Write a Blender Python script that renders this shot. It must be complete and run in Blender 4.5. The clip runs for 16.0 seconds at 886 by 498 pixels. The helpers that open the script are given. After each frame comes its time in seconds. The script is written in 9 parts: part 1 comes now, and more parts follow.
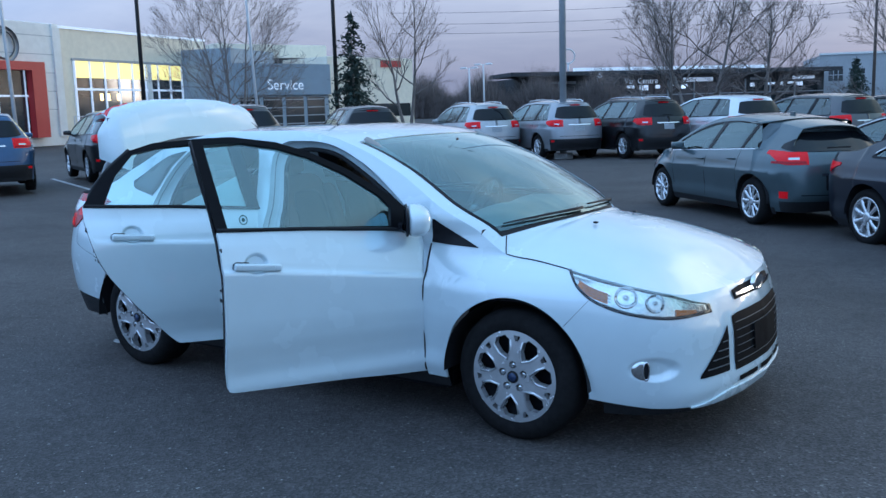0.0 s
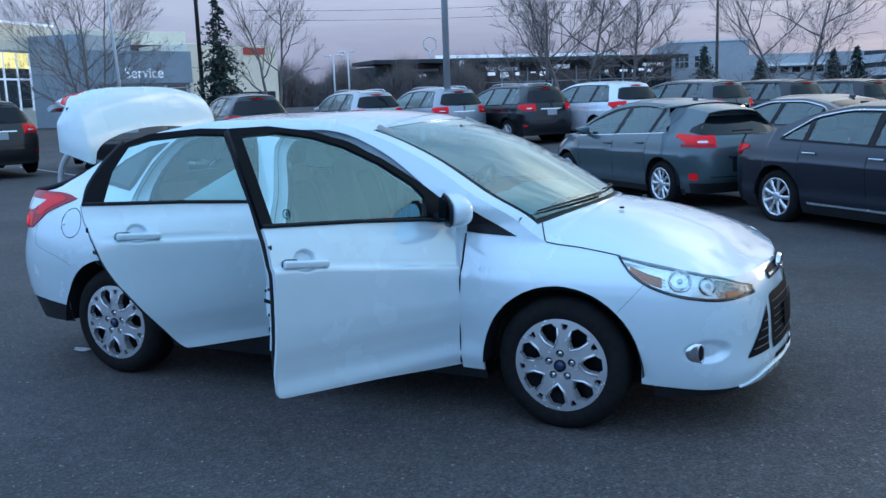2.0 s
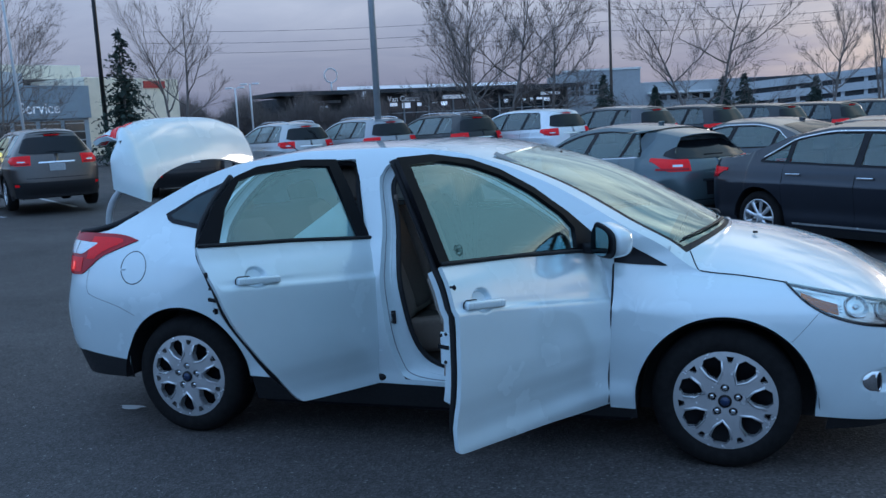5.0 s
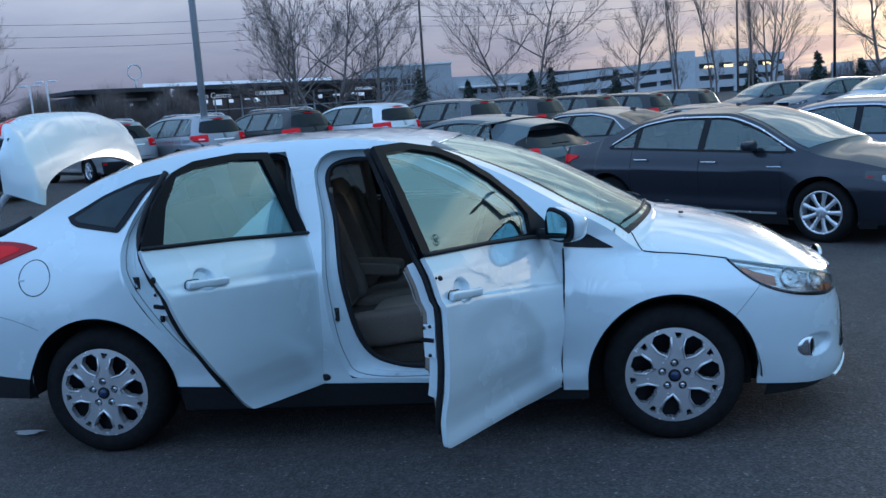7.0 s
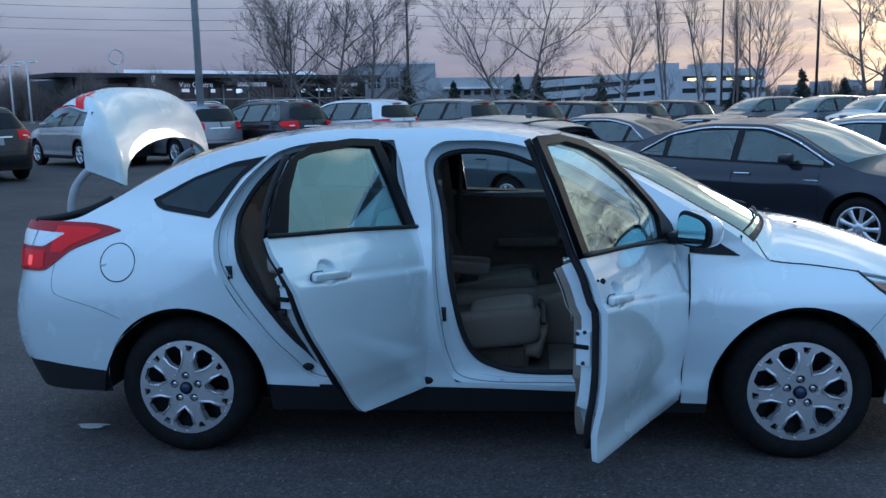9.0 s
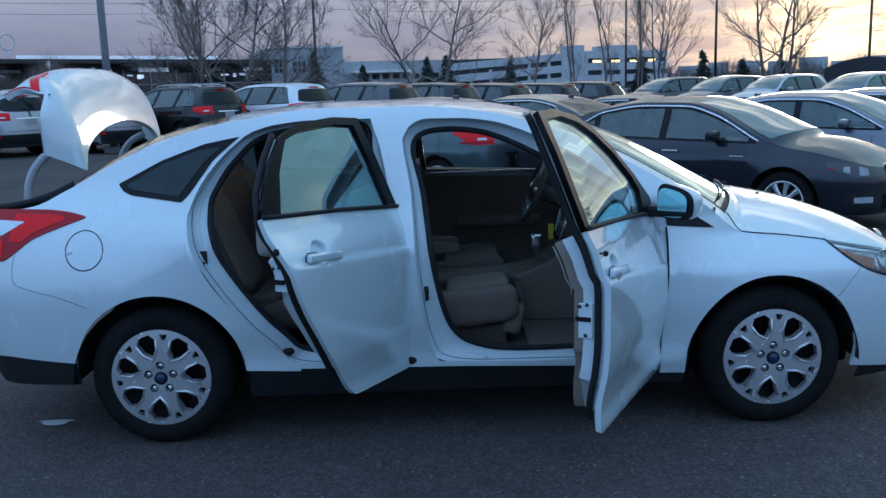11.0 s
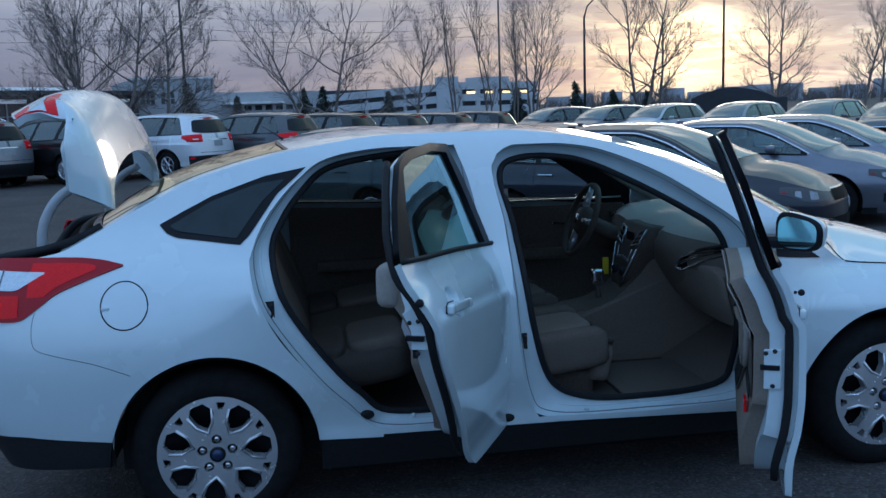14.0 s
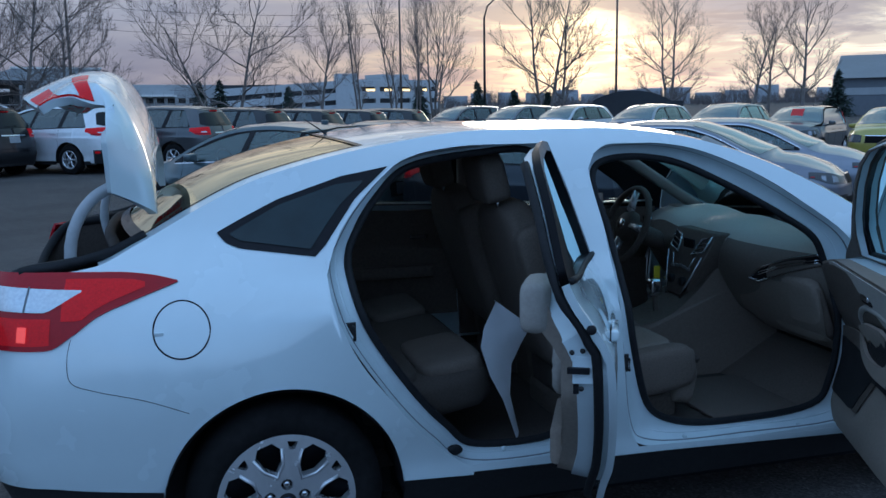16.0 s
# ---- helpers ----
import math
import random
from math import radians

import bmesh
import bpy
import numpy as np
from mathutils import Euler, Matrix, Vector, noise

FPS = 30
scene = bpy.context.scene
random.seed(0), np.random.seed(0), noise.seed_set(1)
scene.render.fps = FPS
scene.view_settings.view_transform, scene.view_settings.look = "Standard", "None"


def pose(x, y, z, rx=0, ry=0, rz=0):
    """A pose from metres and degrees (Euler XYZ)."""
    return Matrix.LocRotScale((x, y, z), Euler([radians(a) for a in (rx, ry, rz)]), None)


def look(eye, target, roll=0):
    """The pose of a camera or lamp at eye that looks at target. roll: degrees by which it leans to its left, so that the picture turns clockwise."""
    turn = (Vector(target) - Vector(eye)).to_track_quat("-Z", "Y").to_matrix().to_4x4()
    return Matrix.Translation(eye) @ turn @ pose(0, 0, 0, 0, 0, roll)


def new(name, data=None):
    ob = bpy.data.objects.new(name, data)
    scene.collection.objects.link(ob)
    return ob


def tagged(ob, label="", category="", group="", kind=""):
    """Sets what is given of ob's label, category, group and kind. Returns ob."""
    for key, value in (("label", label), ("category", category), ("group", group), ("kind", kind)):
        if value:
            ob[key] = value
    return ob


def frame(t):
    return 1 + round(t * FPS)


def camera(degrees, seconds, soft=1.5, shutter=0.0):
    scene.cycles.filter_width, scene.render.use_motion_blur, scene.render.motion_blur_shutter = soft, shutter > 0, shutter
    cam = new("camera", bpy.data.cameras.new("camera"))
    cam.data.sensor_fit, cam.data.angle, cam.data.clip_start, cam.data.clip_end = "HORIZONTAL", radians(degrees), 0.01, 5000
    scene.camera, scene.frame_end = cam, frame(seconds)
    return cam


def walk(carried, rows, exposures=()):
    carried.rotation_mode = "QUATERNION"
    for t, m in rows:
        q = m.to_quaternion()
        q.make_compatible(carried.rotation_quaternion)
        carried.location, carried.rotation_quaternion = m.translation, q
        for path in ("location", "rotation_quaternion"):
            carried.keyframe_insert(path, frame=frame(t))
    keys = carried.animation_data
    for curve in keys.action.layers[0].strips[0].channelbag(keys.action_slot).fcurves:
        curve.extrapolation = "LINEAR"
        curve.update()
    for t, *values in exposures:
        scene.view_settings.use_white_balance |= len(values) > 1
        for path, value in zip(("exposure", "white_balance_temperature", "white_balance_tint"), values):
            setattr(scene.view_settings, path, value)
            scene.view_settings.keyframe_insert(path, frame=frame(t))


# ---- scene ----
cam = camera(52.3, 16.0)
PATH = [
    (0, (3.292, -4.315, 1.508), (2.185, -2.677, 1.205), -1.7),
    (0.5, (3.106, -4.517, 1.516), (2.074, -2.841, 1.161), -3.4),
    (1, (2.941, -4.629, 1.526), (1.914, -2.954, 1.154), -3.1),
    (1.5, (2.706, -4.607, 1.523), (1.732, -2.894, 1.182), -2.8),
    (2, (2.526, -4.609, 1.526), (1.687, -2.826, 1.187), -2.1),
    (2.5, (2.302, -4.733, 1.534), (1.594, -2.895, 1.187), -3.1),
    (3, (2.113, -4.803, 1.543), (1.441, -2.953, 1.191), -2.3),
    (3.5, (1.901, -4.718, 1.538), (1.21, -2.866, 1.233), -2.2),
    (4, (1.714, -4.695, 1.543), (1.0, -2.848, 1.266), -1.7),
    (4.2, (1.647, -4.72, 1.545), (0.962, -2.862, 1.265), -2.6),
    (6.3, (1.019, -4.734, 1.546), (0.497, -2.825, 1.258), -1.8),
    (6.5, (0.956, -4.742, 1.549), (0.492, -2.818, 1.259), -2.5),
    (7, (0.815, -4.772, 1.548), (0.576, -2.812, 1.231), -3.9),
    (7.5, (0.704, -4.814, 1.543), (0.432, -2.86, 1.212), -1.9),
    (8, (0.53, -4.739, 1.526), (0.143, -2.806, 1.188), -1.5),
    (8.5, (0.336, -4.627, 1.538), (-0.015, -2.682, 1.231), -1.4),
    (9, (0.175, -4.617, 1.529), (-0.003, -2.65, 1.211), -1.2),
    (9.2, (0.107, -4.632, 1.531), (-0.009, -2.662, 1.206), -1.8),
    (11.3, (-0.166, -4.602, 1.509), (-0.113, -2.635, 1.151), -1.7),
    (11.5, (-0.202, -4.538, 1.515), (-0.12, -2.571, 1.165), -1.7),
    (12, (-0.321, -4.449, 1.516), (-0.199, -2.482, 1.175), -1.9),
    (12.5, (-0.523, -4.44, 1.516), (-0.29, -2.486, 1.157), -2.3),
    (13, (-0.709, -4.426, 1.513), (-0.452, -2.473, 1.164), -2.4),
    (13.5, (-0.853, -4.246, 1.502), (-0.621, -2.282, 1.204), -2.3),
    (14, (-0.968, -4.084, 1.502), (-0.667, -2.13, 1.202), -2.0),
    (14.5, (-1.119, -4.029, 1.501), (-0.66, -2.113, 1.158), -2.3),
    (15, (-1.3, -3.971, 1.488), (-0.781, -2.079, 1.096), -2.5),
    (15.5, (-1.427, -3.745, 1.484), (-0.92, -1.844, 1.126), -1.3),
    (16, (-1.557, -3.539, 1.502), (-1.027, -1.635, 1.192), -0.9),
]
walk(cam, [(t, look(eye, target, roll)) for t, eye, target, roll in PATH],
     [(0, 0.55, 5300, 10), (1.5, 0.6, 5300, 10), (3, 0.58, 5300, 10), (3.5, 0.45, 5300, 10), (4, 0.16, 5300, 10), (4.2, 0.14, 5300, 10), (6.5, 0.24, 5300, 10), (7.5, 0.20, 5300, 10), (8, 0.08, 5300, 10), (9, 0.1, 5300, 10), (11.5, 0.06, 5300, 10), (12, 0.04, 5300, 10), (12.5, 0.12, 5300, 10), (13, 0.14, 5300, 10), (13.5, 0.12, 5300, 10), (14, -0.15, 5300, 10), (14.5, -0.1, 5300, 10), (15, 0.08, 5300, 10), (15.5, 0.27, 5300, 10), (16, -0.1, 5300, 10)])

# ------------------------------------------------------------- world and light
SUN_AZ = radians(-24.0)          # from +y towards +x is negative
SUN_EL = radians(4.0)
SUN_DIR = Vector((-math.sin(SUN_AZ) * math.cos(SUN_EL), math.cos(SUN_AZ) * math.cos(SUN_EL), math.sin(SUN_EL)))


def sock(node, name, value):
    node.inputs[name].default_value = value


def build_world():
    world = bpy.data.worlds.new("dusk_sky")
    world.use_nodes = True
    scene.world = world
    nt = world.node_tree
    nt.nodes.clear()
    N = lambda kind: nt.nodes.new(kind)
    L = nt.links.new
    out, bg = N("ShaderNodeOutputWorld"), N("ShaderNodeBackground")
    sky = N("ShaderNodeTexSky")
    sky.sky_type = "NISHITA"
    sky.sun_disc = False
    sky.sun_elevation = SUN_EL
    sky.sun_rotation = -SUN_AZ
    sky.air_density, sky.dust_density, sky.ozone_density = 1.3, 2.0, 2.0
    coord = N("ShaderNodeTexCoord")
    sep = N("ShaderNodeSeparateXYZ")
    L(coord.outputs["Generated"], sep.inputs[0])

    def math_node(op, a, b=None, clamp=False):
        m = N("ShaderNodeMath")
        m.operation, m.use_clamp = op, clamp
        for i, v in enumerate((a, b, 0.5) if op == "MULTIPLY_ADD" else (a, b)):
            if v is None:
                continue
            if isinstance(v, (int, float)):
                m.inputs[i].default_value = v
            else:
                L(v, m.inputs[i])
        return m.outputs[0]

    def ramp(value, stops):
        r = N("ShaderNodeValToRGB")
        el = r.color_ramp.elements
        while len(el) < len(stops):
            el.new(0.5)
        for e, (p, c) in zip(el, stops):
            e.position, e.color = p, (*c, 1)
        L(value, r.inputs[0])
        return r.outputs[0]

    def mix(f, a, b):
        m = N("ShaderNodeMix")
        m.data_type = "RGBA"
        if isinstance(f, (int, float)):
            m.inputs[0].default_value = f
        else:
            L(f, m.inputs[0])
        for i, v in ((6, a), (7, b)):
            if isinstance(v, tuple):
                m.inputs[i].default_value = (*v, 1)
            else:
                L(v, m.inputs[i])
        return m.outputs[2]

    # height above the horizon and closeness to the hidden sun
    up = math_node("MAXIMUM", sep.outputs[2], 0.0)
    dot = N("ShaderNodeVectorMath")
    dot.operation = "DOT_PRODUCT"
    L(coord.outputs["Generated"], dot.inputs[0])
    dot.inputs[1].default_value = SUN_DIR
    near = math_node("MAXIMUM", dot.outputs["Value"], 0.0)
    # clouds lie in flat layers: the pattern is stretched sideways near the horizon
    flat = math_node("ADD", up, 0.10)
    cx, cy = math_node("DIVIDE", sep.outputs[0], flat), math_node("DIVIDE", sep.outputs[1], flat)
    comb = N("ShaderNodeCombineXYZ")
    L(cx, comb.inputs[0])
    L(cy, comb.inputs[1])
    noise_a = N("ShaderNodeTexNoise")
    sock(noise_a, "Scale", 0.85)
    sock(noise_a, "Detail", 7.0)
    sock(noise_a, "Roughness", 0.58)
    sock(noise_a, "Distortion", 0.5)
    L(comb.outputs[0], noise_a.inputs["Vector"])
    cloud = noise_a.outputs["Fac"]
    tex = ramp(cloud, [(0.30, (0.0,) * 3), (0.70, (1.0,) * 3)])
    # grey-violet deck, darker bellies
    deck_low = ramp(up, [(0.0, (0.295, 0.295, 0.350)), (0.12, (0.37, 0.38, 0.45)), (0.35, (0.32, 0.44, 0.55)), (1.0, (0.36, 0.57, 0.70))])
    deck_light = ramp(up, [(0.0, (0.43, 0.40, 0.43)), (0.12, (0.52, 0.51, 0.55)), (0.35, (0.46, 0.59, 0.70)), (1.0, (0.48, 0.68, 0.80))])
    deck = mix(tex, deck_low, deck_light)
    # a slate bank of cloud low over the dealership
    bank = N("ShaderNodeVectorMath")
    bank.operation = "DOT_PRODUCT"
    L(coord.outputs["Generated"], bank.inputs[0])
    bank.inputs[1].default_value = Vector((-0.40, 0.91, 0.06)).normalized()
    slate = math_node("POWER", math_node("MAXIMUM", bank.outputs["Value"], 0.0), 9.0)
    slate = math_node("MULTIPLY", slate, ramp(up, [(0.0, (0.50,) * 3), (0.03, (0.72,) * 3), (0.07, (0.40,) * 3), (0.12, (0.04,) * 3), (0.16, (0.0,) * 3)]))
    deck = mix(slate, deck, (0.175, 0.185, 0.255))
    # warm grey cloud higher up on the sunset's side
    warm = math_node("MULTIPLY", math_node("POWER", near, 4.0), ramp(up, [(0.10, (0.0,) * 3), (0.20, (0.85,) * 3), (0.55, (0.70,) * 3), (0.80, (0.0,) * 3)]))
    deck = mix(warm, deck, mix(tex, (0.30, 0.265, 0.235), (0.74, 0.64, 0.50)))
    # the lit break in the clouds round the sun
    glow = math_node("POWER", near, 26.0)
    low = ramp(up, [(0.0, (0.75,) * 3), (0.045, (1.0,) * 3), (0.14, (0.28,) * 3), (0.34, (0.04,) * 3)])
    glow = math_node("MULTIPLY", glow, low)
    breaks = ramp(cloud, [(0.42, (0.04,) * 3), (0.54, (1.0,) * 3)])
    glow = math_node("MULTIPLY", glow, breaks)
    # the bright cloud break spreads from the sun towards +x
    dot2 = N("ShaderNodeVectorMath")
    dot2.operation = "DOT_PRODUCT"
    L(coord.outputs["Generated"], dot2.inputs[0])
    dot2.inputs[1].default_value = Vector((0.74, 0.67, 0.09)).normalized()
    wide = math_node("POWER", math_node("MAXIMUM", dot2.outputs["Value"], 0.0), 12.0)
    wide = math_node("MULTIPLY", wide, ramp(cloud, [(0.40, (0.12,) * 3), (0.52, (1.0,) * 3)]))
    wide = math_node("MULTIPLY", wide, ramp(up, [(0.0, (0.75,) * 3), (0.08, (0.95,) * 3), (0.24, (0.50,) * 3), (0.40, (0.0,) * 3)]))
    # lit cloud tops higher up over the sun, with clear gaps between them
    dot3 = N("ShaderNodeVectorMath")
    dot3.operation = "DOT_PRODUCT"
    L(coord.outputs["Generated"], dot3.inputs[0])
    dot3.inputs[1].default_value = Vector((0.42, 0.81, 0.42)).normalized()
    tops = math_node("POWER", math_node("MAXIMUM", dot3.outputs["Value"], 0.0), 12.0)
    tops = math_node("MULTIPLY", tops, ramp(cloud, [(0.46, (0.0,) * 3), (0.58, (1.0,) * 3)]))
    tops = math_node("MULTIPLY", tops, ramp(up, [(0.10, (0.0,) * 3), (0.24, (1.0,) * 3)]))
    # clear green-blue sky over the lit clouds
    clear = N("ShaderNodeVectorMath")
    clear.operation = "DOT_PRODUCT"
    L(coord.outputs["Generated"], clear.inputs[0])
    clear.inputs[1].default_value = Vector((0.80, 0.52, 0.35)).normalized()
    gap = math_node("POWER", math_node("MAXIMUM", clear.outputs["Value"], 0.0), 8.0)
    gap = math_node("MULTIPLY", gap, ramp(up, [(0.17, (0.0,) * 3), (0.27, (1.0,) * 3)]), True)
    core = math_node("MULTIPLY", math_node("POWER", near, 420.0), 0.9)
    lit = mix(math_node("MULTIPLY", glow, 0.72, True), deck, (1.05, 0.77, 0.42))
    lit = mix(math_node("MULTIPLY", wide, 1.0, True), lit, (1.85, 1.56, 1.06))
    lit = mix(gap, lit, (0.52, 0.78, 0.80))
    lit = mix(math_node("MULTIPLY", tops, 1.25, True), lit, (2.3, 2.0, 1.5))
    lit = mix(math_node("MULTIPLY", core, low, True), lit, (3.2, 2.5, 1.3))
    # ragged grey cloud drawn across the sunset
    noise_b = N("ShaderNodeTexNoise")
    sock(noise_b, "Scale", 1.7)
    sock(noise_b, "Detail", 8.0)
    sock(noise_b, "Roughness", 0.62)
    sock(noise_b, "Distortion", 0.9)
    L(comb.outputs[0], noise_b.inputs["Vector"])
    fleece = ramp(noise_b.outputs["Fac"], [(0.40, (0.0,) * 3), (0.53, (1.0,) * 3)])
    beside = math_node("POWER", math_node("MAXIMUM", dot2.outputs["Value"], 0.0), 16.0)
    fleece = math_node("MULTIPLY", fleece, math_node("ADD", math_node("POWER", near, 16.0), math_node("MULTIPLY", beside, 0.45), True))
    fleece = math_node("MULTIPLY", fleece, ramp(up, [(0.015, (0.10,) * 3), (0.045, (0.62,) * 3), (0.12, (0.85,) * 3), (0.30, (0.35,) * 3), (0.45, (0.0,) * 3)]), True)
    lit = mix(fleece, lit, (0.43, 0.385, 0.385))
    # away from the sunset the sky is open and blue
    away = N("ShaderNodeVectorMath")
    away.operation = "DOT_PRODUCT"
    L(coord.outputs["Generated"], away.inputs[0])
    away.inputs[1].default_value = (SUN_DIR.x, SUN_DIR.y, -0.45)
    open_sky = ramp(math_node("MULTIPLY_ADD", away.outputs["Value"], -0.5), [(0.36, (0.0,) * 3), (0.80, (1.0,) * 3)])
    blue = mix(tex, (0.63, 1.0, 1.50), (0.885, 1.16, 1.51))
    # low in the east the sky is already in the earth's shadow
    shade_low = ramp(up, [(0.0, (0.34,) * 3), (0.12, (0.54,) * 3), (0.38, (0.78,) * 3), (1.0, (0.80,) * 3)])
    dim = N("ShaderNodeMix")
    dim.data_type, dim.blend_type = "RGBA", "MULTIPLY"
    dim.inputs[0].default_value = 1.0
    L(blue, dim.inputs[6])
    L(shade_low, dim.inputs[7])
    blue = dim.outputs[2]
    lit = mix(open_sky, lit, blue)
    both = mix(0.88, sky.outputs[0], lit)
    L(both, bg.inputs[0])
    bg.inputs[1].default_value = 1.0
    L(bg.outputs[0], out.inputs[0])
    # the Nishita part is scaled to the deck's brightness
    scale = N("ShaderNodeVectorMath")
    scale.operation = "SCALE"
    L(sky.outputs[0], scale.inputs[0])
    scale.inputs["Scale"].default_value = 0.12
    for link in list(nt.links):
        if link.from_node == sky and link.to_node != scale:
            to = link.to_socket
            nt.links.remove(link)
            L(scale.outputs[0], to)


build_world()
sun_data = bpy.data.lights.new("sun", "SUN")
sun_data.energy, sun_data.angle, sun_data.color = 0.5, radians(14), (1.0, 0.80, 0.58)
sun = new("sun", sun_data)
sun.matrix_world = look(SUN_DIR * 100, (0, 0, 0))

# ------------------------------------------------------------- materials
MATS = {}


def material(name, color, rough=0.5, metal=0.0, coat=0.0, spec=0.5, grain=0.0, grain_scale=40.0, bump=0.0, bump_scale=80.0,
             stain=0.0, stain_scale=3.0, emit=None, power=0.0, flake=0.0, random=0.0, coat_ior=1.5):
    """A procedural surface with variation at two scales: grain (fine) and stain (broad)."""
    if name in MATS:
        return MATS[name]
    m = bpy.data.materials.new(name)
    MATS[name] = m
    m.use_nodes = True
    nt = m.node_tree
    b = nt.nodes["Principled BSDF"]
    sock(b, "Base Color", (*color, 1))
    sock(b, "Roughness", rough)
    sock(b, "Metallic", metal)
    sock(b, "Specular IOR Level", spec)
    if coat:
        sock(b, "Coat Weight", coat)
        sock(b, "Coat Roughness", 0.03)
        sock(b, "Coat IOR", coat_ior)
    if emit:
        sock(b, "Emission Color", (*emit, 1))
        sock(b, "Emission Strength", power)
    co = nt.nodes.new("ShaderNodeTexCoord")
    last = None

    def tex(scale, detail, rough_=0.55):
        n = nt.nodes.new("ShaderNodeTexNoise")
        sock(n, "Scale", scale)
        sock(n, "Detail", detail)
        sock(n, "Roughness", rough_)
        nt.links.new(co.outputs["Object"], n.inputs["Vector"])
        return n.outputs["Fac"]

    def shade(fac, amount, base):
        r = nt.nodes.new("ShaderNodeMapRange")
        sock(r, "From Min", 0.3)
        sock(r, "From Max", 0.7)
        sock(r, "To Min", 1 - amount)
        sock(r, "To Max", 1 + amount)
        nt.links.new(fac, r.inputs["Value"])
        v = nt.nodes.new("ShaderNodeVectorMath")
        v.operation = "SCALE"
        if base is None:
            v.inputs[0].default_value = color
        else:
            nt.links.new(base, v.inputs[0])
        nt.links.new(r.outputs[0], v.inputs["Scale"])
        return v.outputs[0]

    if grain:
        last = shade(tex(grain_scale, 4), grain, last)
    if stain:
        last = shade(tex(stain_scale, 5, 0.6), stain, last)
    if random:
        info = nt.nodes.new("ShaderNodeObjectInfo")
        last = shade(info.outputs["Random"], random, last)
    if last is not None:
        nt.links.new(last, b.inputs["Base Color"])
        r = nt.nodes.new("ShaderNodeMapRange")
        sock(r, "To Min", max(0.0, rough - 0.08))
        sock(r, "To Max", min(1.0, rough + 0.10))
        nt.links.new(tex(stain_scale * 2.3 if stain else grain_scale * 0.2, 4), r.inputs["Value"])
        nt.links.new(r.outputs[0], b.inputs["Roughness"])
    if flake:
        v = nt.nodes.new("ShaderNodeTexVoronoi")
        sock(v, "Scale", 900.0)
        nt.links.new(co.outputs["Object"], v.inputs["Vector"])
        mr = nt.nodes.new("ShaderNodeMapRange")
        sock(mr, "To Min", rough - flake)
        sock(mr, "To Max", rough + flake)
        nt.links.new(v.outputs["Color"], mr.inputs["Value"])
        nt.links.new(mr.outputs[0], b.inputs["Roughness"])
    if bump:
        bp = nt.nodes.new("ShaderNodeBump")
        sock(bp, "Strength", bump)
        sock(bp, "Distance", 0.004)
        nt.links.new(tex(bump_scale, 5), bp.inputs["Height"])
        nt.links.new(bp.outputs[0], b.inputs["Normal"])
    return m


def glass(name, tint=(0.86, 0.92, 0.90), extra=0.0, sheen=(1, 1, 1)):
    """A clear pane: mostly see-through, with gloss that grows at grazing angles."""
    if name in MATS:
        return MATS[name]
    m = bpy.data.materials.new(name)
    MATS[name] = m
    m.use_nodes = True
    nt = m.node_tree
    nt.nodes.clear()
    out = nt.nodes.new("ShaderNodeOutputMaterial")
    clear, gloss, mixer = nt.nodes.new("ShaderNodeBsdfTransparent"), nt.nodes.new("ShaderNodeBsdfGlossy"), nt.nodes.new("ShaderNodeMixShader")
    fres = nt.nodes.new("ShaderNodeFresnel")
    sock(fres, "IOR", 1.55)
    sock(clear, "Color", (*tint, 1))
    sock(gloss, "Roughness", 0.01)
    sock(gloss, "Color", (*sheen, 1))
    add = nt.nodes.new("ShaderNodeMath")
    add.operation, add.use_clamp = "MULTIPLY_ADD", True
    add.inputs[1].default_value, add.inputs[2].default_value = 1.6, extra
    nt.links.new(fres.outputs[0], add.inputs[0])
    nt.links.new(add.outputs[0], mixer.inputs[0])
    nt.links.new(clear.outputs[0], mixer.inputs[1])
    nt.links.new(gloss.outputs[0], mixer.inputs[2])
    nt.links.new(mixer.outputs[0], out.inputs[0])
    return m


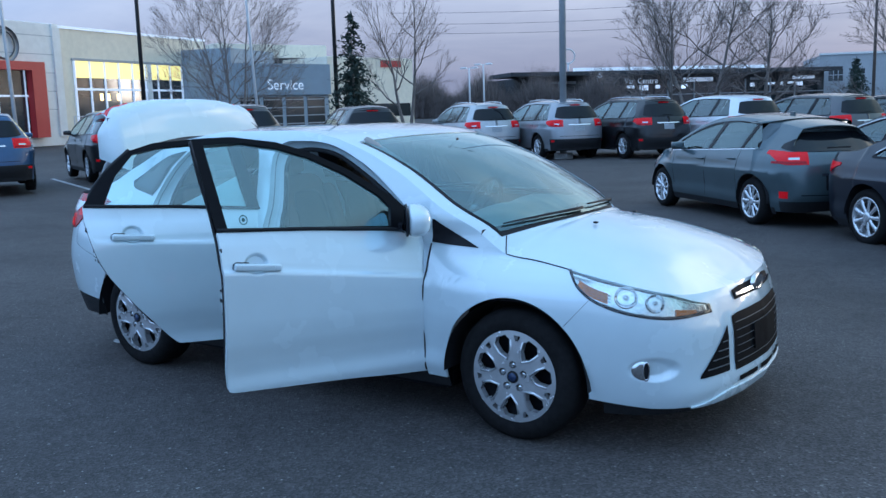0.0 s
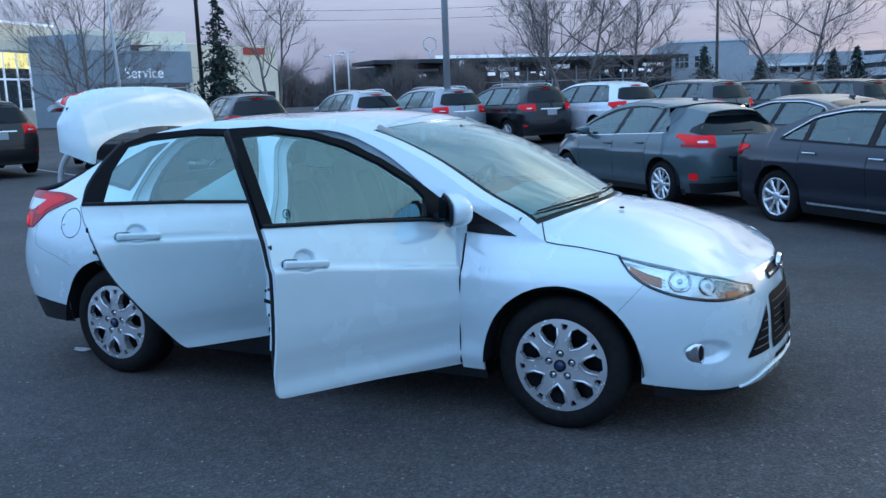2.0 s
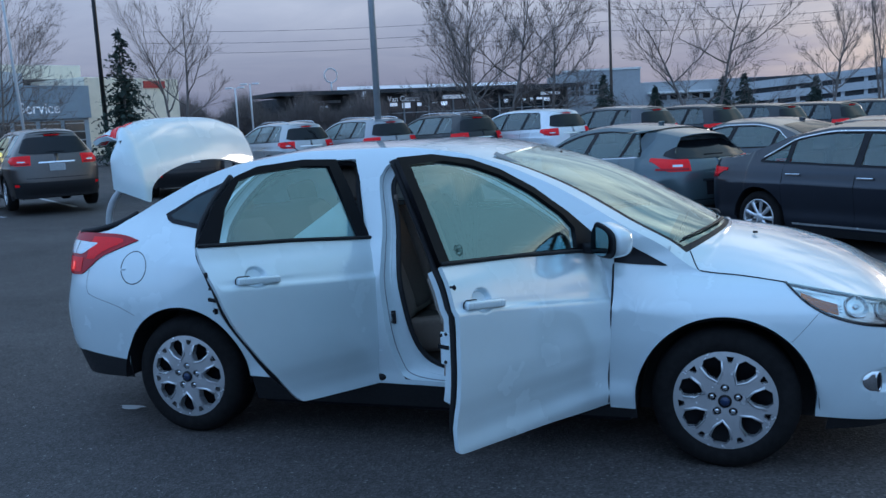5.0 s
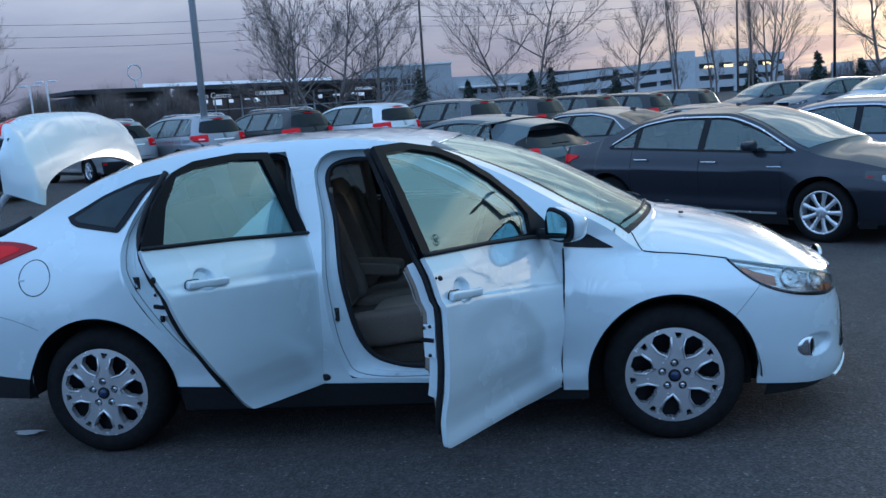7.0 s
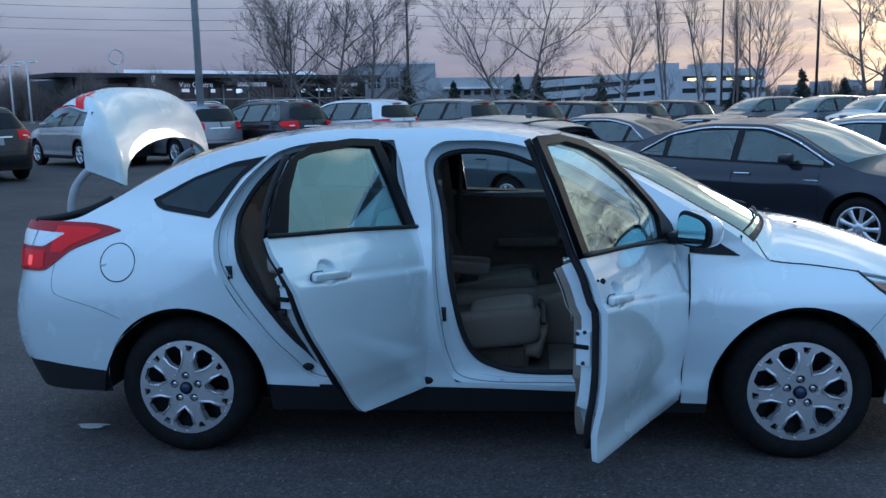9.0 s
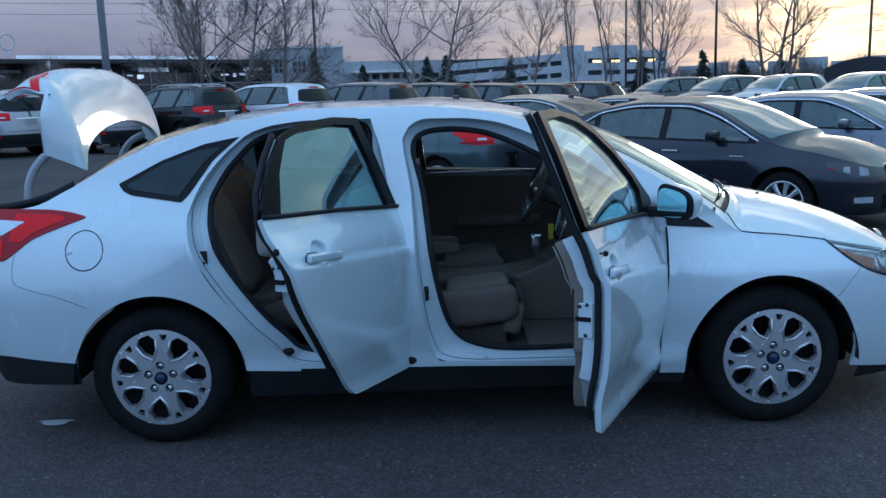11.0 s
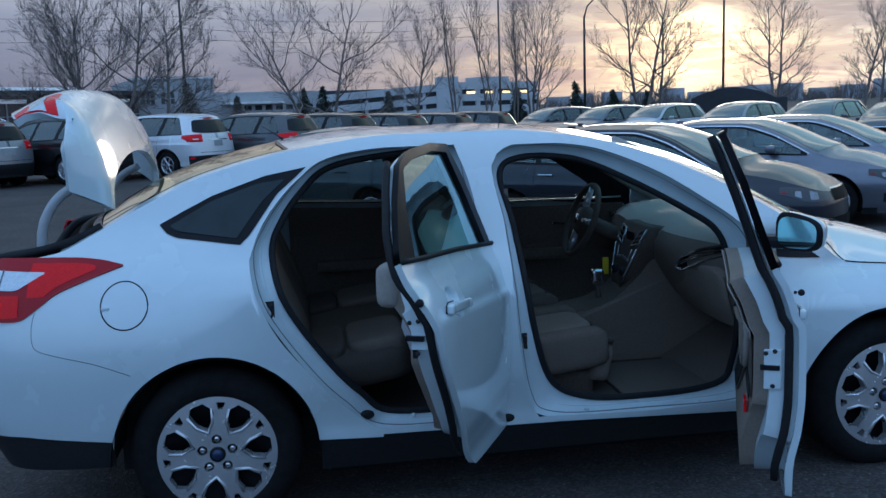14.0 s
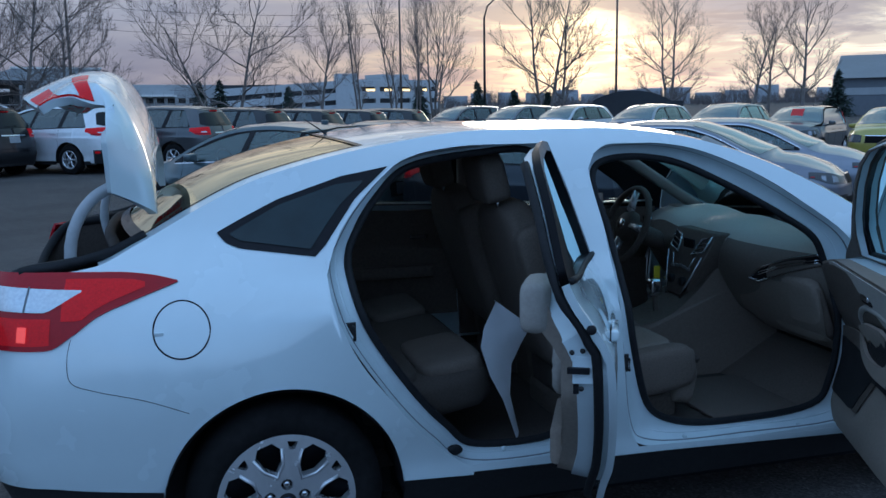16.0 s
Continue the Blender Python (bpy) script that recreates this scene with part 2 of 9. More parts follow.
def asphalt():
    m = bpy.data.materials.new("asphalt")
    m.use_nodes = True
    nt = m.node_tree
    b = nt.nodes["Principled BSDF"]
    co = nt.nodes.new("ShaderNodeTexCoord")
    L = nt.links.new

    def noise_tex(scale, detail, rough_=0.6):
        n = nt.nodes.new("ShaderNodeTexNoise")
        sock(n, "Scale", scale)
        sock(n, "Detail", detail)
        sock(n, "Roughness", rough_)
        L(co.outputs["Object"], n.inputs["Vector"])
        return n.outputs["Fac"]

    def ramp(value, stops):
        r = nt.nodes.new("ShaderNodeValToRGB")
        el = r.color_ramp.elements
        while len(el) < len(stops):
            el.new(0.5)
        for e, (p, c) in zip(el, stops):
            e.position, e.color = p, (*c, 1)
        L(value, r.inputs[0])
        return r.outputs[0]

    def mul(a, c):
        x = nt.nodes.new("ShaderNodeMix")
        x.data_type, x.blend_type = "RGBA", "MULTIPLY"
        x.inputs[0].default_value = 1.0
        L(a, x.inputs[6])
        L(c, x.inputs[7])
        return x.outputs[2]

    vor = nt.nodes.new("ShaderNodeTexVoronoi")
    sock(vor, "Scale", 95.0)
    L(co.outputs["Object"], vor.inputs["Vector"])
    stones = ramp(vor.outputs["Color"], [(0.0, (0.040, 0.036, 0.035)), (0.50, (0.068, 0.061, 0.059)), (0.88, (0.108, 0.098, 0.095)), (0.96, (0.19, 0.178, 0.17)), (1.0, (0.30, 0.29, 0.28))])
    broad = ramp(noise_tex(0.45, 6), [(0.3, (0.72,) * 3), (0.7, (1.22,) * 3)])
    fine = ramp(noise_tex(9.0, 5), [(0.3, (0.85,) * 3), (0.7, (1.12,) * 3)])
    col = mul(mul(stones, broad), fine)
    L(col, b.inputs["Base Color"])
    rr = nt.nodes.new("ShaderNodeMapRange")
    sock(rr, "To Min", 0.64)
    sock(rr, "To Max", 0.94)
    L(noise_tex(1.3, 5), rr.inputs["Value"])
    L(rr.outputs[0], b.inputs["Roughness"])
    sock(b, "Specular IOR Level", 0.28)
    bp = nt.nodes.new("ShaderNodeBump")
    sock(bp, "Strength", 0.55)
    sock(bp, "Distance", 0.006)
    L(vor.outputs["Distance"], bp.inputs["Height"])
    L(bp.outputs[0], b.inputs["Normal"])
    return m


WHITE = material("white_paint", (0.625, 0.725, 0.765), rough=0.25, coat=1.0, coat_ior=2.05, grain=0.012, grain_scale=9.0, stain=0.015, stain_scale=1.3)
INNER_WHITE = material("door_jamb_white", (0.60, 0.69, 0.73), rough=0.38, coat=0.3, grain=0.03, grain_scale=22.0, stain=0.05, stain_scale=5.0)
GLOSS_BLACK = material("gloss_black_trim", (0.016, 0.016, 0.019), rough=0.20, spec=0.12, grain=0.1, grain_scale=30)
RUBBER = material("rubber_seal", (0.014, 0.014, 0.016), rough=0.62, spec=0.25, grain=0.2, grain_scale=60, bump=0.2)
PLASTIC = material("black_plastic", (0.019, 0.019, 0.021), rough=0.55, spec=0.25, grain=0.15, grain_scale=60, bump=0.3, bump_scale=300)
TYRE = material("tyre_rubber", (0.0125, 0.0120, 0.0125), rough=0.8, spec=0.11, grain=0.2, grain_scale=35, stain=0.2, stain_scale=6, bump=0.3, bump_scale=120)
SILVER = material("silver_wheel", (0.70, 0.71, 0.73), rough=0.24, metal=0.70, grain=0.04, grain_scale=40, stain=0.04, stain_scale=9)
CHROME = material("chrome", (0.75, 0.76, 0.78), rough=0.08, metal=1.0, grain=0.02, grain_scale=15)
DARK_STEEL = material("dark_brake_steel", (0.030, 0.030, 0.032), rough=0.6, metal=0.4, grain=0.3, grain_scale=30)
DEEP_RED = material("deep_red_lens", (0.36, 0.004, 0.012), rough=0.10, spec=0.15, coat=0.3, grain=0.08, grain_scale=150)
FRAME_BLACK = material("gloss_black_frame", (0.008, 0.008, 0.010), rough=0.32, spec=0.08, grain=0.1, grain_scale=30)
RED_LENS = material("red_lamp_lens", (0.80, 0.010, 0.016), rough=0.10, spec=0.12, coat=0.2, grain=0.10, grain_scale=150, bump=0.15, bump_scale=70)
AMBER = material("amber_reflector", (0.62, 0.17, 0.025), rough=0.2, coat=0.3, grain=0.15, grain_scale=150)
CLEAR_LENS = material("clear_lamp_lens", (0.62, 0.66, 0.70), rough=0.20, metal=0.45, coat=0.8, grain=0.10, grain_scale=90, stain=0.12, stain_scale=16, bump=0.5, bump_scale=28)
REFLECTOR = material("lamp_reflector", (0.86, 0.87, 0.89), rough=0.12, metal=0.92, coat=0.4, grain=0.08, grain_scale=60, bump=1.0, bump_scale=13)
PARK_LENS = material("smoked_lamp_lens", (0.022, 0.024, 0.028), rough=0.08, coat=0.6, grain=0.2, grain_scale=60)
LAMP_CHROME = material("dim_lamp_chrome", (0.26, 0.27, 0.29), rough=0.18, metal=1.0, grain=0.15, grain_scale=60, bump=0.8, bump_scale=40)
DARK_LENS = material("dark_lamp_surround", (0.10, 0.11, 0.12), rough=0.15, metal=0.3, coat=1.0, grain=0.2, grain_scale=60)
PANE = glass("clear_glass")
DOOR_PANE = glass("coated_door_glass", (0.74, 0.90, 0.88), 0.13, (0.80, 1.0, 1.0))
SCREEN_PANE = glass("coated_screen_glass", (0.42, 0.70, 0.74), 0.10, (0.80, 0.98, 1.0))
# dark tint, with the sunset's gold reflection put into the sheen colour
PANE_SUNSET = glass("tinted_sunset_glass", (0.42, 0.47, 0.46), 0.14, (1.0, 0.90, 0.68))
QUARTER_PANE = material("quarter_glass", (0.012, 0.024, 0.028), rough=0.05, spec=0.36, grain=0.2, grain_scale=7)
REAR_GLASS = material("tinted_rear_glass", (0.006, 0.007, 0.009), rough=0.05, spec=0.30, grain=0.2, grain_scale=6)
PRIVACY_GLASS = glass("parked_privacy_glass", (0.16, 0.18, 0.18), 0.02, (0.9, 1.0, 1.0))
SIDE_GLASS = glass("parked_side_glass", (0.60, 0.72, 0.72), 0.03, (0.85, 1.0, 1.0))
WIND_GLASS = material("windscreen_glass", (0.030, 0.070, 0.075), rough=0.04, spec=0.8, coat=1.0, coat_ior=1.85, grain=0.25, grain_scale=4)
ASPHALT = asphalt()

# ------------------------------------------------------------- mesh helpers


def put(name, verts, faces, mat, parent=None, label="", smooth=True, normals=None):
    """Link one mesh object; normals are per vertex, for surfaces that are known exactly."""
    me = bpy.data.meshes.new(name)
    me.from_pydata([tuple(map(float, v)) for v in verts], [], [tuple(int(i) for i in f) for f in faces])
    me.materials.append(mat)
    if smooth:
        me.polygons.foreach_set("use_smooth", [True] * len(me.polygons))
    if normals is not None:
        me.normals_split_custom_set_from_vertices([tuple(map(float, n)) for n in normals])
    me.update()
    ob = new(name, me)
    if parent is not None:
        ob.parent = parent
    if label:
        tagged(ob, label)
    return ob


def part(name, bm, mat, parent=None, label="", smooth=False):
    me = bpy.data.meshes.new(name)
    bm.to_mesh(me)
    bm.free()
    me.materials.append(mat)
    if smooth:
        me.polygons.foreach_set("use_smooth", [True] * len(me.polygons))
    ob = new(name, me)
    if parent is not None:
        ob.parent = parent
    if label:
        tagged(ob, label)
    return ob


def thing(name, m, label, category, group="", kind=""):
    ob = new(name)
    ob.empty_display_size = 0.2
    ob.matrix_world = m
    return tagged(ob, label, category, group, kind)


def box_bm(size, centre=(0, 0, 0), bevel=0.0, segs=2, taper=None, rot=None):
    bm = bmesh.new()
    bmesh.ops.create_cube(bm, size=1.0)
    for v in bm.verts:
        k = taper if (taper and v.co.z > 0) else 1.0
        v.co = Vector((v.co.x * size[0] * k, v.co.y * size[1] * k, v.co.z * size[2]))
    if bevel:
        bmesh.ops.bevel(bm, geom=list(bm.edges), offset=bevel, segments=segs, affect="EDGES", profile=0.6)
    if rot is not None:
        bmesh.ops.rotate(bm, verts=bm.verts, cent=(0, 0, 0), matrix=Euler([radians(a) for a in rot]).to_matrix())
    bmesh.ops.translate(bm, verts=bm.verts, vec=centre)
    return bm


def add_bm(bm, other):
    me = bpy.data.meshes.new("tmp")
    other.to_mesh(me)
    other.free()
    bm.from_mesh(me)
    bpy.data.meshes.remove(me)
    return bm


def tube_data(path, radii, sides=8, closed=False):
    """Verts and faces of a tube along a path, with a radius at each point."""
    path = [Vector(p) for p in path]
    n = len(path)
    verts, faces = [], []
    ref = Vector((0.13, 0.21, 0.97)).normalized()
    for i, p in enumerate(path):
        d = (path[(i + 1) % n] - path[i - 1]) if closed else (path[min(i + 1, n - 1)] - path[max(i - 1, 0)])
        d.normalize()
        a = d.cross(ref)
        if a.length < 1e-3:
            a = d.cross(Vector((1, 0, 0)))
        a.normalize()
        b = d.cross(a)
        r = radii[i] if hasattr(radii, "__len__") else radii
        for k in range(sides):
            t = 2 * math.pi * k / sides
            verts.append(p + a * (math.cos(t) * r) + b * (math.sin(t) * r))
    for i in range(n if closed else n - 1):
        j = (i + 1) % n
        for k in range(sides):
            l = (k + 1) % sides
            faces.append((i * sides + k, i * sides + l, j * sides + l, j * sides + k))
    if not closed:
        faces.append(tuple(range(sides))[::-1])
        faces.append(tuple((n - 1) * sides + k for k in range(sides)))
    return verts, faces


def tube(name, path, radii, mat, parent=None, label="", sides=8, closed=False):
    v, f = tube_data(path, radii, sides, closed)
    return put(name, v, f, mat, parent, label)


def lathe_data(profile, n=48, axis="y", centre=(0, 0, 0)):
    """Turn (radius, along) points about an axis."""
    verts, faces = [], []
    m = len(profile)
    for k in range(n):
        t = 2 * math.pi * k / n
        c, s = math.cos(t), math.sin(t)
        for r, a in profile:
            p = {"y": (r * c, a, r * s), "z": (r * c, r * s, a), "x": (a, r * c, r * s)}[axis]
            verts.append((p[0] + centre[0], p[1] + centre[1], p[2] + centre[2]))
    for k in range(n):
        l = (k + 1) % n
        for i in range(m - 1):
            faces.append((k * m + i, k * m + i + 1, l * m + i + 1, l * m + i))
    return verts, faces


def lathe(name, profile, mat, parent=None, label="", n=48, axis="y", centre=(0, 0, 0)):
    v, f = lathe_data(profile, n, axis, centre)
    return put(name, v, f, mat, parent, label)


def curve(points):
    """A smooth function through (x, value) points, flat outside them."""
    xs = np.array([p[0] for p in points], float)
    ys = np.array([p[1] for p in points], float)
    d = np.diff(ys) / np.diff(xs)
    m = np.zeros(len(xs))
    for i in range(1, len(xs) - 1):
        if d[i - 1] * d[i] > 0:
            w1, w2 = 2 * (xs[i + 1] - xs[i]) + xs[i] - xs[i - 1], xs[i + 1] - xs[i] + 2 * (xs[i] - xs[i - 1])
            m[i] = (w1 + w2) / (w1 / d[i - 1] + w2 / d[i])
    m[0], m[-1] = d[0], d[-1]

    def f(x):
        x = np.clip(np.asarray(x, float), xs[0], xs[-1])
        i = np.clip(np.searchsorted(xs, x) - 1, 0, len(xs) - 2)
        h = xs[i + 1] - xs[i]
        t = (x - xs[i]) / h
        return ((2 * t**3 - 3 * t**2 + 1) * ys[i] + (t**3 - 2 * t**2 + t) * h * m[i]
                + (-2 * t**3 + 3 * t**2) * ys[i + 1] + (t**3 - t**2) * h * m[i + 1])

    return f


def line(points):
    xs, ys = [p[0] for p in points], [p[1] for p in points]
    return lambda x: np.interp(np.asarray(x, float), xs, ys)


def spline(points, n=12, closed=False):
    """Points of a Catmull-Rom curve through the given ones."""
    p = [np.array(q, float) for q in points]
    m = len(p)
    out = []
    for i in range(m if closed else m - 1):
        a, b, c, d = (p[(i - 1) % m], p[i], p[(i + 1) % m], p[(i + 2) % m]) if closed else (p[max(i - 1, 0)], p[i], p[i + 1], p[min(i + 2, m - 1)])
        for k in range(n):
            t = k / n
            out.append(0.5 * (2 * b + (c - a) * t + (2 * a - 5 * b + 4 * c - d) * t * t + (3 * b - a - 3 * c + d) * t**3))
    if not closed:
        out.append(p[-1])
    return np.array(out)


def sheet(name, f, us, lo, hi, nv, mat, parent, label="", off=0.0, thick=0.0, mirror=False, flip=False):
    """A panel on the surface f(u, v): for each u, v runs from lo(u) to hi(u). off lifts it along the normal, thick gives it depth."""
    us = np.asarray(us, float)
    lo_ = lo(us) if callable(lo) else np.full(len(us), float(lo))
    hi_ = hi(us) if callable(hi) else np.full(len(us), float(hi))
    k = np.linspace(0, 1, nv)
    U = np.repeat(us[:, None], nv, 1)
    V = lo_[:, None] + (hi_ - lo_)[:, None] * k[None]
    P = f(U, V)
    e = 2e-3
    N = np.cross(f(U + e, V) - f(U - e, V), f(U, V + e) - f(U, V - e))
    N /= np.linalg.norm(N, axis=-1, keepdims=True) + 1e-12
    if flip:
        N = -N
    P = P + N * off
    if mirror:
        P, N = P * [1, -1, 1], N * [1, -1, 1]
    nu = len(us)
    idx = np.arange(nu * nv).reshape(nu, nv)
    q = np.stack([idx[:-1, :-1], idx[1:, :-1], idx[1:, 1:], idx[:-1, 1:]], -1).reshape(-1, 4)
    if flip != mirror:
        q = q[:, ::-1]
    verts, norms, faces = list(P.reshape(-1, 3)), list(N.reshape(-1, 3)), [tuple(r) for r in q]
    if thick:
        ring = np.concatenate([idx[:, 0], idx[-1, 1:], idx[-2::-1, -1], idx[0, -2:0:-1]])
        if flip != mirror:
            ring = ring[::-1]
        base = len(verts)
        F, G = P.reshape(-1, 3), N.reshape(-1, 3)
        m = len(ring)
        c = F[ring].mean(0)
        for a in ring:
            verts.append(F[a])
            verts.append(F[a] - G[a] * thick)
        for i in range(m):
            t = F[ring[(i + 1) % m]] - F[ring[i - 1]]
            w = np.cross(t, G[ring[i]])
            w /= np.linalg.norm(w) + 1e-12
            norms += [w, w]
        for i in range(m):
            a, b = base + 2 * i, base + 2 * ((i + 1) % m)
            faces.append((b, a, a + 1, b + 1))
        inner = len(verts)
        verts += list(F - G * thick)
        norms += list(-G)
        faces += [tuple(inner + j for j in r[::-1]) for r in q]
    return put(name, verts, faces, mat, parent, label, True, norms)


def ngon_data(outline, holes=()):
    """Flat (x, z) outline with holes, filled with triangles: verts as (x, z), faces, and the loops' vertex numbers."""
    bm = bmesh.new()
    loops, edges = [], []
    for loop in (outline, *holes):
        vs = [bm.verts.new((p[0], 0, p[1])) for p in loop]
        loops.append(vs)
        edges += [bm.edges.new((vs[i], vs[(i + 1) % len(vs)])) for i in range(len(vs))]
    bmesh.ops.triangle_fill(bm, use_beauty=True, use_dissolve=False, edges=edges)
    bm.verts.index_update()
    verts = [(v.co.x, v.co.z) for v in bm.verts]
    faces = []
    for f in bm.faces:
        ids = [v.index for v in f.verts]
        a, b, c = (verts[i] for i in ids[:3])
        if (b[0] - a[0]) * (c[1] - a[1]) - (b[1] - a[1]) * (c[0] - a[0]) < 0:
            ids = ids[::-1]
        faces.append(tuple(ids))
    out = [[v.index for v in l] for l in loops]
    bm.free()
    return verts, faces, out


# ------------------------------------------------------------- car bodies


class Body:
    """The outer skin of a car: a plan outline walked from the rear centre round one side to the front centre, pulled in by height."""

    def __init__(self, plan, side, front, rear, rail, crown, bow, power=2.4):
        pts = spline(plan, 24)
        seg = np.r_[0, np.cumsum(np.hypot(*np.diff(pts, axis=0).T))]
        self.length = seg[-1]
        self.s = np.linspace(0, seg[-1], 500)
        self.px, self.ph = np.interp(self.s, seg, pts[:, 0]), np.interp(self.s, seg, pts[:, 1])
        self.px = np.maximum.accumulate(self.px + np.linspace(0, 1e-6, 500))
        dx, dh = np.gradient(self.px), np.gradient(self.ph)
        ln = np.hypot(dx, dh) + 1e-12
        self.nx, self.nh = -dh / ln, dx / ln
        win = np.ones(9) / 9
        self.nx = np.convolve(np.pad(self.nx, 4, "edge"), win, "valid")
        self.nh = np.convolve(np.pad(self.nh, 4, "edge"), win, "valid")
        self.side, self.front, self.rear = side, front, rear
        self.rail, self.crown, self.bow, self.power = rail, crown, bow, power

    def sx(self, x):
        return np.interp(x, self.px, self.s)

    def S(self, s, z):
        """The skin at distance s round the outline and height z (the side with y below zero)."""
        x, h = np.interp(s, self.s, self.px), np.interp(s, self.s, self.ph)
        nx, nh = np.interp(s, self.s, self.nx), np.interp(s, self.s, self.nh)
        ends = np.where(nx > 0, self.front(z), self.rear(z))
        inset = nx**2 * ends + nh**2 * self.side(x, z)
        return np.stack([x - nx * inset, -np.maximum(h - nh * inset, 0.0), z + 0 * x], -1)

    def X(self, x, z):
        """The skin above or below the outline's point at x."""
        return self.S(self.sx(x), z)

    def T(self, s, v):
        """The top, between the two rails: v from -1 (this side) to 1."""
        x = np.interp(s, self.s, self.px)
        R = self.S(s, self.rail(x))
        a = np.abs(v)
        return np.stack([R[..., 0] + self.bow(x) * (1 - a**2), R[..., 1] * -v, R[..., 2] + self.crown(x) * (1 - a**self.power)], -1)

    def TX(self, x, v):
        return self.T(self.sx(x), v)


def arch_line(wheels, radius, hub, sill):
    """The lower edge of the side: the sill, raised round the wheels."""
    def f(x):
        x = np.asarray(x, float)
        z = sill(x) if callable(sill) else np.full(x.shape, float(sill))
        for w in wheels:
            d = radius**2 - (x - w) ** 2
            z = np.where(d > 0, np.maximum(z, hub + np.sqrt(np.maximum(d, 0))), z)
        return z
    return f


def breaks(a, b, n, wheels=(), radius=0.0):
    """Columns between a and b, closer round the wheel arches."""
    xs = list(np.linspace(a, b, n))
    for w in wheels:
        for t in np.linspace(0, math.pi, 25):
            xs.append(w - radius * math.cos(t) * 0.9999)
        xs += [w - radius - 1e-3, w + radius + 1e-3]
    return np.array(sorted(x for x in set(xs) if a <= x <= b))


def wheel(parent, x, y, hub, radius, width, rim, spokes, mat, side, style="spoke"):
    """A road wheel as a part of its car: tyre, rim, spokes and bolts. side: -1 when its face looks to -y."""
    w = new("wheel")
    w.parent = parent
    w.matrix_basis = pose(x, y, hub, 0, 0, 0 if side < 0 else 180)
    h = width
    prof = [(rim - 0.012, 0.012), (rim + 0.004, 0.0), (rim + 0.02, -0.004), (rim + 0.045, -0.006), (radius - 0.03, 0.004), (radius - 0.010, 0.018), (radius, 0.042),
            (radius + 0.001, h * 0.35), (radius + 0.001, h * 0.65), (radius, h - 0.03), (radius - 0.03, h), (rim, h), (rim - 0.012, h * 0.9)]
    lathe("tyre", prof, TYRE, w, n=56)
    if style == "cover":
        cover(w, rim, mat)
    else:
        lathe("rim", [(rim - 0.004, 0.004), (rim - 0.006, -0.002), (rim - 0.022, 0.002), (rim - 0.03, 0.03), (rim - 0.035, h * 0.85), (0.06, h * 0.85)], mat, w, n=40)
        lathe("brake_disc", [(0.135, 0.085), (0.135, 0.10), (0.02, 0.10)], DARK_STEEL, w, n=28)
        lathe("backing", [(rim - 0.03, 0.105), (0.01, 0.105)], DARK_STEEL, w, n=24)
        vs, fs = [], []
        for k in range(spokes):
            t = 2 * math.pi * k / spokes
            c, s = math.cos(t), math.sin(t)
            base = len(vs)
            for r, half, d in ((0.035, 0.026, 0.012), (rim * 0.55, 0.020, 0.006), (rim - 0.014, 0.034, 0.006)):
                for q, dd in ((-half, d + 0.012), (-half * 0.7, d), (half * 0.7, d), (half, d + 0.012)):
                    vs.append((r * c - q * s, dd, r * s + q * c))
            for i in range(2):
                for j in range(3):
                    a = base + i * 4 + j
                    fs.append((a, a + 4, a + 5, a + 1))
        put("spokes", vs, fs, mat, w)
        lathe("hub_cap", [(0.062, 0.016), (0.055, 0.004), (0.03, 0.0), (0.0, 0.0)], mat, w, n=24)
    return w


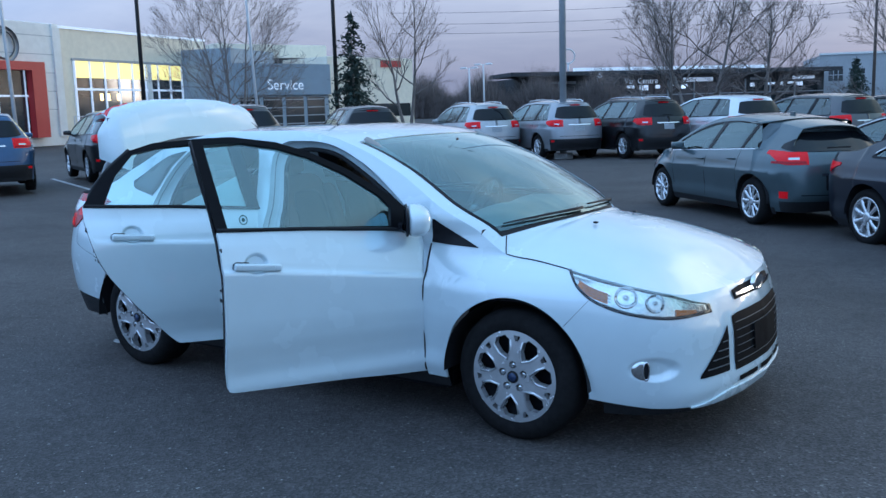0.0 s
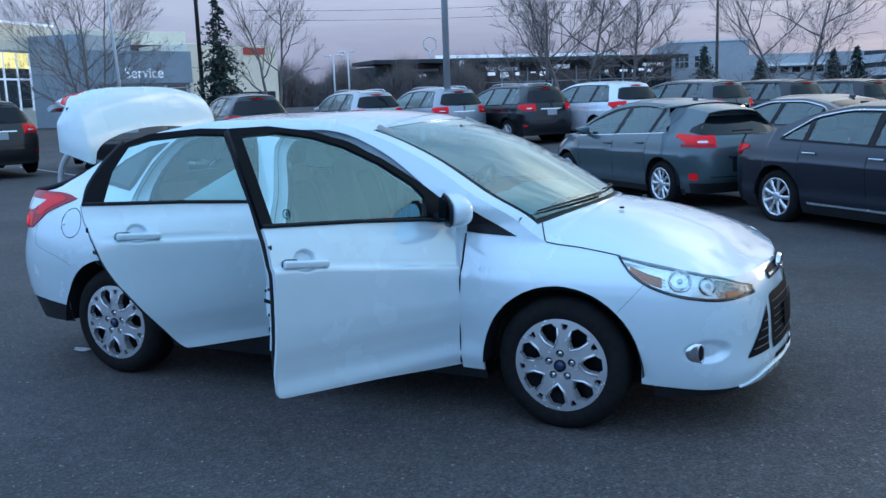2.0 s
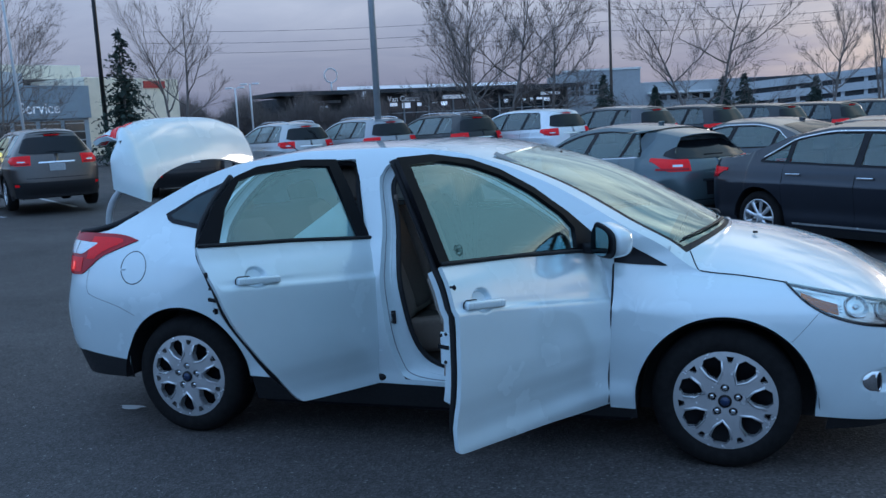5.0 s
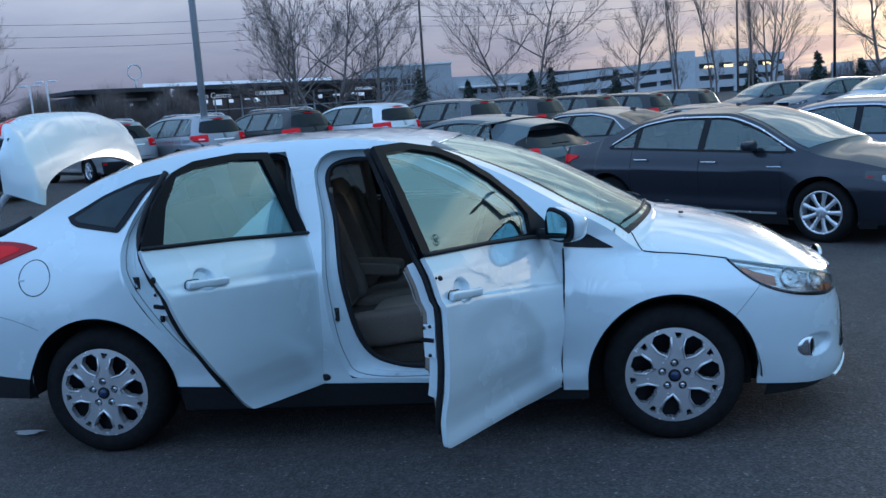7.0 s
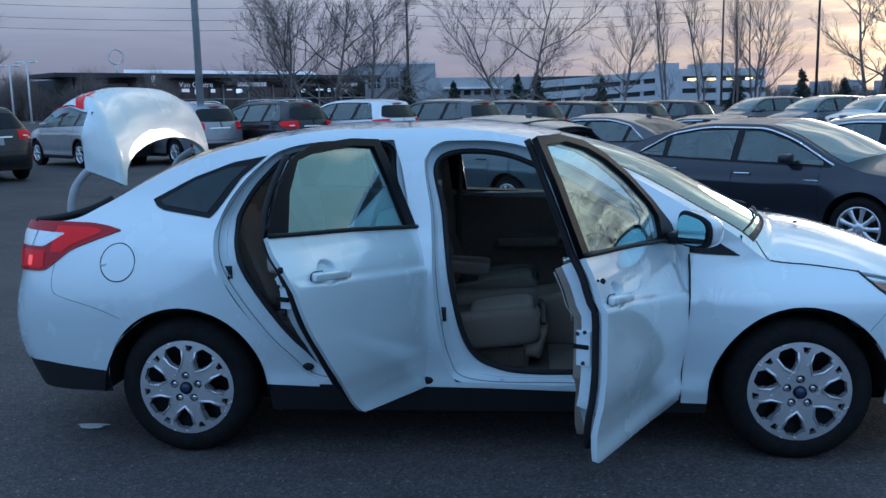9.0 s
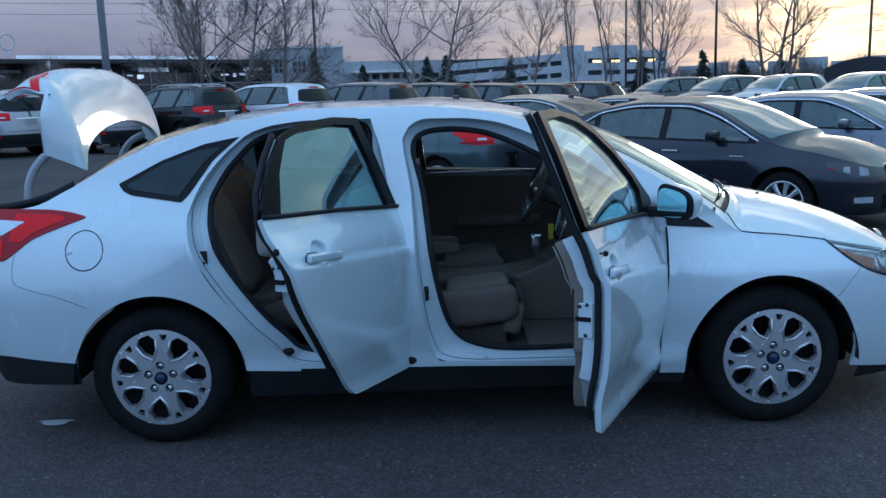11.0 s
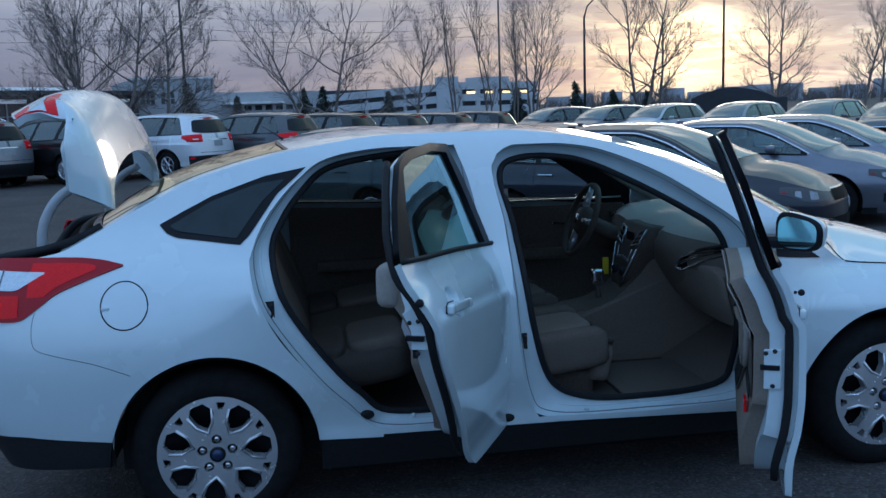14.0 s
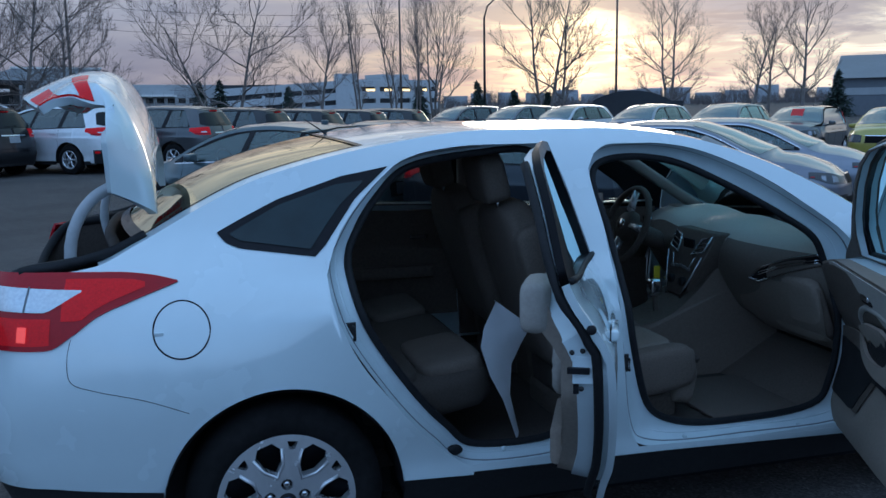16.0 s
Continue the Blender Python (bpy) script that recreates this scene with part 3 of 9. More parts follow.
def cover(w, rim, mat):
    """A seven-armed silver wheel cover with hexagonal and small rim openings."""
    R = rim + 0.006

    def polar(r, t):
        return (r * math.sin(t), r * math.cos(t))

    outline = [polar(R, 2 * math.pi * k / 84) for k in range(84)]
    holes = []
    for k in range(7):
        t = 2 * math.pi * (k + 0.5) / 7 + 0.12
        hexa = [(0.094, 0.0), (0.124, 0.225), (0.172, 0.245), (0.195, 0.12), (0.195, -0.12), (0.172, -0.245), (0.124, -0.225)]
        holes.append([polar(r, t + a) for r, a in hexa])
        t2 = t + math.pi / 7
        holes.append([polar(r, t2 + a) for r, a in ((0.168, 0.045), (0.194, 0.085), (0.194, -0.085), (0.168, -0.045))])
    bolts = []
    for k in range(5):
        t = 2 * math.pi * k / 5
        bolts.append(polar(0.056, t))
        holes.append([(bolts[-1][0] + 0.0185 * math.sin(a), bolts[-1][1] + 0.0185 * math.cos(a)) for a in np.linspace(0, 2 * math.pi, 13)[:-1]])
    verts, faces, loops = ngon_data(outline, holes)

    def dome(x, z):
        r = math.hypot(x, z)
        return 0.004 + 0.010 * (r / R) ** 3 + 0.006 * max(0, 1 - r / 0.07)

    V = [(x, dome(x, z) - 0.012, z) for x, z in verts]
    F = list(faces)
    for n, loop in enumerate(loops):
        b = len(V)
        m = len(loop)
        depth = 0.016 if n == 0 else 0.03
        for i in loop:
            x, y, z = V[i]
            k = 0.96 if n and m == 7 else 1.0
            cx, cz = (np.mean([V[j][0] for j in loop]), np.mean([V[j][2] for j in loop])) if n else (0, 0)
            V.append((x, y, z))
            V.append((cx + (x - cx) * k, y + depth, cz + (z - cz) * k))
        for i in range(m):
            j = (i + 1) % m
            F.append((b + 2 * i, b + 2 * j, b + 2 * j + 1, b + 2 * i + 1))
    put("wheel_cover", V, F, mat, w, "silver seven-armed wheel cover", smooth=False)
    # raised bright lips round the large openings
    for k in range(7):
        t = 2 * math.pi * (k + 0.5) / 7 + 0.12
        lip = [polar(r, t + a) for r, a in ((0.173, 0.275), (0.124, 0.262), (0.086, 0.0), (0.124, -0.262), (0.173, -0.275))]
        tube("lip", [(x, dome(x, z) - 0.012, z) for x, z in lip], 0.0062, mat, w, sides=6)
    lathe("backing", [(R - 0.004, 0.045), (0.12, 0.075), (0.0, 0.075)], FRAME_BLACK, w, n=32)
    for x, z in bolts:
        lathe("wheel_bolt", [(0.012, 0.02), (0.011, 0.002), (0.007, -0.003), (0.0, -0.003)], CHROME, w, n=10, centre=(x, 0, z))
    lathe("centre_cap", [(0.029, -0.002), (0.028, -0.011), (0.022, -0.013), (0.0, -0.013)], GLOSS_BLACK, w, n=24)
    lathe("cap_badge", [(0.020, -0.0125), (0.019, -0.0150), (0.0, -0.0155)], material("badge_blue", (0.02, 0.035, 0.09), rough=0.25, grain=0.1), w, n=20)


# ------------------------------------------------------------- ground


def lot(x, y):
    """The asphalt's height: level by the cars, rising gently far off."""
    r = math.hypot(x - 1.0, y + 4.0)
    t, u = min(1, max(0, (y - 0.5) / 5.0)), min(1, max(0, (y - 11.0) / 7.0))
    a, b = min(1, max(0, (x - 2.0) / 3.0)), min(1, max(0, (x + 12.0) / 5.0))
    c, d = min(1, max(0, (y - 9.0) / 8.0)), min(1, max(0, (x + 4.0) / 9.0))
    swale = -0.14 * t * t * (3 - 2 * t) * (1 - u * u * (3 - 2 * u)) * (1 + 0.35 * a * a * (3 - 2 * a)) * b * b * (3 - 2 * b)
    dip = -0.22 * c * c * (3 - 2 * c) * d * d * (3 - 2 * d)
    return swale + dip + (0.0 if r < 30 else 0.014 * (r - 30) ** 2 / (r - 30 + 18))


def ground():
    rings = [0, 1.5, 3, 4, 5, 6, 7, 8, 9, 10, 11, 12, 13.5, 15, 16.5, 18, 19.5, 21, 23, 25, 27, 30, 34, 38, 43, 50, 60, 75, 95, 130, 200, 320, 600, 1200, 3000]
    V, F = [], []
    n = 72
    for r in rings:
        for k in range(n):
            t = 2 * math.pi * k / n
            x, y = 1.0 + r * math.cos(t), -4.0 + r * math.sin(t)
            V.append((x, y, min(lot(x, y), 3.0)))
    for i in range(len(rings) - 1):
        for k in range(n):
            l = (k + 1) % n
            F.append((i * n + k, (i + 1) * n + k, (i + 1) * n + l, i * n + l))
    g = put("ground", V, F, ASPHALT)
    tagged(g, "worn dark asphalt parking lot", "ground", kind="structure")


ground()
line_paint = material("worn_line_paint", (0.42, 0.42, 0.42), rough=0.8, grain=0.35, grain_scale=25, stain=0.4, stain_scale=5)


def stripe(x0, y0, x1, y1, w=0.10):
    d = Vector((x1 - x0, y1 - y0, 0)).normalized()
    s = Vector((-d.y, d.x, 0)) * w / 2
    n = 10
    V = []
    for i in range(n + 1):
        p = Vector((x0, y0, 0)).lerp(Vector((x1, y1, 0)), i / n)
        for q in (p - s, p + s):
            V.append((q.x, q.y, lot(q.x, q.y) + 0.004))
    o = put("parking_line", V, [(2 * i, 2 * i + 2, 2 * i + 3, 2 * i + 1) for i in range(n)], line_paint, smooth=False)
    tagged(o, "worn white parking line on the asphalt", "road marking", "parking lines", "structure")


stripe(-13.2, 12.3, -16.98, 15.26)
stripe(-14.3, 7.9, -19.0, 10.0)
stripe(-13.2, 10.2, -18.0, 12.6)
# fallen leaf-like paper scrap near the back wheel
bm = bmesh.new()
bmesh.ops.create_circle(bm, cap_ends=True, segments=14, radius=1)
for v in bm.verts:
    v.co = Vector((-1.93 + v.co.x * 0.075 * (1 + 0.25 * math.sin(5 * v.co.y)), -0.56 + v.co.y * 0.035, 0.006 + 0.006 * abs(v.co.x)))
s = part("paper_scrap", bm, material("pale_scrap", (0.5, 0.5, 0.5), rough=0.8, grain=0.1))
tagged(s, "pale paper scrap lying on the asphalt", "litter")


def loose_gravel():
    """Pale chips strewn over the asphalt, too many to count."""
    rng = random.Random(31)
    V, F = [], []
    for _ in range(5200):
        x, y = rng.uniform(-4.0, 6.0), -4.2 + 6.0 * rng.random() ** 1.3
        if abs(x) < 2.1 and y > -0.7:
            continue
        if math.sin(x * 1.7 + 0.6) + math.sin(y * 2.3 + x) + rng.gauss(0, 0.8) < -0.2:
            continue
        r = 0.0016 + 0.0042 * rng.random() ** 3
        a = rng.uniform(0, 6.28)
        o = len(V)
        z = lot(x, y)
        for k in range(4):
            t = a + k * 1.571 + rng.uniform(-0.3, 0.3)
            q = r * rng.uniform(0.7, 1.3)
            V.append((x + q * math.cos(t), y + q * math.sin(t), z))
        V.append((x + r * rng.uniform(-0.3, 0.3), y + r * rng.uniform(-0.3, 0.3), z + r * rng.uniform(0.5, 0.9)))
        F += [(o + k, o + (k + 1) % 4, o + 4) for k in range(4)]
    g = put("loose_gravel", V, F, material("pale_gravel", (0.26, 0.25, 0.24), rough=0.85, grain=0.4, grain_scale=3), smooth=False)
    tagged(g, "pale loose gravel chips on the asphalt", "gravel", kind="stuff")


loose_gravel()


# ------------------------------------------------------------- the white saloon


def plate(name, outline, holes, f, mat, parent, label="", off=0.0, thick=0.0, mirror=False, smooth_n=True):
    """A panel cut to an (x, z) outline, with holes, laid on the surface f."""
    verts, faces, loops = ngon_data(outline, holes)
    A = np.array(verts)
    e = 2e-3
    P = f(A[:, 0], A[:, 1])
    N = np.cross(f(A[:, 0] + e, A[:, 1]) - f(A[:, 0] - e, A[:, 1]), f(A[:, 0], A[:, 1] + e) - f(A[:, 0], A[:, 1] - e))
    N /= np.linalg.norm(N, axis=-1, keepdims=True) + 1e-12
    P = P + N * off
    if mirror:
        P, N = P * [1, -1, 1], N * [1, -1, 1]
        faces = [t[::-1] for t in faces]
    V, M, F = list(P), list(N), list(faces)
    if thick:
        for loop in loops:
            b, m = len(V), len(loop)
            for i in range(m):
                t = P[loop[(i + 1) % m]] - P[loop[i - 1]]
                w = np.cross(t, N[loop[i]])
                w /= np.linalg.norm(w) + 1e-12
                V += [P[loop[i]], P[loop[i]] - N[loop[i]] * thick]
                M += [w, w]
            for i in range(m):
                j = (i + 1) % m
                F.append((b + 2 * i, b + 2 * i + 1, b + 2 * j + 1, b + 2 * j))
        b = len(V)
        V += list(P - N * thick)
        M += list(-N)
        F += [tuple(b + i for i in t[::-1]) for t in faces]
    return put(name, V, F, mat, parent, label, True, M)


def smooth01(a, b, x):
    t = np.clip((np.asarray(x, float) - a) / (b - a), 0, 1)
    return t * t * (3 - 2 * t)


def saloon_skin():
    plan = [(-2.29, 0.0), (-2.28, 0.30), (-2.25, 0.53), (-2.17, 0.71), (-2.0, 0.82), (-1.70, 0.876), (-1.30, 0.897), (-0.6, 0.897), (0.0, 0.893), (0.8, 0.892),
            (1.30, 0.897), (1.62, 0.882), (1.82, 0.838), (1.98, 0.760), (2.09, 0.64), (2.16, 0.47), (2.205, 0.24), (2.225, 0.0)]
    door = curve([(0.16, 0.085), (0.26, 0.046), (0.32, 0.030), (0.37, 0.034), (0.43, 0.026), (0.52, 0.008), (0.62, 0.0), (0.74, 0.0), (0.808, 0.003), (0.820, 0.007), (0.832, 0.018), (0.86, 0.027), (0.93, 0.050), (1.0, 0.082), (1.1, 0.116),
                  (1.2, 0.152), (1.3, 0.190), (1.38, 0.225), (1.43, 0.262), (1.48, 0.35)])
    wing = curve([(0.16, 0.085), (0.26, 0.045), (0.4, 0.012), (0.55, 0.0), (0.68, 0.012), (0.74, 0.045), (0.79, 0.10), (0.84, 0.175), (0.90, 0.182), (1.0, 0.20), (1.2, 0.24)])
    tail = curve([(0.16, 0.09), (0.30, 0.045), (0.5, 0.012), (0.65, 0.0), (0.76, 0.012), (0.86, 0.036), (0.93, 0.062), (1.0, 0.105), (1.08, 0.170), (1.14, 0.215), (1.22, 0.255), (1.32, 0.305), (1.45, 0.36)])

    def side(x, z):
        a, b = smooth01(0.86, 1.22, x), smooth01(-1.0, -1.5, x)
        z_ = z + np.where(x < 0, 0.064, 0.115) * np.clip(x, -1.2, 0.9) * smooth01(0.50, 0.72, z) * (1 - smooth01(0.90, 1.02, z))
        return door(z_) * (1 - a - b) + wing(z) * a + tail(z) * b

    front = curve([(0.16, 0.07), (0.22, 0.015), (0.28, 0.0), (0.36, 0.012), (0.50, 0.022), (0.58, 0.040), (0.64, 0.060), (0.70, 0.090), (0.78, 0.15)])
    rear = curve([(0.2, 0.14), (0.36, 0.05), (0.48, 0.005), (0.58, 0.0), (0.70, 0.02), (0.80, 0.05), (0.95, 0.065), (1.05, 0.10), (1.2, 0.3)])
    rail = curve([(-2.29, 1.0), (-2.15, 1.02), (-2.0, 1.032), (-1.87, 1.05), (-1.75, 1.105), (-1.56, 1.20), (-1.32, 1.30), (-0.95, 1.388), (-0.6, 1.425), (-0.2, 1.425), (0.1, 1.395),
                  (0.3, 1.345), (0.6, 1.225), (0.9, 1.055), (1.07, 0.95), (1.14, 0.89), (1.22, 0.84), (1.4, 0.822), (1.58, 0.800), (1.75, 0.772), (1.9, 0.742), (2.05, 0.708), (2.15, 0.692), (2.225, 0.69)])
    crown = curve([(-2.29, 0.01), (-1.8, 0.018), (-1.4, 0.028), (-1.0, 0.024), (-0.3, 0.020), (0.2, 0.026), (0.6, 0.040), (1.0, 0.04), (1.1, 0.05), (1.2, 0.115), (1.35, 0.128), (1.6, 0.118), (1.9, 0.085), (2.1, 0.035), (2.225, 0.0)])
    bow = curve([(-2.29, 0.0), (-2.0, 0.0), (-1.8, -0.08), (-1.5, -0.10), (-1.0, -0.06), (-0.5, 0.0), (0.25, 0.09), (0.6, 0.16), (0.9, 0.20), (1.1, 0.21), (1.25, 0.10), (1.42, 0.0), (2.225, 0.0)])
    return Body(plan, side, front, rear, rail, crown, bow)


FX, RX, HUB, ARCH = 1.324, -1.324, 0.305, 0.368
SKIN = saloon_skin()
car = thing("saloon_car", pose(0, 0, 0), "white four-door saloon with two doors and the boot open", "car")


def ring(name, outer, inner, depth, f, mat, parent, mirror=False, n=6, steps=4):
    """The jamb of an opening: from its edge on the skin to a smaller edge set in by depth."""
    A, B = spline(outer, n, True), spline(inner, n, True)
    P = f(A[:, 0], A[:, 1])
    Q = f(B[:, 0], B[:, 1]) * [1, 0, 1] + (f(B[:, 0], B[:, 1]) + [0, depth, 0]) * [0, 1, 0]
    V, F = [], []
    m = len(P)
    for k in range(steps + 1):
        t = k / steps
        bulge = [0, 0.55, 0.80, 0.93, 1.0][k] if steps == 4 else t
        for p, q in zip(P, Q):
            v = p * (1 - t) + q * t
            v[1] = p[1] * (1 - bulge) + q[1] * bulge
            V.append(v * [1, -1, 1] if mirror else v)
    for k in range(steps):
        for i in range(m):
            j = (i + 1) % m
            F.append((k * m + i, k * m + j, (k + 1) * m + j, (k + 1) * m + i))
    return put(name, V, F, mat, parent), Q


def saloon_shell():
    B = SKIN
    L = B.length
    sill = line([(-0.96, 0.325), (0.0, 0.285), (0.95, 0.242)])
    arch = arch_line((FX, RX), ARCH, HUB, sill)
    lamp_low = curve([(1.58, 0.795), (1.64, 0.735), (1.74, 0.675), (1.88, 0.632), (2.05, 0.610), (2.17, 0.612)])
    tail_low = curve([(-2.29, 0.80), (-2.22, 0.80), (-2.19, 0.815), (-1.99, 0.825), (-1.92, 0.865), (-1.85, 0.915), (-1.75, 0.955), (-1.62, 1.0)])
    tail_top = curve([(-2.29, 1.035), (-2.0, 1.035), (-1.8, 1.032), (-1.70, 1.022), (-1.62, 1.004)])

    def SF(q, z):
        p = B.S(L - np.abs(q), z)
        p[..., 1] *= -np.sign(q + 1e-9)
        return p

    def SR(q, z):
        p = B.S(np.abs(q), z)
        p[..., 1] *= np.sign(q + 1e-9)
        return p

    px = lambda s: np.interp(s, B.s, B.px)

    def FOG(q, z):
        # the bumper with an oval hollow for each fog lamp, deepest towards the nose
        p = SF(q, z)
        d = np.hypot((px(L - np.abs(q)) - 1.955) / 0.105, (z - 0.395) / 0.058)
        g = 1 - smooth01(0.45, 1.0, d)
        p[..., 0] -= 0.012 * g
        p[..., 1] *= 1 - 0.030 * g
        return p

    def wing_edge(x, z):
        # the wing's rear edge leans back towards the sill
        return B.X(x - 0.030 * (1 - smooth01(0.868, 1.0, x)) * smooth01(0.84, 0.30, z), z)

    for mir in (False, True):
        sheet("front_wing", wing_edge, breaks(0.868, 1.69, 40, (FX,), ARCH), arch, lambda x: np.where(x < 1.58, B.rail(x), lamp_low(x)), 22, WHITE, car, mirror=mir, thick=0.012)
        sheet("quarter_panel", B.X, breaks(-1.69, -1.17, 30, (RX,), ARCH), arch, B.rail, 30, WHITE, car, mirror=mir)
        sheet("quarter_corner", B.X, np.linspace(-2.02, -1.69, 12), tail_top, B.rail, 4, WHITE, car, mirror=mir)
        # lamps
        xs = np.r_[np.linspace(1.58, 2.0, 18), np.linspace(2.02, 2.150, 12)]
        lamp_top = lambda x: lamp_low(x) + (B.rail(x) - lamp_low(x)) * (1 - 0.58 * np.clip((x - 1.99) / 0.16, 0, 1) ** 2)
        sheet("lamp_bridge", B.X, np.r_[np.linspace(1.97, 2.150, 16), 2.1503, 2.172], lambda x: np.where(x > 2.1501, lamp_low(x), lamp_top(x)), B.rail, 4, WHITE, car, mirror=mir)
        lamp = sheet("headlamp", B.X, xs, lamp_low, lamp_top, 10, REFLECTOR, car, "clear headlamp with amber corner", off=-0.012, mirror=mir)
        mid = lambda a, b: (lambda x: lamp_low(x) + (lamp_top(x) - lamp_low(x)) * a, lambda x: lamp_low(x) + (lamp_top(x) - lamp_low(x)) * b)
        lo, hi = mid(0.16, 0.58)
        sheet("amber_reflector", B.X, np.linspace(1.635, 1.775, 8), lo, hi, 4, AMBER, lamp, off=-0.008, mirror=mir)
        for a_ in (0.28, 0.40, 0.52):
            lo, hi = mid(a_ - 0.012, a_ + 0.012)
            sheet("reflector_rib", B.X, np.linspace(1.66, 1.79, 8), lo, hi, 3, DARK_LENS, lamp, off=-0.005, mirror=mir)
        lo, hi = mid(0.06, 0.40)
        sheet("turn_signal", B.X, np.linspace(2.045, 2.115, 8), lo, hi, 4, AMBER, lamp, off=-0.008, mirror=mir)
        lo, hi = mid(0.945, 1.0)
        sheet("lamp_brow", B.X, np.linspace(1.60, 2.145, 22), lo, hi, 4, DARK_LENS, lamp, off=-0.007, mirror=mir)
        sheet("lamp_gasket", B.X, xs, lambda x: lamp_low(x) - 0.004, lambda x: lamp_low(x) + 0.010, 3, GLOSS_BLACK, lamp, off=0.002, mirror=mir)
        for cx, cz, r in ((1.850, 0.708, 0.050), (1.968, 0.680, 0.042)):
            p = B.X(np.array(cx), np.array(cz))
            n = np.cross(B.X(np.array(cx + .01), np.array(cz)) - p, B.X(np.array(cx), np.array(cz + .01)) - p)
            n /= np.linalg.norm(n)
            v, f = lathe_data([(r, -0.004), (r * 0.97, 0.006), (r * 0.90, 0.004), (r * 0.72, -0.008), (r * 0.5, -0.013), (r * 0.30, -0.012), (r * 0.24, 0.002), (r * 0.14, 0.006), (0.0, 0.007)], 28, "z")
            M = Vector(n).to_track_quat("Z", "Y").to_matrix()
            v = [M @ Vector(q) + Vector(p) + Vector(n) * -0.006 for q in v]
            if mir:
                v = [Vector((q.x, -q.y, q.z)) for q in v]
            put("lamp_bowl", v, f, CHROME, lamp)
        sheet("lamp_lens", B.X, xs, lamp_low, lamp_top, 10, PANE, lamp, off=0.006, mirror=mir).visible_shadow = False
        xs = np.linspace(-2.215, -1.62, 36)
        tl = sheet("tail_lamp", B.X, xs, tail_low, tail_top, 10, DEEP_RED, car, "red tail lamp with a clear band", off=0.006, thick=0.012, mirror=mir)
        sheet("reversing_lens", B.X, np.linspace(-2.205, -1.90, 18), line([(-2.21, 0.930), (-2.0, 0.928), (-1.90, 0.982)]), line([(-2.21, 0.998), (-1.90, 0.986)]), 5, CLEAR_LENS, tl, "clear reversing lens", off=0.009, mirror=mir)
        sheet("bright_lens", B.X, np.linspace(-1.955, -1.715, 16), lambda x: np.minimum(np.maximum(tail_low(x) + 0.022, 0.905), tail_top(x) - 0.032), lambda x: tail_top(x) - 0.018 - 0.010 * smooth01(-1.75, -1.66, x), 5, RED_LENS, tl, "bright red inner lens", off=0.008, mirror=mir)
        sheet("bright_lens", B.X, np.linspace(-2.20, -1.985, 14), lambda x: tail_low(x) + 0.014, 0.912, 5, RED_LENS, tl, off=0.008, mirror=mir)
        sheet("lens_divider", B.X, np.linspace(-2.075, -2.069, 3), 0.928, 0.997, 3, DARK_LENS, tl, off=0.0105, mirror=mir)
        sheet("turn_lens", B.X, np.linspace(-2.085, -2.055, 5), 0.845, 0.888, 3, material("glowing_tail_bulb", (0.5, 0.03, 0.02), rough=0.2, coat=1.0, emit=(1.0, 0.06, 0.03), power=0.7), tl, off=0.0105, mirror=mir)
        # fog lamp: half a chrome cone with a slim lens, set in an oval hollow of the bumper
        p = FOG(np.array(L - B.sx(1.925)), np.array(0.392))
        p[1] = -abs(p[1])
        n = np.cross(B.X(np.array(1.935), np.array(0.392)) - B.X(np.array(1.925), np.array(0.392)), np.array([0, 0, 1.0]))
        n /= np.linalg.norm(n)
        if n[1] > 0:
            n = -n
        fore = np.cross(np.array([0, 0, 1.0]), n)
        fore *= np.sign(fore[0])
        side = -1 if mir else 1

        def bulge(name, a0, a1, rings, mat, shift=0.0, label=""):
            V, F, m = [], [], 15
            for u, w, d in rings:
                for t in np.linspace(a0, a1, m):
                    c = p + fore * (u * math.cos(t) + shift) + np.array([0, 0, 1.0]) * (w * math.sin(t)) + n * d
                    V.append((c[0], c[1] * side, c[2]))
            for i in range(len(rings) - 1):
                for j in range(m - 1):
                    F.append((i * m + j, i * m + j + 1, (i + 1) * m + j + 1, (i + 1) * m + j))
            put(name, V, F, mat, car, label)

        bulge("fog_bezel", math.pi / 2, 1.5 * math.pi, [(0.062, 0.047, 0.006), (0.056, 0.045, 0.020), (0.030, 0.042, 0.024), (0.004, 0.040, 0.030)], CHROME, label="chrome half cone round the fog lamp")
        bulge("fog_rim", 0, 2 * math.pi, [(0.017, 0.045, 0.002), (0.016, 0.044, 0.033), (0.011, 0.037, 0.035), (0.010, 0.035, 0.030)], CHROME, shift=0.004)
        bulge("fog_lens", 0, 2 * math.pi, [(0.0105, 0.036, 0.031), (0.005, 0.018, 0.033), (0.0, 0.0, 0.034)], GLOSS_BLACK, shift=0.004)
    # bumpers run round the ends in one piece
    q0 = L - B.sx(1.69)
    qf = np.linspace(L - B.sx(1.84), L - B.sx(2.07), 26)
    qs = np.array(sorted(set(np.linspace(-q0, q0, 81)) | set(qf) | set(-qf)))
    pxq = lambda q: px(L - np.abs(q))
    bumper = sheet("front_bumper", FOG, qs, lambda q: line([(1.69, 0.245), (1.95, 0.215), (2.225, 0.205)])(pxq(q)), lambda q: np.where(pxq(q) < 2.17, lamp_low(pxq(q)), B.rail(pxq(q))), 64, WHITE, car, thick=0.01)
    sheet("chin_lip", SF, np.linspace(-q0 + 0.06, q0 - 0.06, 60), 0.165, lambda q: line([(1.69, 0.25), (1.95, 0.22), (2.225, 0.21)])(pxq(q)), 4, PLASTIC, bumper, off=-0.015)
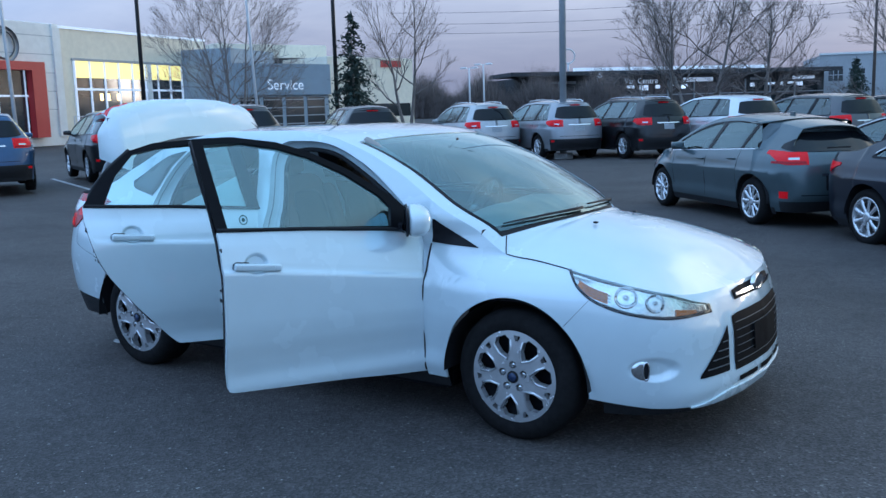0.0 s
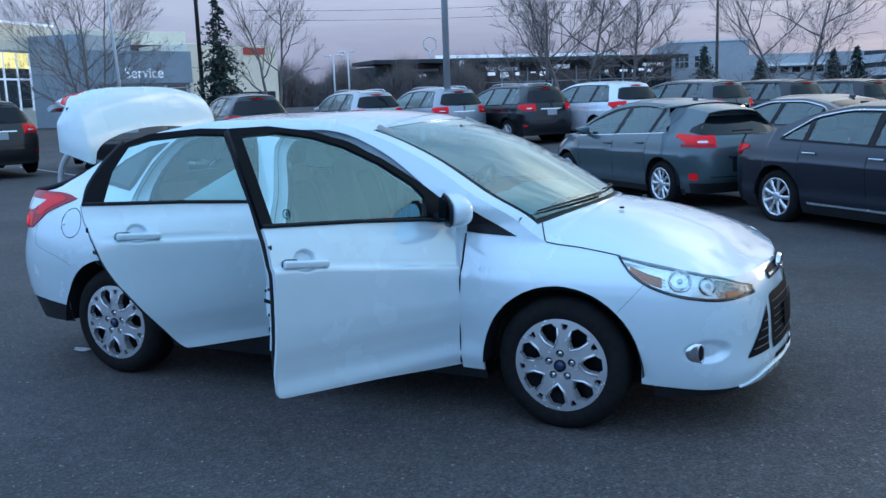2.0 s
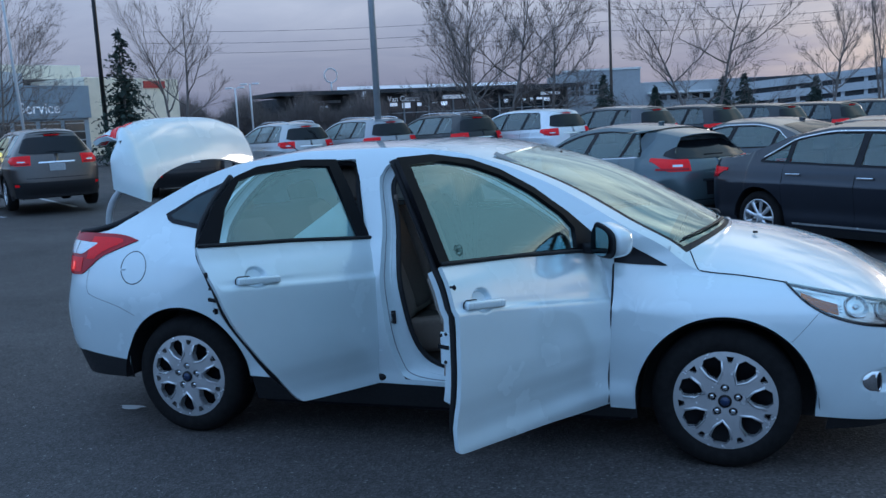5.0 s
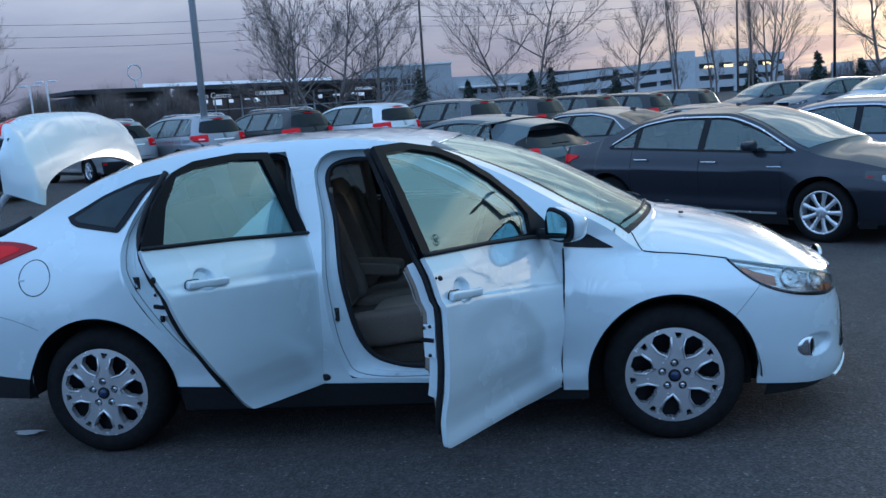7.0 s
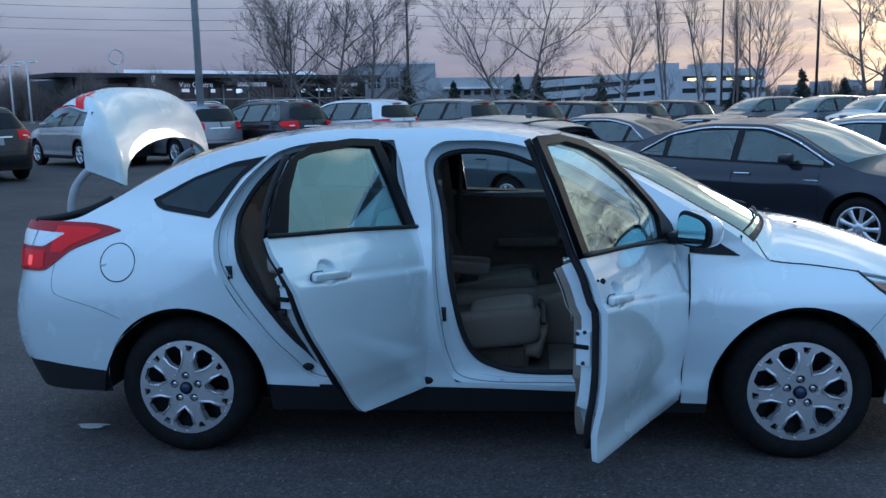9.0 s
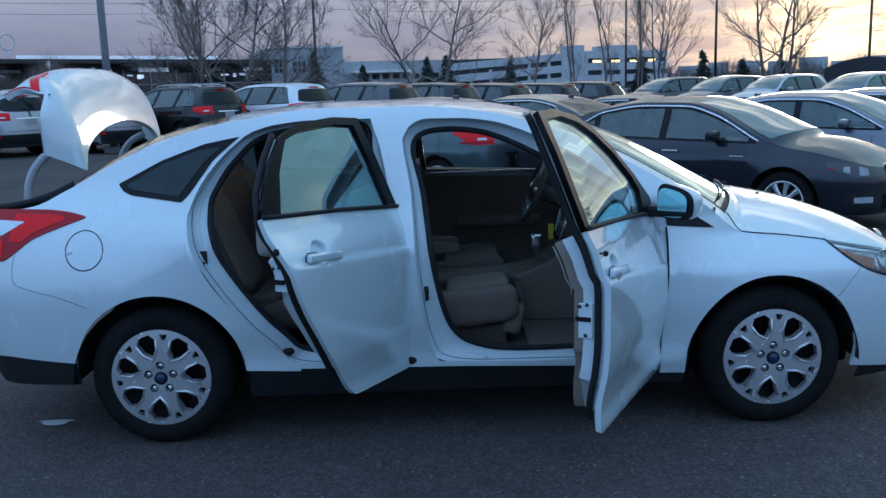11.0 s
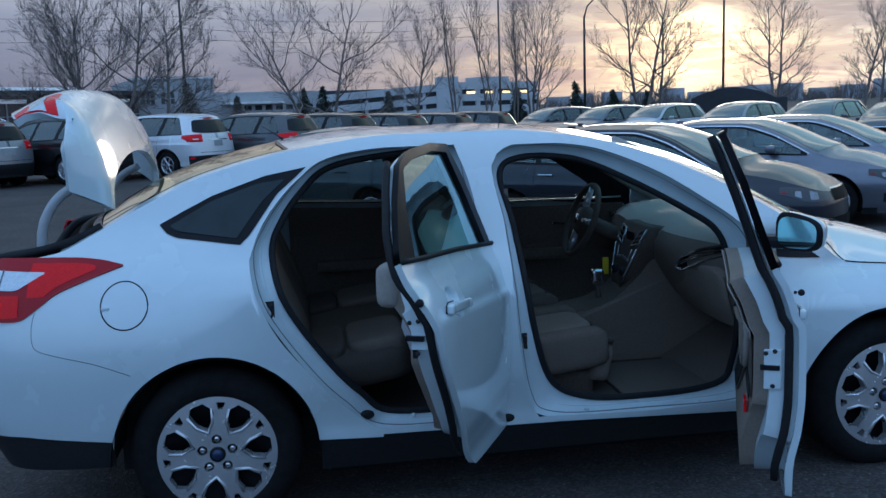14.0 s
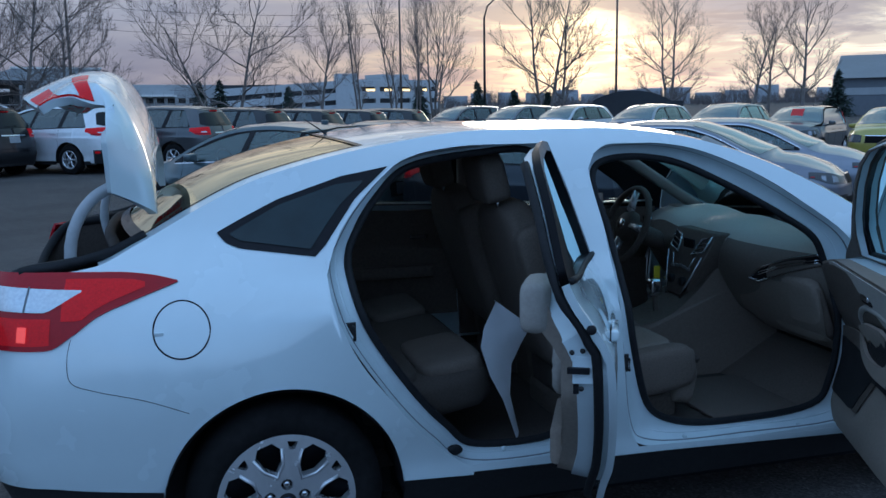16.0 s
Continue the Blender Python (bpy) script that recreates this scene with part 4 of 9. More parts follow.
    dark = material("grille_black", (0.008, 0.008, 0.009), rough=0.6, spec=0.06, grain=0.3, grain_scale=120)
    bar = material("grille_bar", (0.22, 0.23, 0.24), rough=0.3, metal=0.6, grain=0.1)
    sheet("centre_grille", SF, np.linspace(-0.365, 0.365, 24), 0.325, lambda q: 0.575 - 0.25 * np.maximum(0, np.abs(q) - 0.32), 8, dark, bumper, "black slatted centre grille", off=0.004)
    for z in (0.36, 0.395, 0.43, 0.465, 0.50, 0.535):
        sheet("grille_bar", SF, np.linspace(-0.35, 0.35, 20), z, z + 0.004, 2, bar, bumper, off=0.010)
    sheet("plate_bracket", SF, np.linspace(-0.17, 0.17, 8), 0.385, 0.50, 3, dark, bumper, off=0.016, thick=0.008)
    for q_ in (-0.24, 0.0, 0.24):
        sheet("lower_slot", SF, np.linspace(q_ - 0.10, q_ + 0.10, 8), 0.272, 0.294, 3, dark, bumper, off=0.004)
    sheet("splitter_lip", SF, np.linspace(-0.66, 0.66, 40), 0.208, lambda q: 0.252 - 0.038 * smooth01(0.40, 0.66, np.abs(q)), 4, WHITE, bumper, "white splitter lip", off=0.009, thick=0.012)
    for sgn in (-1, 1):
        us = np.linspace(0.415, 0.625, 12) if sgn > 0 else np.linspace(-0.625, -0.415, 12)
        sheet("corner_grille", SF, us, 0.335, lambda q: 0.345 + (0.625 - np.abs(q)) * 0.93, 5, dark, bumper, "black triangular corner grille", off=0.004)
        for z in (0.365, 0.40, 0.435, 0.47):
            e = 0.625 - (z - 0.345) / 0.93 - 0.02
            if e > 0.43:
                sheet("grille_bar", SF, np.linspace(0.42, e, 5) if sgn > 0 else np.linspace(-e, -0.42, 5), z, z + 0.005, 2, bar, bumper, off=0.008)
    sheet("upper_grille", SF, np.linspace(-0.30, 0.30, 24), lambda q: 0.628 + 0 * q, lambda q: 0.678 - 0.10 * np.maximum(0, np.abs(q) - 0.2), 4, dark, bumper, "narrow upper grille", off=0.004)
    sheet("chrome_bar", SF, np.linspace(-0.285, 0.285, 24), 0.641, 0.654, 3, CHROME, bumper, off=0.014, thick=0.01)
    p = SF(np.array(0.0), np.array(0.665))
    v, f = lathe_data([(0.062, -0.01), (0.062, 0.004), (0.052, 0.012), (0.048, 0.008), (0.0, 0.012)], 36, "x")
    put("badge", [(p[0] + q[0] + 0.014, q[1] * 1.25, p[2] + q[2] * 0.66) for q in v], f, CHROME, car, "oval chrome badge")
    r0 = B.sx(-1.69)
    qs = np.linspace(-r0, r0, 91)
    rear = sheet("rear_bumper", SR, qs, lambda q: line([(-2.29, 0.40), (-2.0, 0.405), (-1.69, 0.375)])(px(np.abs(q))), lambda q: tail_low(px(np.abs(q))), 26, WHITE, car, thick=0.01)
    sheet("rear_valance", SR, qs, lambda q: line([(-2.29, 0.26), (-1.69, 0.27)])(px(np.abs(q))), lambda q: line([(-2.29, 0.405), (-2.0, 0.41), (-1.69, 0.38)])(px(np.abs(q))), 6, PLASTIC, rear, "black lower valance", off=-0.006)
    for sgn in (-1, 1):
        sheet("rear_reflector", SR, np.sort(np.linspace(0.36 * sgn, 0.56 * sgn, 6)), 0.430, 0.452, 2, RED_LENS, rear, off=0.004)
    # top panels
    v = np.linspace(-1, 1, 41)
    hood = sheet("bonnet", B.TX, np.r_[np.linspace(1.128, 1.6, 24), np.linspace(1.62, 2.224, 26)], -1, 1, 41, WHITE, car, thick=0.008)
    for y in (-0.25, 0.25):
        part("washer_nozzle", box_bm((0.022, 0.018, 0.010), (1.455, y, 0.944), 0.003), PLASTIC, hood)
    sheet("roof_panel", B.TX, np.linspace(-1.0, 0.27, 40), -1, 1, 33, WHITE, car, thick=0.006)
    for a, b in ((-1, -0.915), (0.915, 1)):
        sheet("front_pillar", B.TX, np.linspace(0.27, 1.128, 30), a, b, 4, WHITE, car, thick=0.01)
        sheet("rear_pillar", B.TX, np.linspace(-1.86, -1.0, 26), a, b, 4, WHITE, car, thick=0.01)
    sheet("windscreen", B.TX, np.linspace(0.275, 1.10, 30), -0.915, 0.915, 24, SCREEN_PANE, car, "curved windscreen", off=-0.004).visible_shadow = False
    sheet("screen_band", B.TX, np.linspace(0.27, 0.33, 5), -0.915, 0.915, 16, GLOSS_BLACK, car, off=-0.008)
    for a, b in ((-0.93, -0.885), (0.885, 0.93)):
        sheet("screen_seal", B.TX, np.linspace(0.28, 1.10, 30), a, b, 3, GLOSS_BLACK, car, off=-0.001)
    sheet("cowl", B.TX, np.linspace(1.070, 1.135, 8), -0.90, 0.90, 30, PLASTIC, car, "black wiper cowl", off=-0.010)
    sheet("rear_window", B.TX, np.linspace(-1.74, -1.0, 26), -0.915, 0.915, 24, PANE_SUNSET, car, "dark rear window", off=-0.003).visible_shadow = False
    for a, b in ((-1.745, -1.71), (-1.014, -1.0)):
        sheet("rear_screen_band", B.TX, np.linspace(a, b, 4), -0.915, 0.915, 24, GLOSS_BLACK, car, off=0.001)
    for a, b in ((-0.918, -0.895), (0.895, 0.918)):
        sheet("rear_screen_seal", B.TX, np.linspace(-1.74, -1.0, 24), a, b, 3, GLOSS_BLACK, car, off=0.001)
    # wipers
    for v0, v1, x1 in ((-0.10, -0.84, 1.082), (0.80, 0.02, 1.075)):
        W = [B.TX(np.array(1.09 + (x1 - 1.09) * t), np.array(v0 + (v1 - v0) * t)) + [0, 0, 0.012] for t in np.linspace(0, 1, 8)]
        tube("wiper", W, [0.009, 0.008, 0.007, 0.006, 0.006, 0.005, 0.005, 0.004], PLASTIC, car, sides=6)
    # roof aerial at the back
    a = B.TX(np.array(-0.98), np.array(0.0))
    tube("aerial", [a, a + [-0.015, 0, 0.012], a + [-0.085, 0, 0.060]], [0.008, 0.003, 0.0018], PLASTIC, car, sides=6)
    # fuel flap: a round shut line and its notch
    c, r = (-1.610, 0.868), 0.082
    circ = [(c[0] + r * math.cos(t), c[1] + r * math.sin(t)) for t in np.linspace(0, 2 * math.pi, 49)[:-1]]
    P = B.X(np.array([p[0] for p in circ]), np.array([p[1] for p in circ]))
    tube("fuel_flap_gap", [p + [0, 0.001, 0] for p in P], 0.0028, GLOSS_BLACK, car, sides=5, closed=True)
    p = B.X(np.array(c[0] - r + 0.016), np.array(c[1] - 0.008))
    part("flap_notch", box_bm((0.028, 0.006, 0.012), p + [0, -0.001, 0], 0.003), INNER_WHITE, car)
    # bonnet and bumper shut lines
    for mir in (1, -1):
        P = B.X(np.r_[np.linspace(1.22, 1.58, 20)], B.rail(np.linspace(1.22, 1.58, 20)))
        tube("bonnet_gap", [p * [1, mir, 1] + [0, -0.001 * mir, 0.001] for p in P], 0.003, GLOSS_BLACK, car, sides=5)
        P = B.TX(np.linspace(1.132, 1.215, 8), -np.linspace(0.885, 0.998, 8))
        tube("bonnet_gap", [p * [1, mir, 1] + [0, 0, 0.001] for p in P], 0.003, GLOSS_BLACK, car, sides=5)
        P = B.X(np.linspace(1.70, 1.588, 8), np.linspace(0.695, 0.572, 8))
        tube("bumper_gap", [p * [1, mir, 1] for p in P], 0.0010, GLOSS_BLACK, car, sides=5)
        zz = [(-1.925, 0.855), (-1.935, 0.80), (-1.925, 0.735), (-1.86, 0.708), (-1.72, 0.672), (-1.60, 0.625)]
        P = B.X(spline(zz, 6)[:, 0], spline(zz, 6)[:, 1])
        tube("bumper_gap", [p * [1, mir, 1] for p in P], 0.0010, GLOSS_BLACK, car, sides=5)
    # shade of the gap behind each front wing, laid on as a dark tube
    for mir in (1, -1):
        zz = np.linspace(0.27, 0.885, 20)
        P = wing_edge(np.full(20, 0.8655), zz)
        tube("wing_gap", [(p + [-0.002, -0.0015, 0]) * [1, mir, 1] for p in P], 0.0042, RUBBER, car, sides=5)
    # underside and wheel wells
    part("underbody", box_bm((3.5, 1.10, 0.13), (0.05, 0, 0.235), 0.03), FRAME_BLACK, car)
    part("floor_pan", box_bm((1.86, 1.60, 0.12), (0, 0, 0.225), 0.03), FRAME_BLACK, car)
    for x in (FX, RX):
        for y in (-1, 1):
            vs, fs = [], []
            for k in range(25):
                t = math.pi * k / 24
                for yy in (0.55, 0.875):
                    vs.append((x - 0.372 * math.cos(t), y * yy, HUB - 0.02 + 0.372 * math.sin(t)))
            fs = [(2 * k, 2 * k + 1, 2 * k + 3, 2 * k + 2) for k in range(24)]
            put("wheel_well", vs, fs, PLASTIC, car)
            wall = [(x - 0.39 * math.cos(math.pi * k / 24), y * 0.56, HUB - 0.02 + 0.39 * math.sin(math.pi * k / 24)) for k in range(25)] + [(x + 0.39, y * 0.56, 0.16), (x - 0.39, y * 0.56, 0.16)]
            put("well_wall", wall, [tuple(range(len(wall)))], PLASTIC, car, smooth=False)
            wheel(car, x, y * 0.862, HUB, 0.308, 0.205, 0.212, 7, SILVER, -1 if y < 0 else 1, "cover")
    for mir in (False, True):
        sheet("rocker", B.X, np.linspace(-0.95, 0.95, 24), 0.185, line([(-0.96, 0.340), (0.0, 0.320), (0.86, 0.290), (0.95, 0.25)]), 5, PLASTIC, car, "black rocker panel", off=-0.012, mirror=mir)


saloon_shell()


REAR_OUT = [(-1.17, 1.0), (-1.13, 1.10), (-1.04, 1.22), (-0.90, 1.335), (-0.63, 1.378), (-0.385, 1.378), (-0.345, 1.25), (-0.308, 1.0), (-0.292, 0.6), (-0.298, 0.42), (-0.36, 0.345), (-0.72, 0.345), (-0.86, 0.45), (-0.99, 0.60), (-1.13, 0.82)]
REAR_IN = [(-1.09, 1.01), (-1.05, 1.12), (-0.97, 1.225), (-0.86, 1.31), (-0.63, 1.348), (-0.42, 1.348), (-0.39, 1.22), (-0.352, 1.0), (-0.34, 0.62), (-0.365, 0.46), (-0.43, 0.385), (-0.69, 0.39), (-0.79, 0.47), (-0.91, 0.61), (-1.05, 0.83)]
FRONT_OUT = [(-0.250, 1.29), (-0.15, 1.37), (0.12, 1.355), (0.36, 1.27), (0.60, 1.125), (0.75, 1.0), (0.805, 0.83), (0.81, 0.5), (0.78, 0.335), (0.3, 0.322), (-0.08, 0.335), (-0.165, 0.43), (-0.205, 0.72), (-0.22, 1.06)]
FRONT_IN = [(-0.205, 1.252), (-0.12, 1.316), (0.1, 1.303), (0.31, 1.215), (0.54, 1.085), (0.66, 0.99), (0.705, 0.83), (0.695, 0.5), (0.63, 0.383), (0.3, 0.360), (0.07, 0.382), (-0.06, 0.47), (-0.13, 0.72), (-0.17, 1.06)]

BEIGE = material("beige_trim", (0.252, 0.2081, 0.172), rough=0.75, grain=0.08, grain_scale=90, stain=0.06, bump=0.25, bump_scale=260)
LIGHT_TRIM = material("pale_armrest_trim", (0.34, 0.31, 0.28), rough=0.8, grain=0.08, grain_scale=90, bump=0.25, bump_scale=260)
CHARCOAL = material("charcoal_trim", (0.1064, 0.0869, 0.0727), rough=0.62, spec=0.25, grain=0.15, grain_scale=80, bump=0.35, bump_scale=320)
SEAT_CLOTH = material("grey_seat_cloth", (0.14, 0.1131, 0.0938), rough=0.92, grain=0.16, grain_scale=160, stain=0.08, stain_scale=6, bump=0.5, bump_scale=420)
SEAT_PALE = material("pale_seat_cloth", (0.2184, 0.1798, 0.149), rough=0.92, grain=0.14, grain_scale=160, stain=0.06, stain_scale=6, bump=0.5, bump_scale=420)
SEAT_DARK = material("dark_seat_cloth", (0.0672, 0.0545, 0.046), rough=0.92, grain=0.18, grain_scale=160, bump=0.5, bump_scale=420)
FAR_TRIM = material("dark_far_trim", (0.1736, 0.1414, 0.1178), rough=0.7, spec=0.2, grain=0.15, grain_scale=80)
DASH_SKYLIT = material("skylit_dash_pad", (0.44, 0.43, 0.375), rough=0.38, spec=0.9, grain=0.08, grain_scale=120, bump=0.3, bump_scale=300)
CARPET = material("dark_carpet", (0.056, 0.0444, 0.0377), rough=0.97, grain=0.3, grain_scale=200, bump=0.6, bump_scale=500)
LINER = material("headliner", (0.34, 0.32, 0.29), rough=0.95, grain=0.05, grain_scale=180, bump=0.2, bump_scale=300)


def openings():
    """The side with the open doors: jambs, pillar, sill, rail and seals. The other side is shut."""
    B = SKIN
    arch = arch_line((RX,), ARCH, HUB, line([(-0.96, 0.325), (0.0, 0.285), (0.95, 0.242)]))
    low = curve([(-1.17, 1.0), (-1.16, 0.93), (-1.13, 0.82), (-0.99, 0.60), (-0.86, 0.45), (-0.74, 0.352), (-0.72, 0.345)])
    top = curve([(-1.17, 1.0), (-1.15, 1.055), (-1.13, 1.10), (-1.04, 1.22), (-0.97, 1.285), (-0.90, 1.335), (-0.78, 1.366), (-0.63, 1.378), (-0.385, 1.378)])
    ftop = curve([(-0.25, 1.29), (-0.22, 1.34), (-0.15, 1.37), (0.0, 1.369), (0.12, 1.355), (0.36, 1.27), (0.60, 1.125), (0.75, 1.0), (0.80, 0.91), (0.848, 0.86)])
    sheet("quarter_foot", B.X, breaks(-1.17, -0.72, 16, (RX,), ARCH), arch, low, 12, WHITE, car)
    sheet("roof_rail", B.X, np.linspace(-1.17, -0.385, 30), top, B.rail, 6, WHITE, car)
    sheet("roof_rail", B.X, np.linspace(-0.385, -0.25, 14), line([(-0.385, 1.376), (-0.358, 1.290), (-0.25, 1.285)]), B.rail, 6, WHITE, car)
    sheet("roof_rail", B.X, np.linspace(-0.25, 0.868, 40), ftop, B.rail, 6, WHITE, car)
    zx = lambda z, x: B.X(x, z)
    back = curve([(0.30, -0.30), (0.42, -0.298), (0.6, -0.292), (1.0, -0.308), (1.25, -0.345), (1.30, -0.36)])
    fore = curve([(0.30, -0.09), (0.335, -0.12), (0.43, -0.165), (0.72, -0.205), (1.06, -0.22), (1.29, -0.25), (1.30, -0.25)])
    sheet("centre_pillar", zx, np.linspace(0.318, 1.292, 30), back, fore, 6, WHITE, car, flip=True)
    sheet("sill", B.X, np.linspace(-0.74, 0.85, 40), line([(-0.74, 0.326), (0.0, 0.312), (0.85, 0.282)]), line([(-0.74, 0.348), (-0.33, 0.348), (-0.25, 0.338), (-0.1, 0.338), (0.3, 0.324), (0.78, 0.338), (0.85, 0.35)]), 3, WHITE, car)
    sheet("hinge_pillar", B.X, np.linspace(0.795, 0.866, 6), 0.30, lambda x: ftop(x) + 0.005, 12, INNER_WHITE, car, off=-0.004)
    for out, inn in ((REAR_OUT, REAR_IN), (FRONT_OUT, FRONT_IN)):
        jamb, Q = ring("door_jamb", out, inn, 0.085, B.X, INNER_WHITE, car)
        tube("jamb_seal", [q + [0, -0.004, 0] for q in Q], 0.013, RUBBER, car, "black rubber door seal", sides=7, closed=True)
        # a fine seam that runs round the jamb
        A = spline(out, 6, True) * 0.55 + spline(inn, 6, True) * 0.45
        P = B.X(A[:, 0], A[:, 1])
        tube("jamb_seam", [p + [0, 0.066, 0] for p in P], 0.004, INNER_WHITE, car, sides=5, closed=True)
        A = spline(out, 6, True) * 0.84 + spline(inn, 6, True) * 0.16
        P = B.X(A[:, 0], A[:, 1])
        tube("jamb_groove", [p + [0, 0.031, 0] for p in P], 0.0032, material("grey_groove", (0.20, 0.22, 0.245), rough=0.6, grain=0.1), car, sides=5, closed=True)
    # strikers, plugs and bump stops on the jambs
    for x, z in ((-1.112, 0.82), (-0.180, 0.635)):
        p = B.X(np.array(x), np.array(z)) + [0, 0.050, 0]
        tube("striker", [p + [0.012, 0, 0.02], p + [0.012, -0.028, 0.02], p + [0.012, -0.028, -0.02], p + [0.012, 0, -0.02]], 0.0042, DARK_STEEL, car, sides=6)
        part("striker_plate", box_bm((0.035, 0.006, 0.062), p + [0.004, 0, 0], 0.002), DARK_STEEL, car)
    for x, z in ((-0.775, 0.395), (-0.245, 0.345)):
        p = B.X(np.array(x), np.array(z)) + [0, 0.03 if x < -0.5 else 0.002, 0]
        v, f = lathe_data([(0.021, 0.006), (0.021, -0.004), (0.012, -0.008), (0.0, -0.008)], 18, "y")
        put("jamb_plug", [(p[0] + q[0] * 1.25, p[1] + q[1], p[2] + q[2] * 0.8) for q in v], f, RUBBER, car)
    for x, z in ((0.08, 0.325), (0.55, 0.315), (-0.6, 0.362)):
        p = B.X(np.array(x), np.array(z)) + [0, 0.045, 0.01]
        lathe("sill_screw", [(0.010, 0.0), (0.008, -0.005), (0.0, -0.005)], INNER_WHITE, car, n=12, centre=tuple(p))
    # quarter window, both sides
    q_lo = line([(-1.497, 1.126), (-1.47, 1.098), (-1.43, 1.082), (-1.2, 1.052), (-1.165, 1.085), (-1.06, 1.225), (-0.95, 1.316)])
    q_hi = line([(-1.497, 1.130), (-1.42, 1.168), (-1.3, 1.225), (-1.1, 1.292), (-0.95, 1.318)])
    p_lo = line([(-1.455, 1.118), (-1.425, 1.102), (-1.212, 1.074), (-1.11, 1.205), (-1.035, 1.270)])
    p_hi = line([(-1.455, 1.124), (-1.30, 1.206), (-1.12, 1.266), (-1.035, 1.276)])
    # black corner between the mirror and the screen pillar
    c_lo = line([(0.85, 0.893), (1.083, 0.866)])
    c_hi = line([(0.85, 1.0), (0.88, 1.0), (0.98, 0.935), (1.083, 0.869)])
    for mir in (False, True):
        qw = sheet("quarter_window", B.X, np.sort(np.r_[np.linspace(-1.497, -0.95, 44), -1.2, -1.165]), q_lo, q_hi, 8, GLOSS_BLACK, car, "small triangular rear side window", off=0.003, mirror=mir)
        sheet("window_pane", B.X, np.sort(np.r_[np.linspace(-1.455, -1.035, 30), -1.212]), p_lo, p_hi, 6, QUARTER_PANE, qw, off=0.006, mirror=mir)
        sheet("pillar_corner", B.X, np.linspace(0.866, 1.083, 16), c_lo, c_hi, 6, GLOSS_BLACK, car, "black pillar corner", off=0.004, mirror=mir)
    # the shut side
    win_f = [(-0.16, 1.03), (-0.20, 1.345), (0.0, 1.355), (0.12, 1.34), (0.36, 1.25), (0.58, 1.11), (0.70, 0.99), (0.3, 1.012)]
    win_r = [(-0.29, 1.035), (-0.345, 1.352), (-0.5, 1.36), (-0.78, 1.345), (-0.92, 1.295), (-1.03, 1.17), (-1.08, 1.07), (-0.7, 1.05)]
    sheet("shut_front_door", B.X, np.linspace(-0.245, 0.835, 40), line([(-0.245, 0.30), (0.85, 0.245)]), line([(-0.245, 1.03), (0.3, 1.01), (0.85, 0.955)]), 18, WHITE, car, "closed white front door", mirror=True)
    sheet("shut_rear_door", B.X, breaks(-1.17, -0.251, 30, (RX,), ARCH), arch, line([(-1.17, 1.07), (-0.7, 1.05), (-0.25, 1.03)]), 18, WHITE, car, "closed white rear door", mirror=True)
    frame_out = [(x, float(line([(-1.17, 1.065), (-0.7, 1.045), (-0.25, 1.028), (0.3, 1.008), (0.85, 0.952)])(x))) for x in np.linspace(-1.17, 0.85, 24)]
    frame_out += [(x, float(B.rail(x)) - 0.002) for x in np.linspace(0.85, -1.17, 40)]
    plate("window_frame", frame_out, [win_f, win_r], B.X, GLOSS_BLACK, car, "black side window frame", thick=0.03, mirror=True)
    plate("side_window", win_f, [], B.X, PANE, car, off=-0.012, mirror=True).visible_shadow = False
    plate("side_window", win_r, [], B.X, PANE_SUNSET, car, off=-0.012, mirror=True).visible_shadow = False
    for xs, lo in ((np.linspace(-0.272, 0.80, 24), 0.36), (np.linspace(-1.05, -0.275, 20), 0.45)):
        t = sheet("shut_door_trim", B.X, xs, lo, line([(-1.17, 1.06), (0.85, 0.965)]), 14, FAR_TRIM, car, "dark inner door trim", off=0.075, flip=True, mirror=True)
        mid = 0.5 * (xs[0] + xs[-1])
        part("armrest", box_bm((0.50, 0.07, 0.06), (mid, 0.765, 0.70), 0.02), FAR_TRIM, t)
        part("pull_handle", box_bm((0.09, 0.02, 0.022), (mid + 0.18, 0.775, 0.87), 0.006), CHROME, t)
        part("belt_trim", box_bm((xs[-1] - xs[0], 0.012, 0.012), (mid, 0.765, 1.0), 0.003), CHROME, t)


def pull_handle(door, f, x, z, tilt):
    """The outer handle: a cup pressed into the skin and a bar across it."""
    p = f(np.array(x), np.array(z))
    bm = box_bm((0.205, 0.022, 0.032), (0, 0, 0), 0.010, 3)
    for w in bm.verts:
        w.co.y += 0.05 * (w.co.x / 0.11) ** 2 * 0.22 - 0.021
    for dx in (-0.088, 0.088):
        add_bm(bm, box_bm((0.03, 0.03, 0.028), (dx, -0.010, 0), 0.006))
    # the bar leans with the crease below it
    lean = Matrix.Rotation(radians(tilt), 3, "Y")
    bmesh.ops.rotate(bm, verts=bm.verts, cent=(0, 0, 0), matrix=lean)
    bmesh.ops.translate(bm, verts=bm.verts, vec=tuple(p))
    grip = part("handle", bm, WHITE, door, "white painted door handle", smooth=True)
    edge = [(-0.040, 0.019), (-0.096, 0.019), (-0.107, 0.010), (-0.107, -0.010), (-0.096, -0.019), (-0.040, -0.019)]
    tube("handle_gap", [p + np.array(lean @ Vector((dx, -0.004, dz))) for dx, dz in edge], 0.0022, GLOSS_BLACK, grip, sides=4)


def dented(x0, z0):
    """The skin with a round cup pressed in behind a door handle."""
    def f(x, z):
        p = SKIN.X(x, z)
        d = np.hypot((x - x0) / 0.058, (z - z0 - 0.012) / 0.047)
        p[..., 1] += 0.024 * (1 - smooth01(0.55, 1.0, d))
        return p
    return f


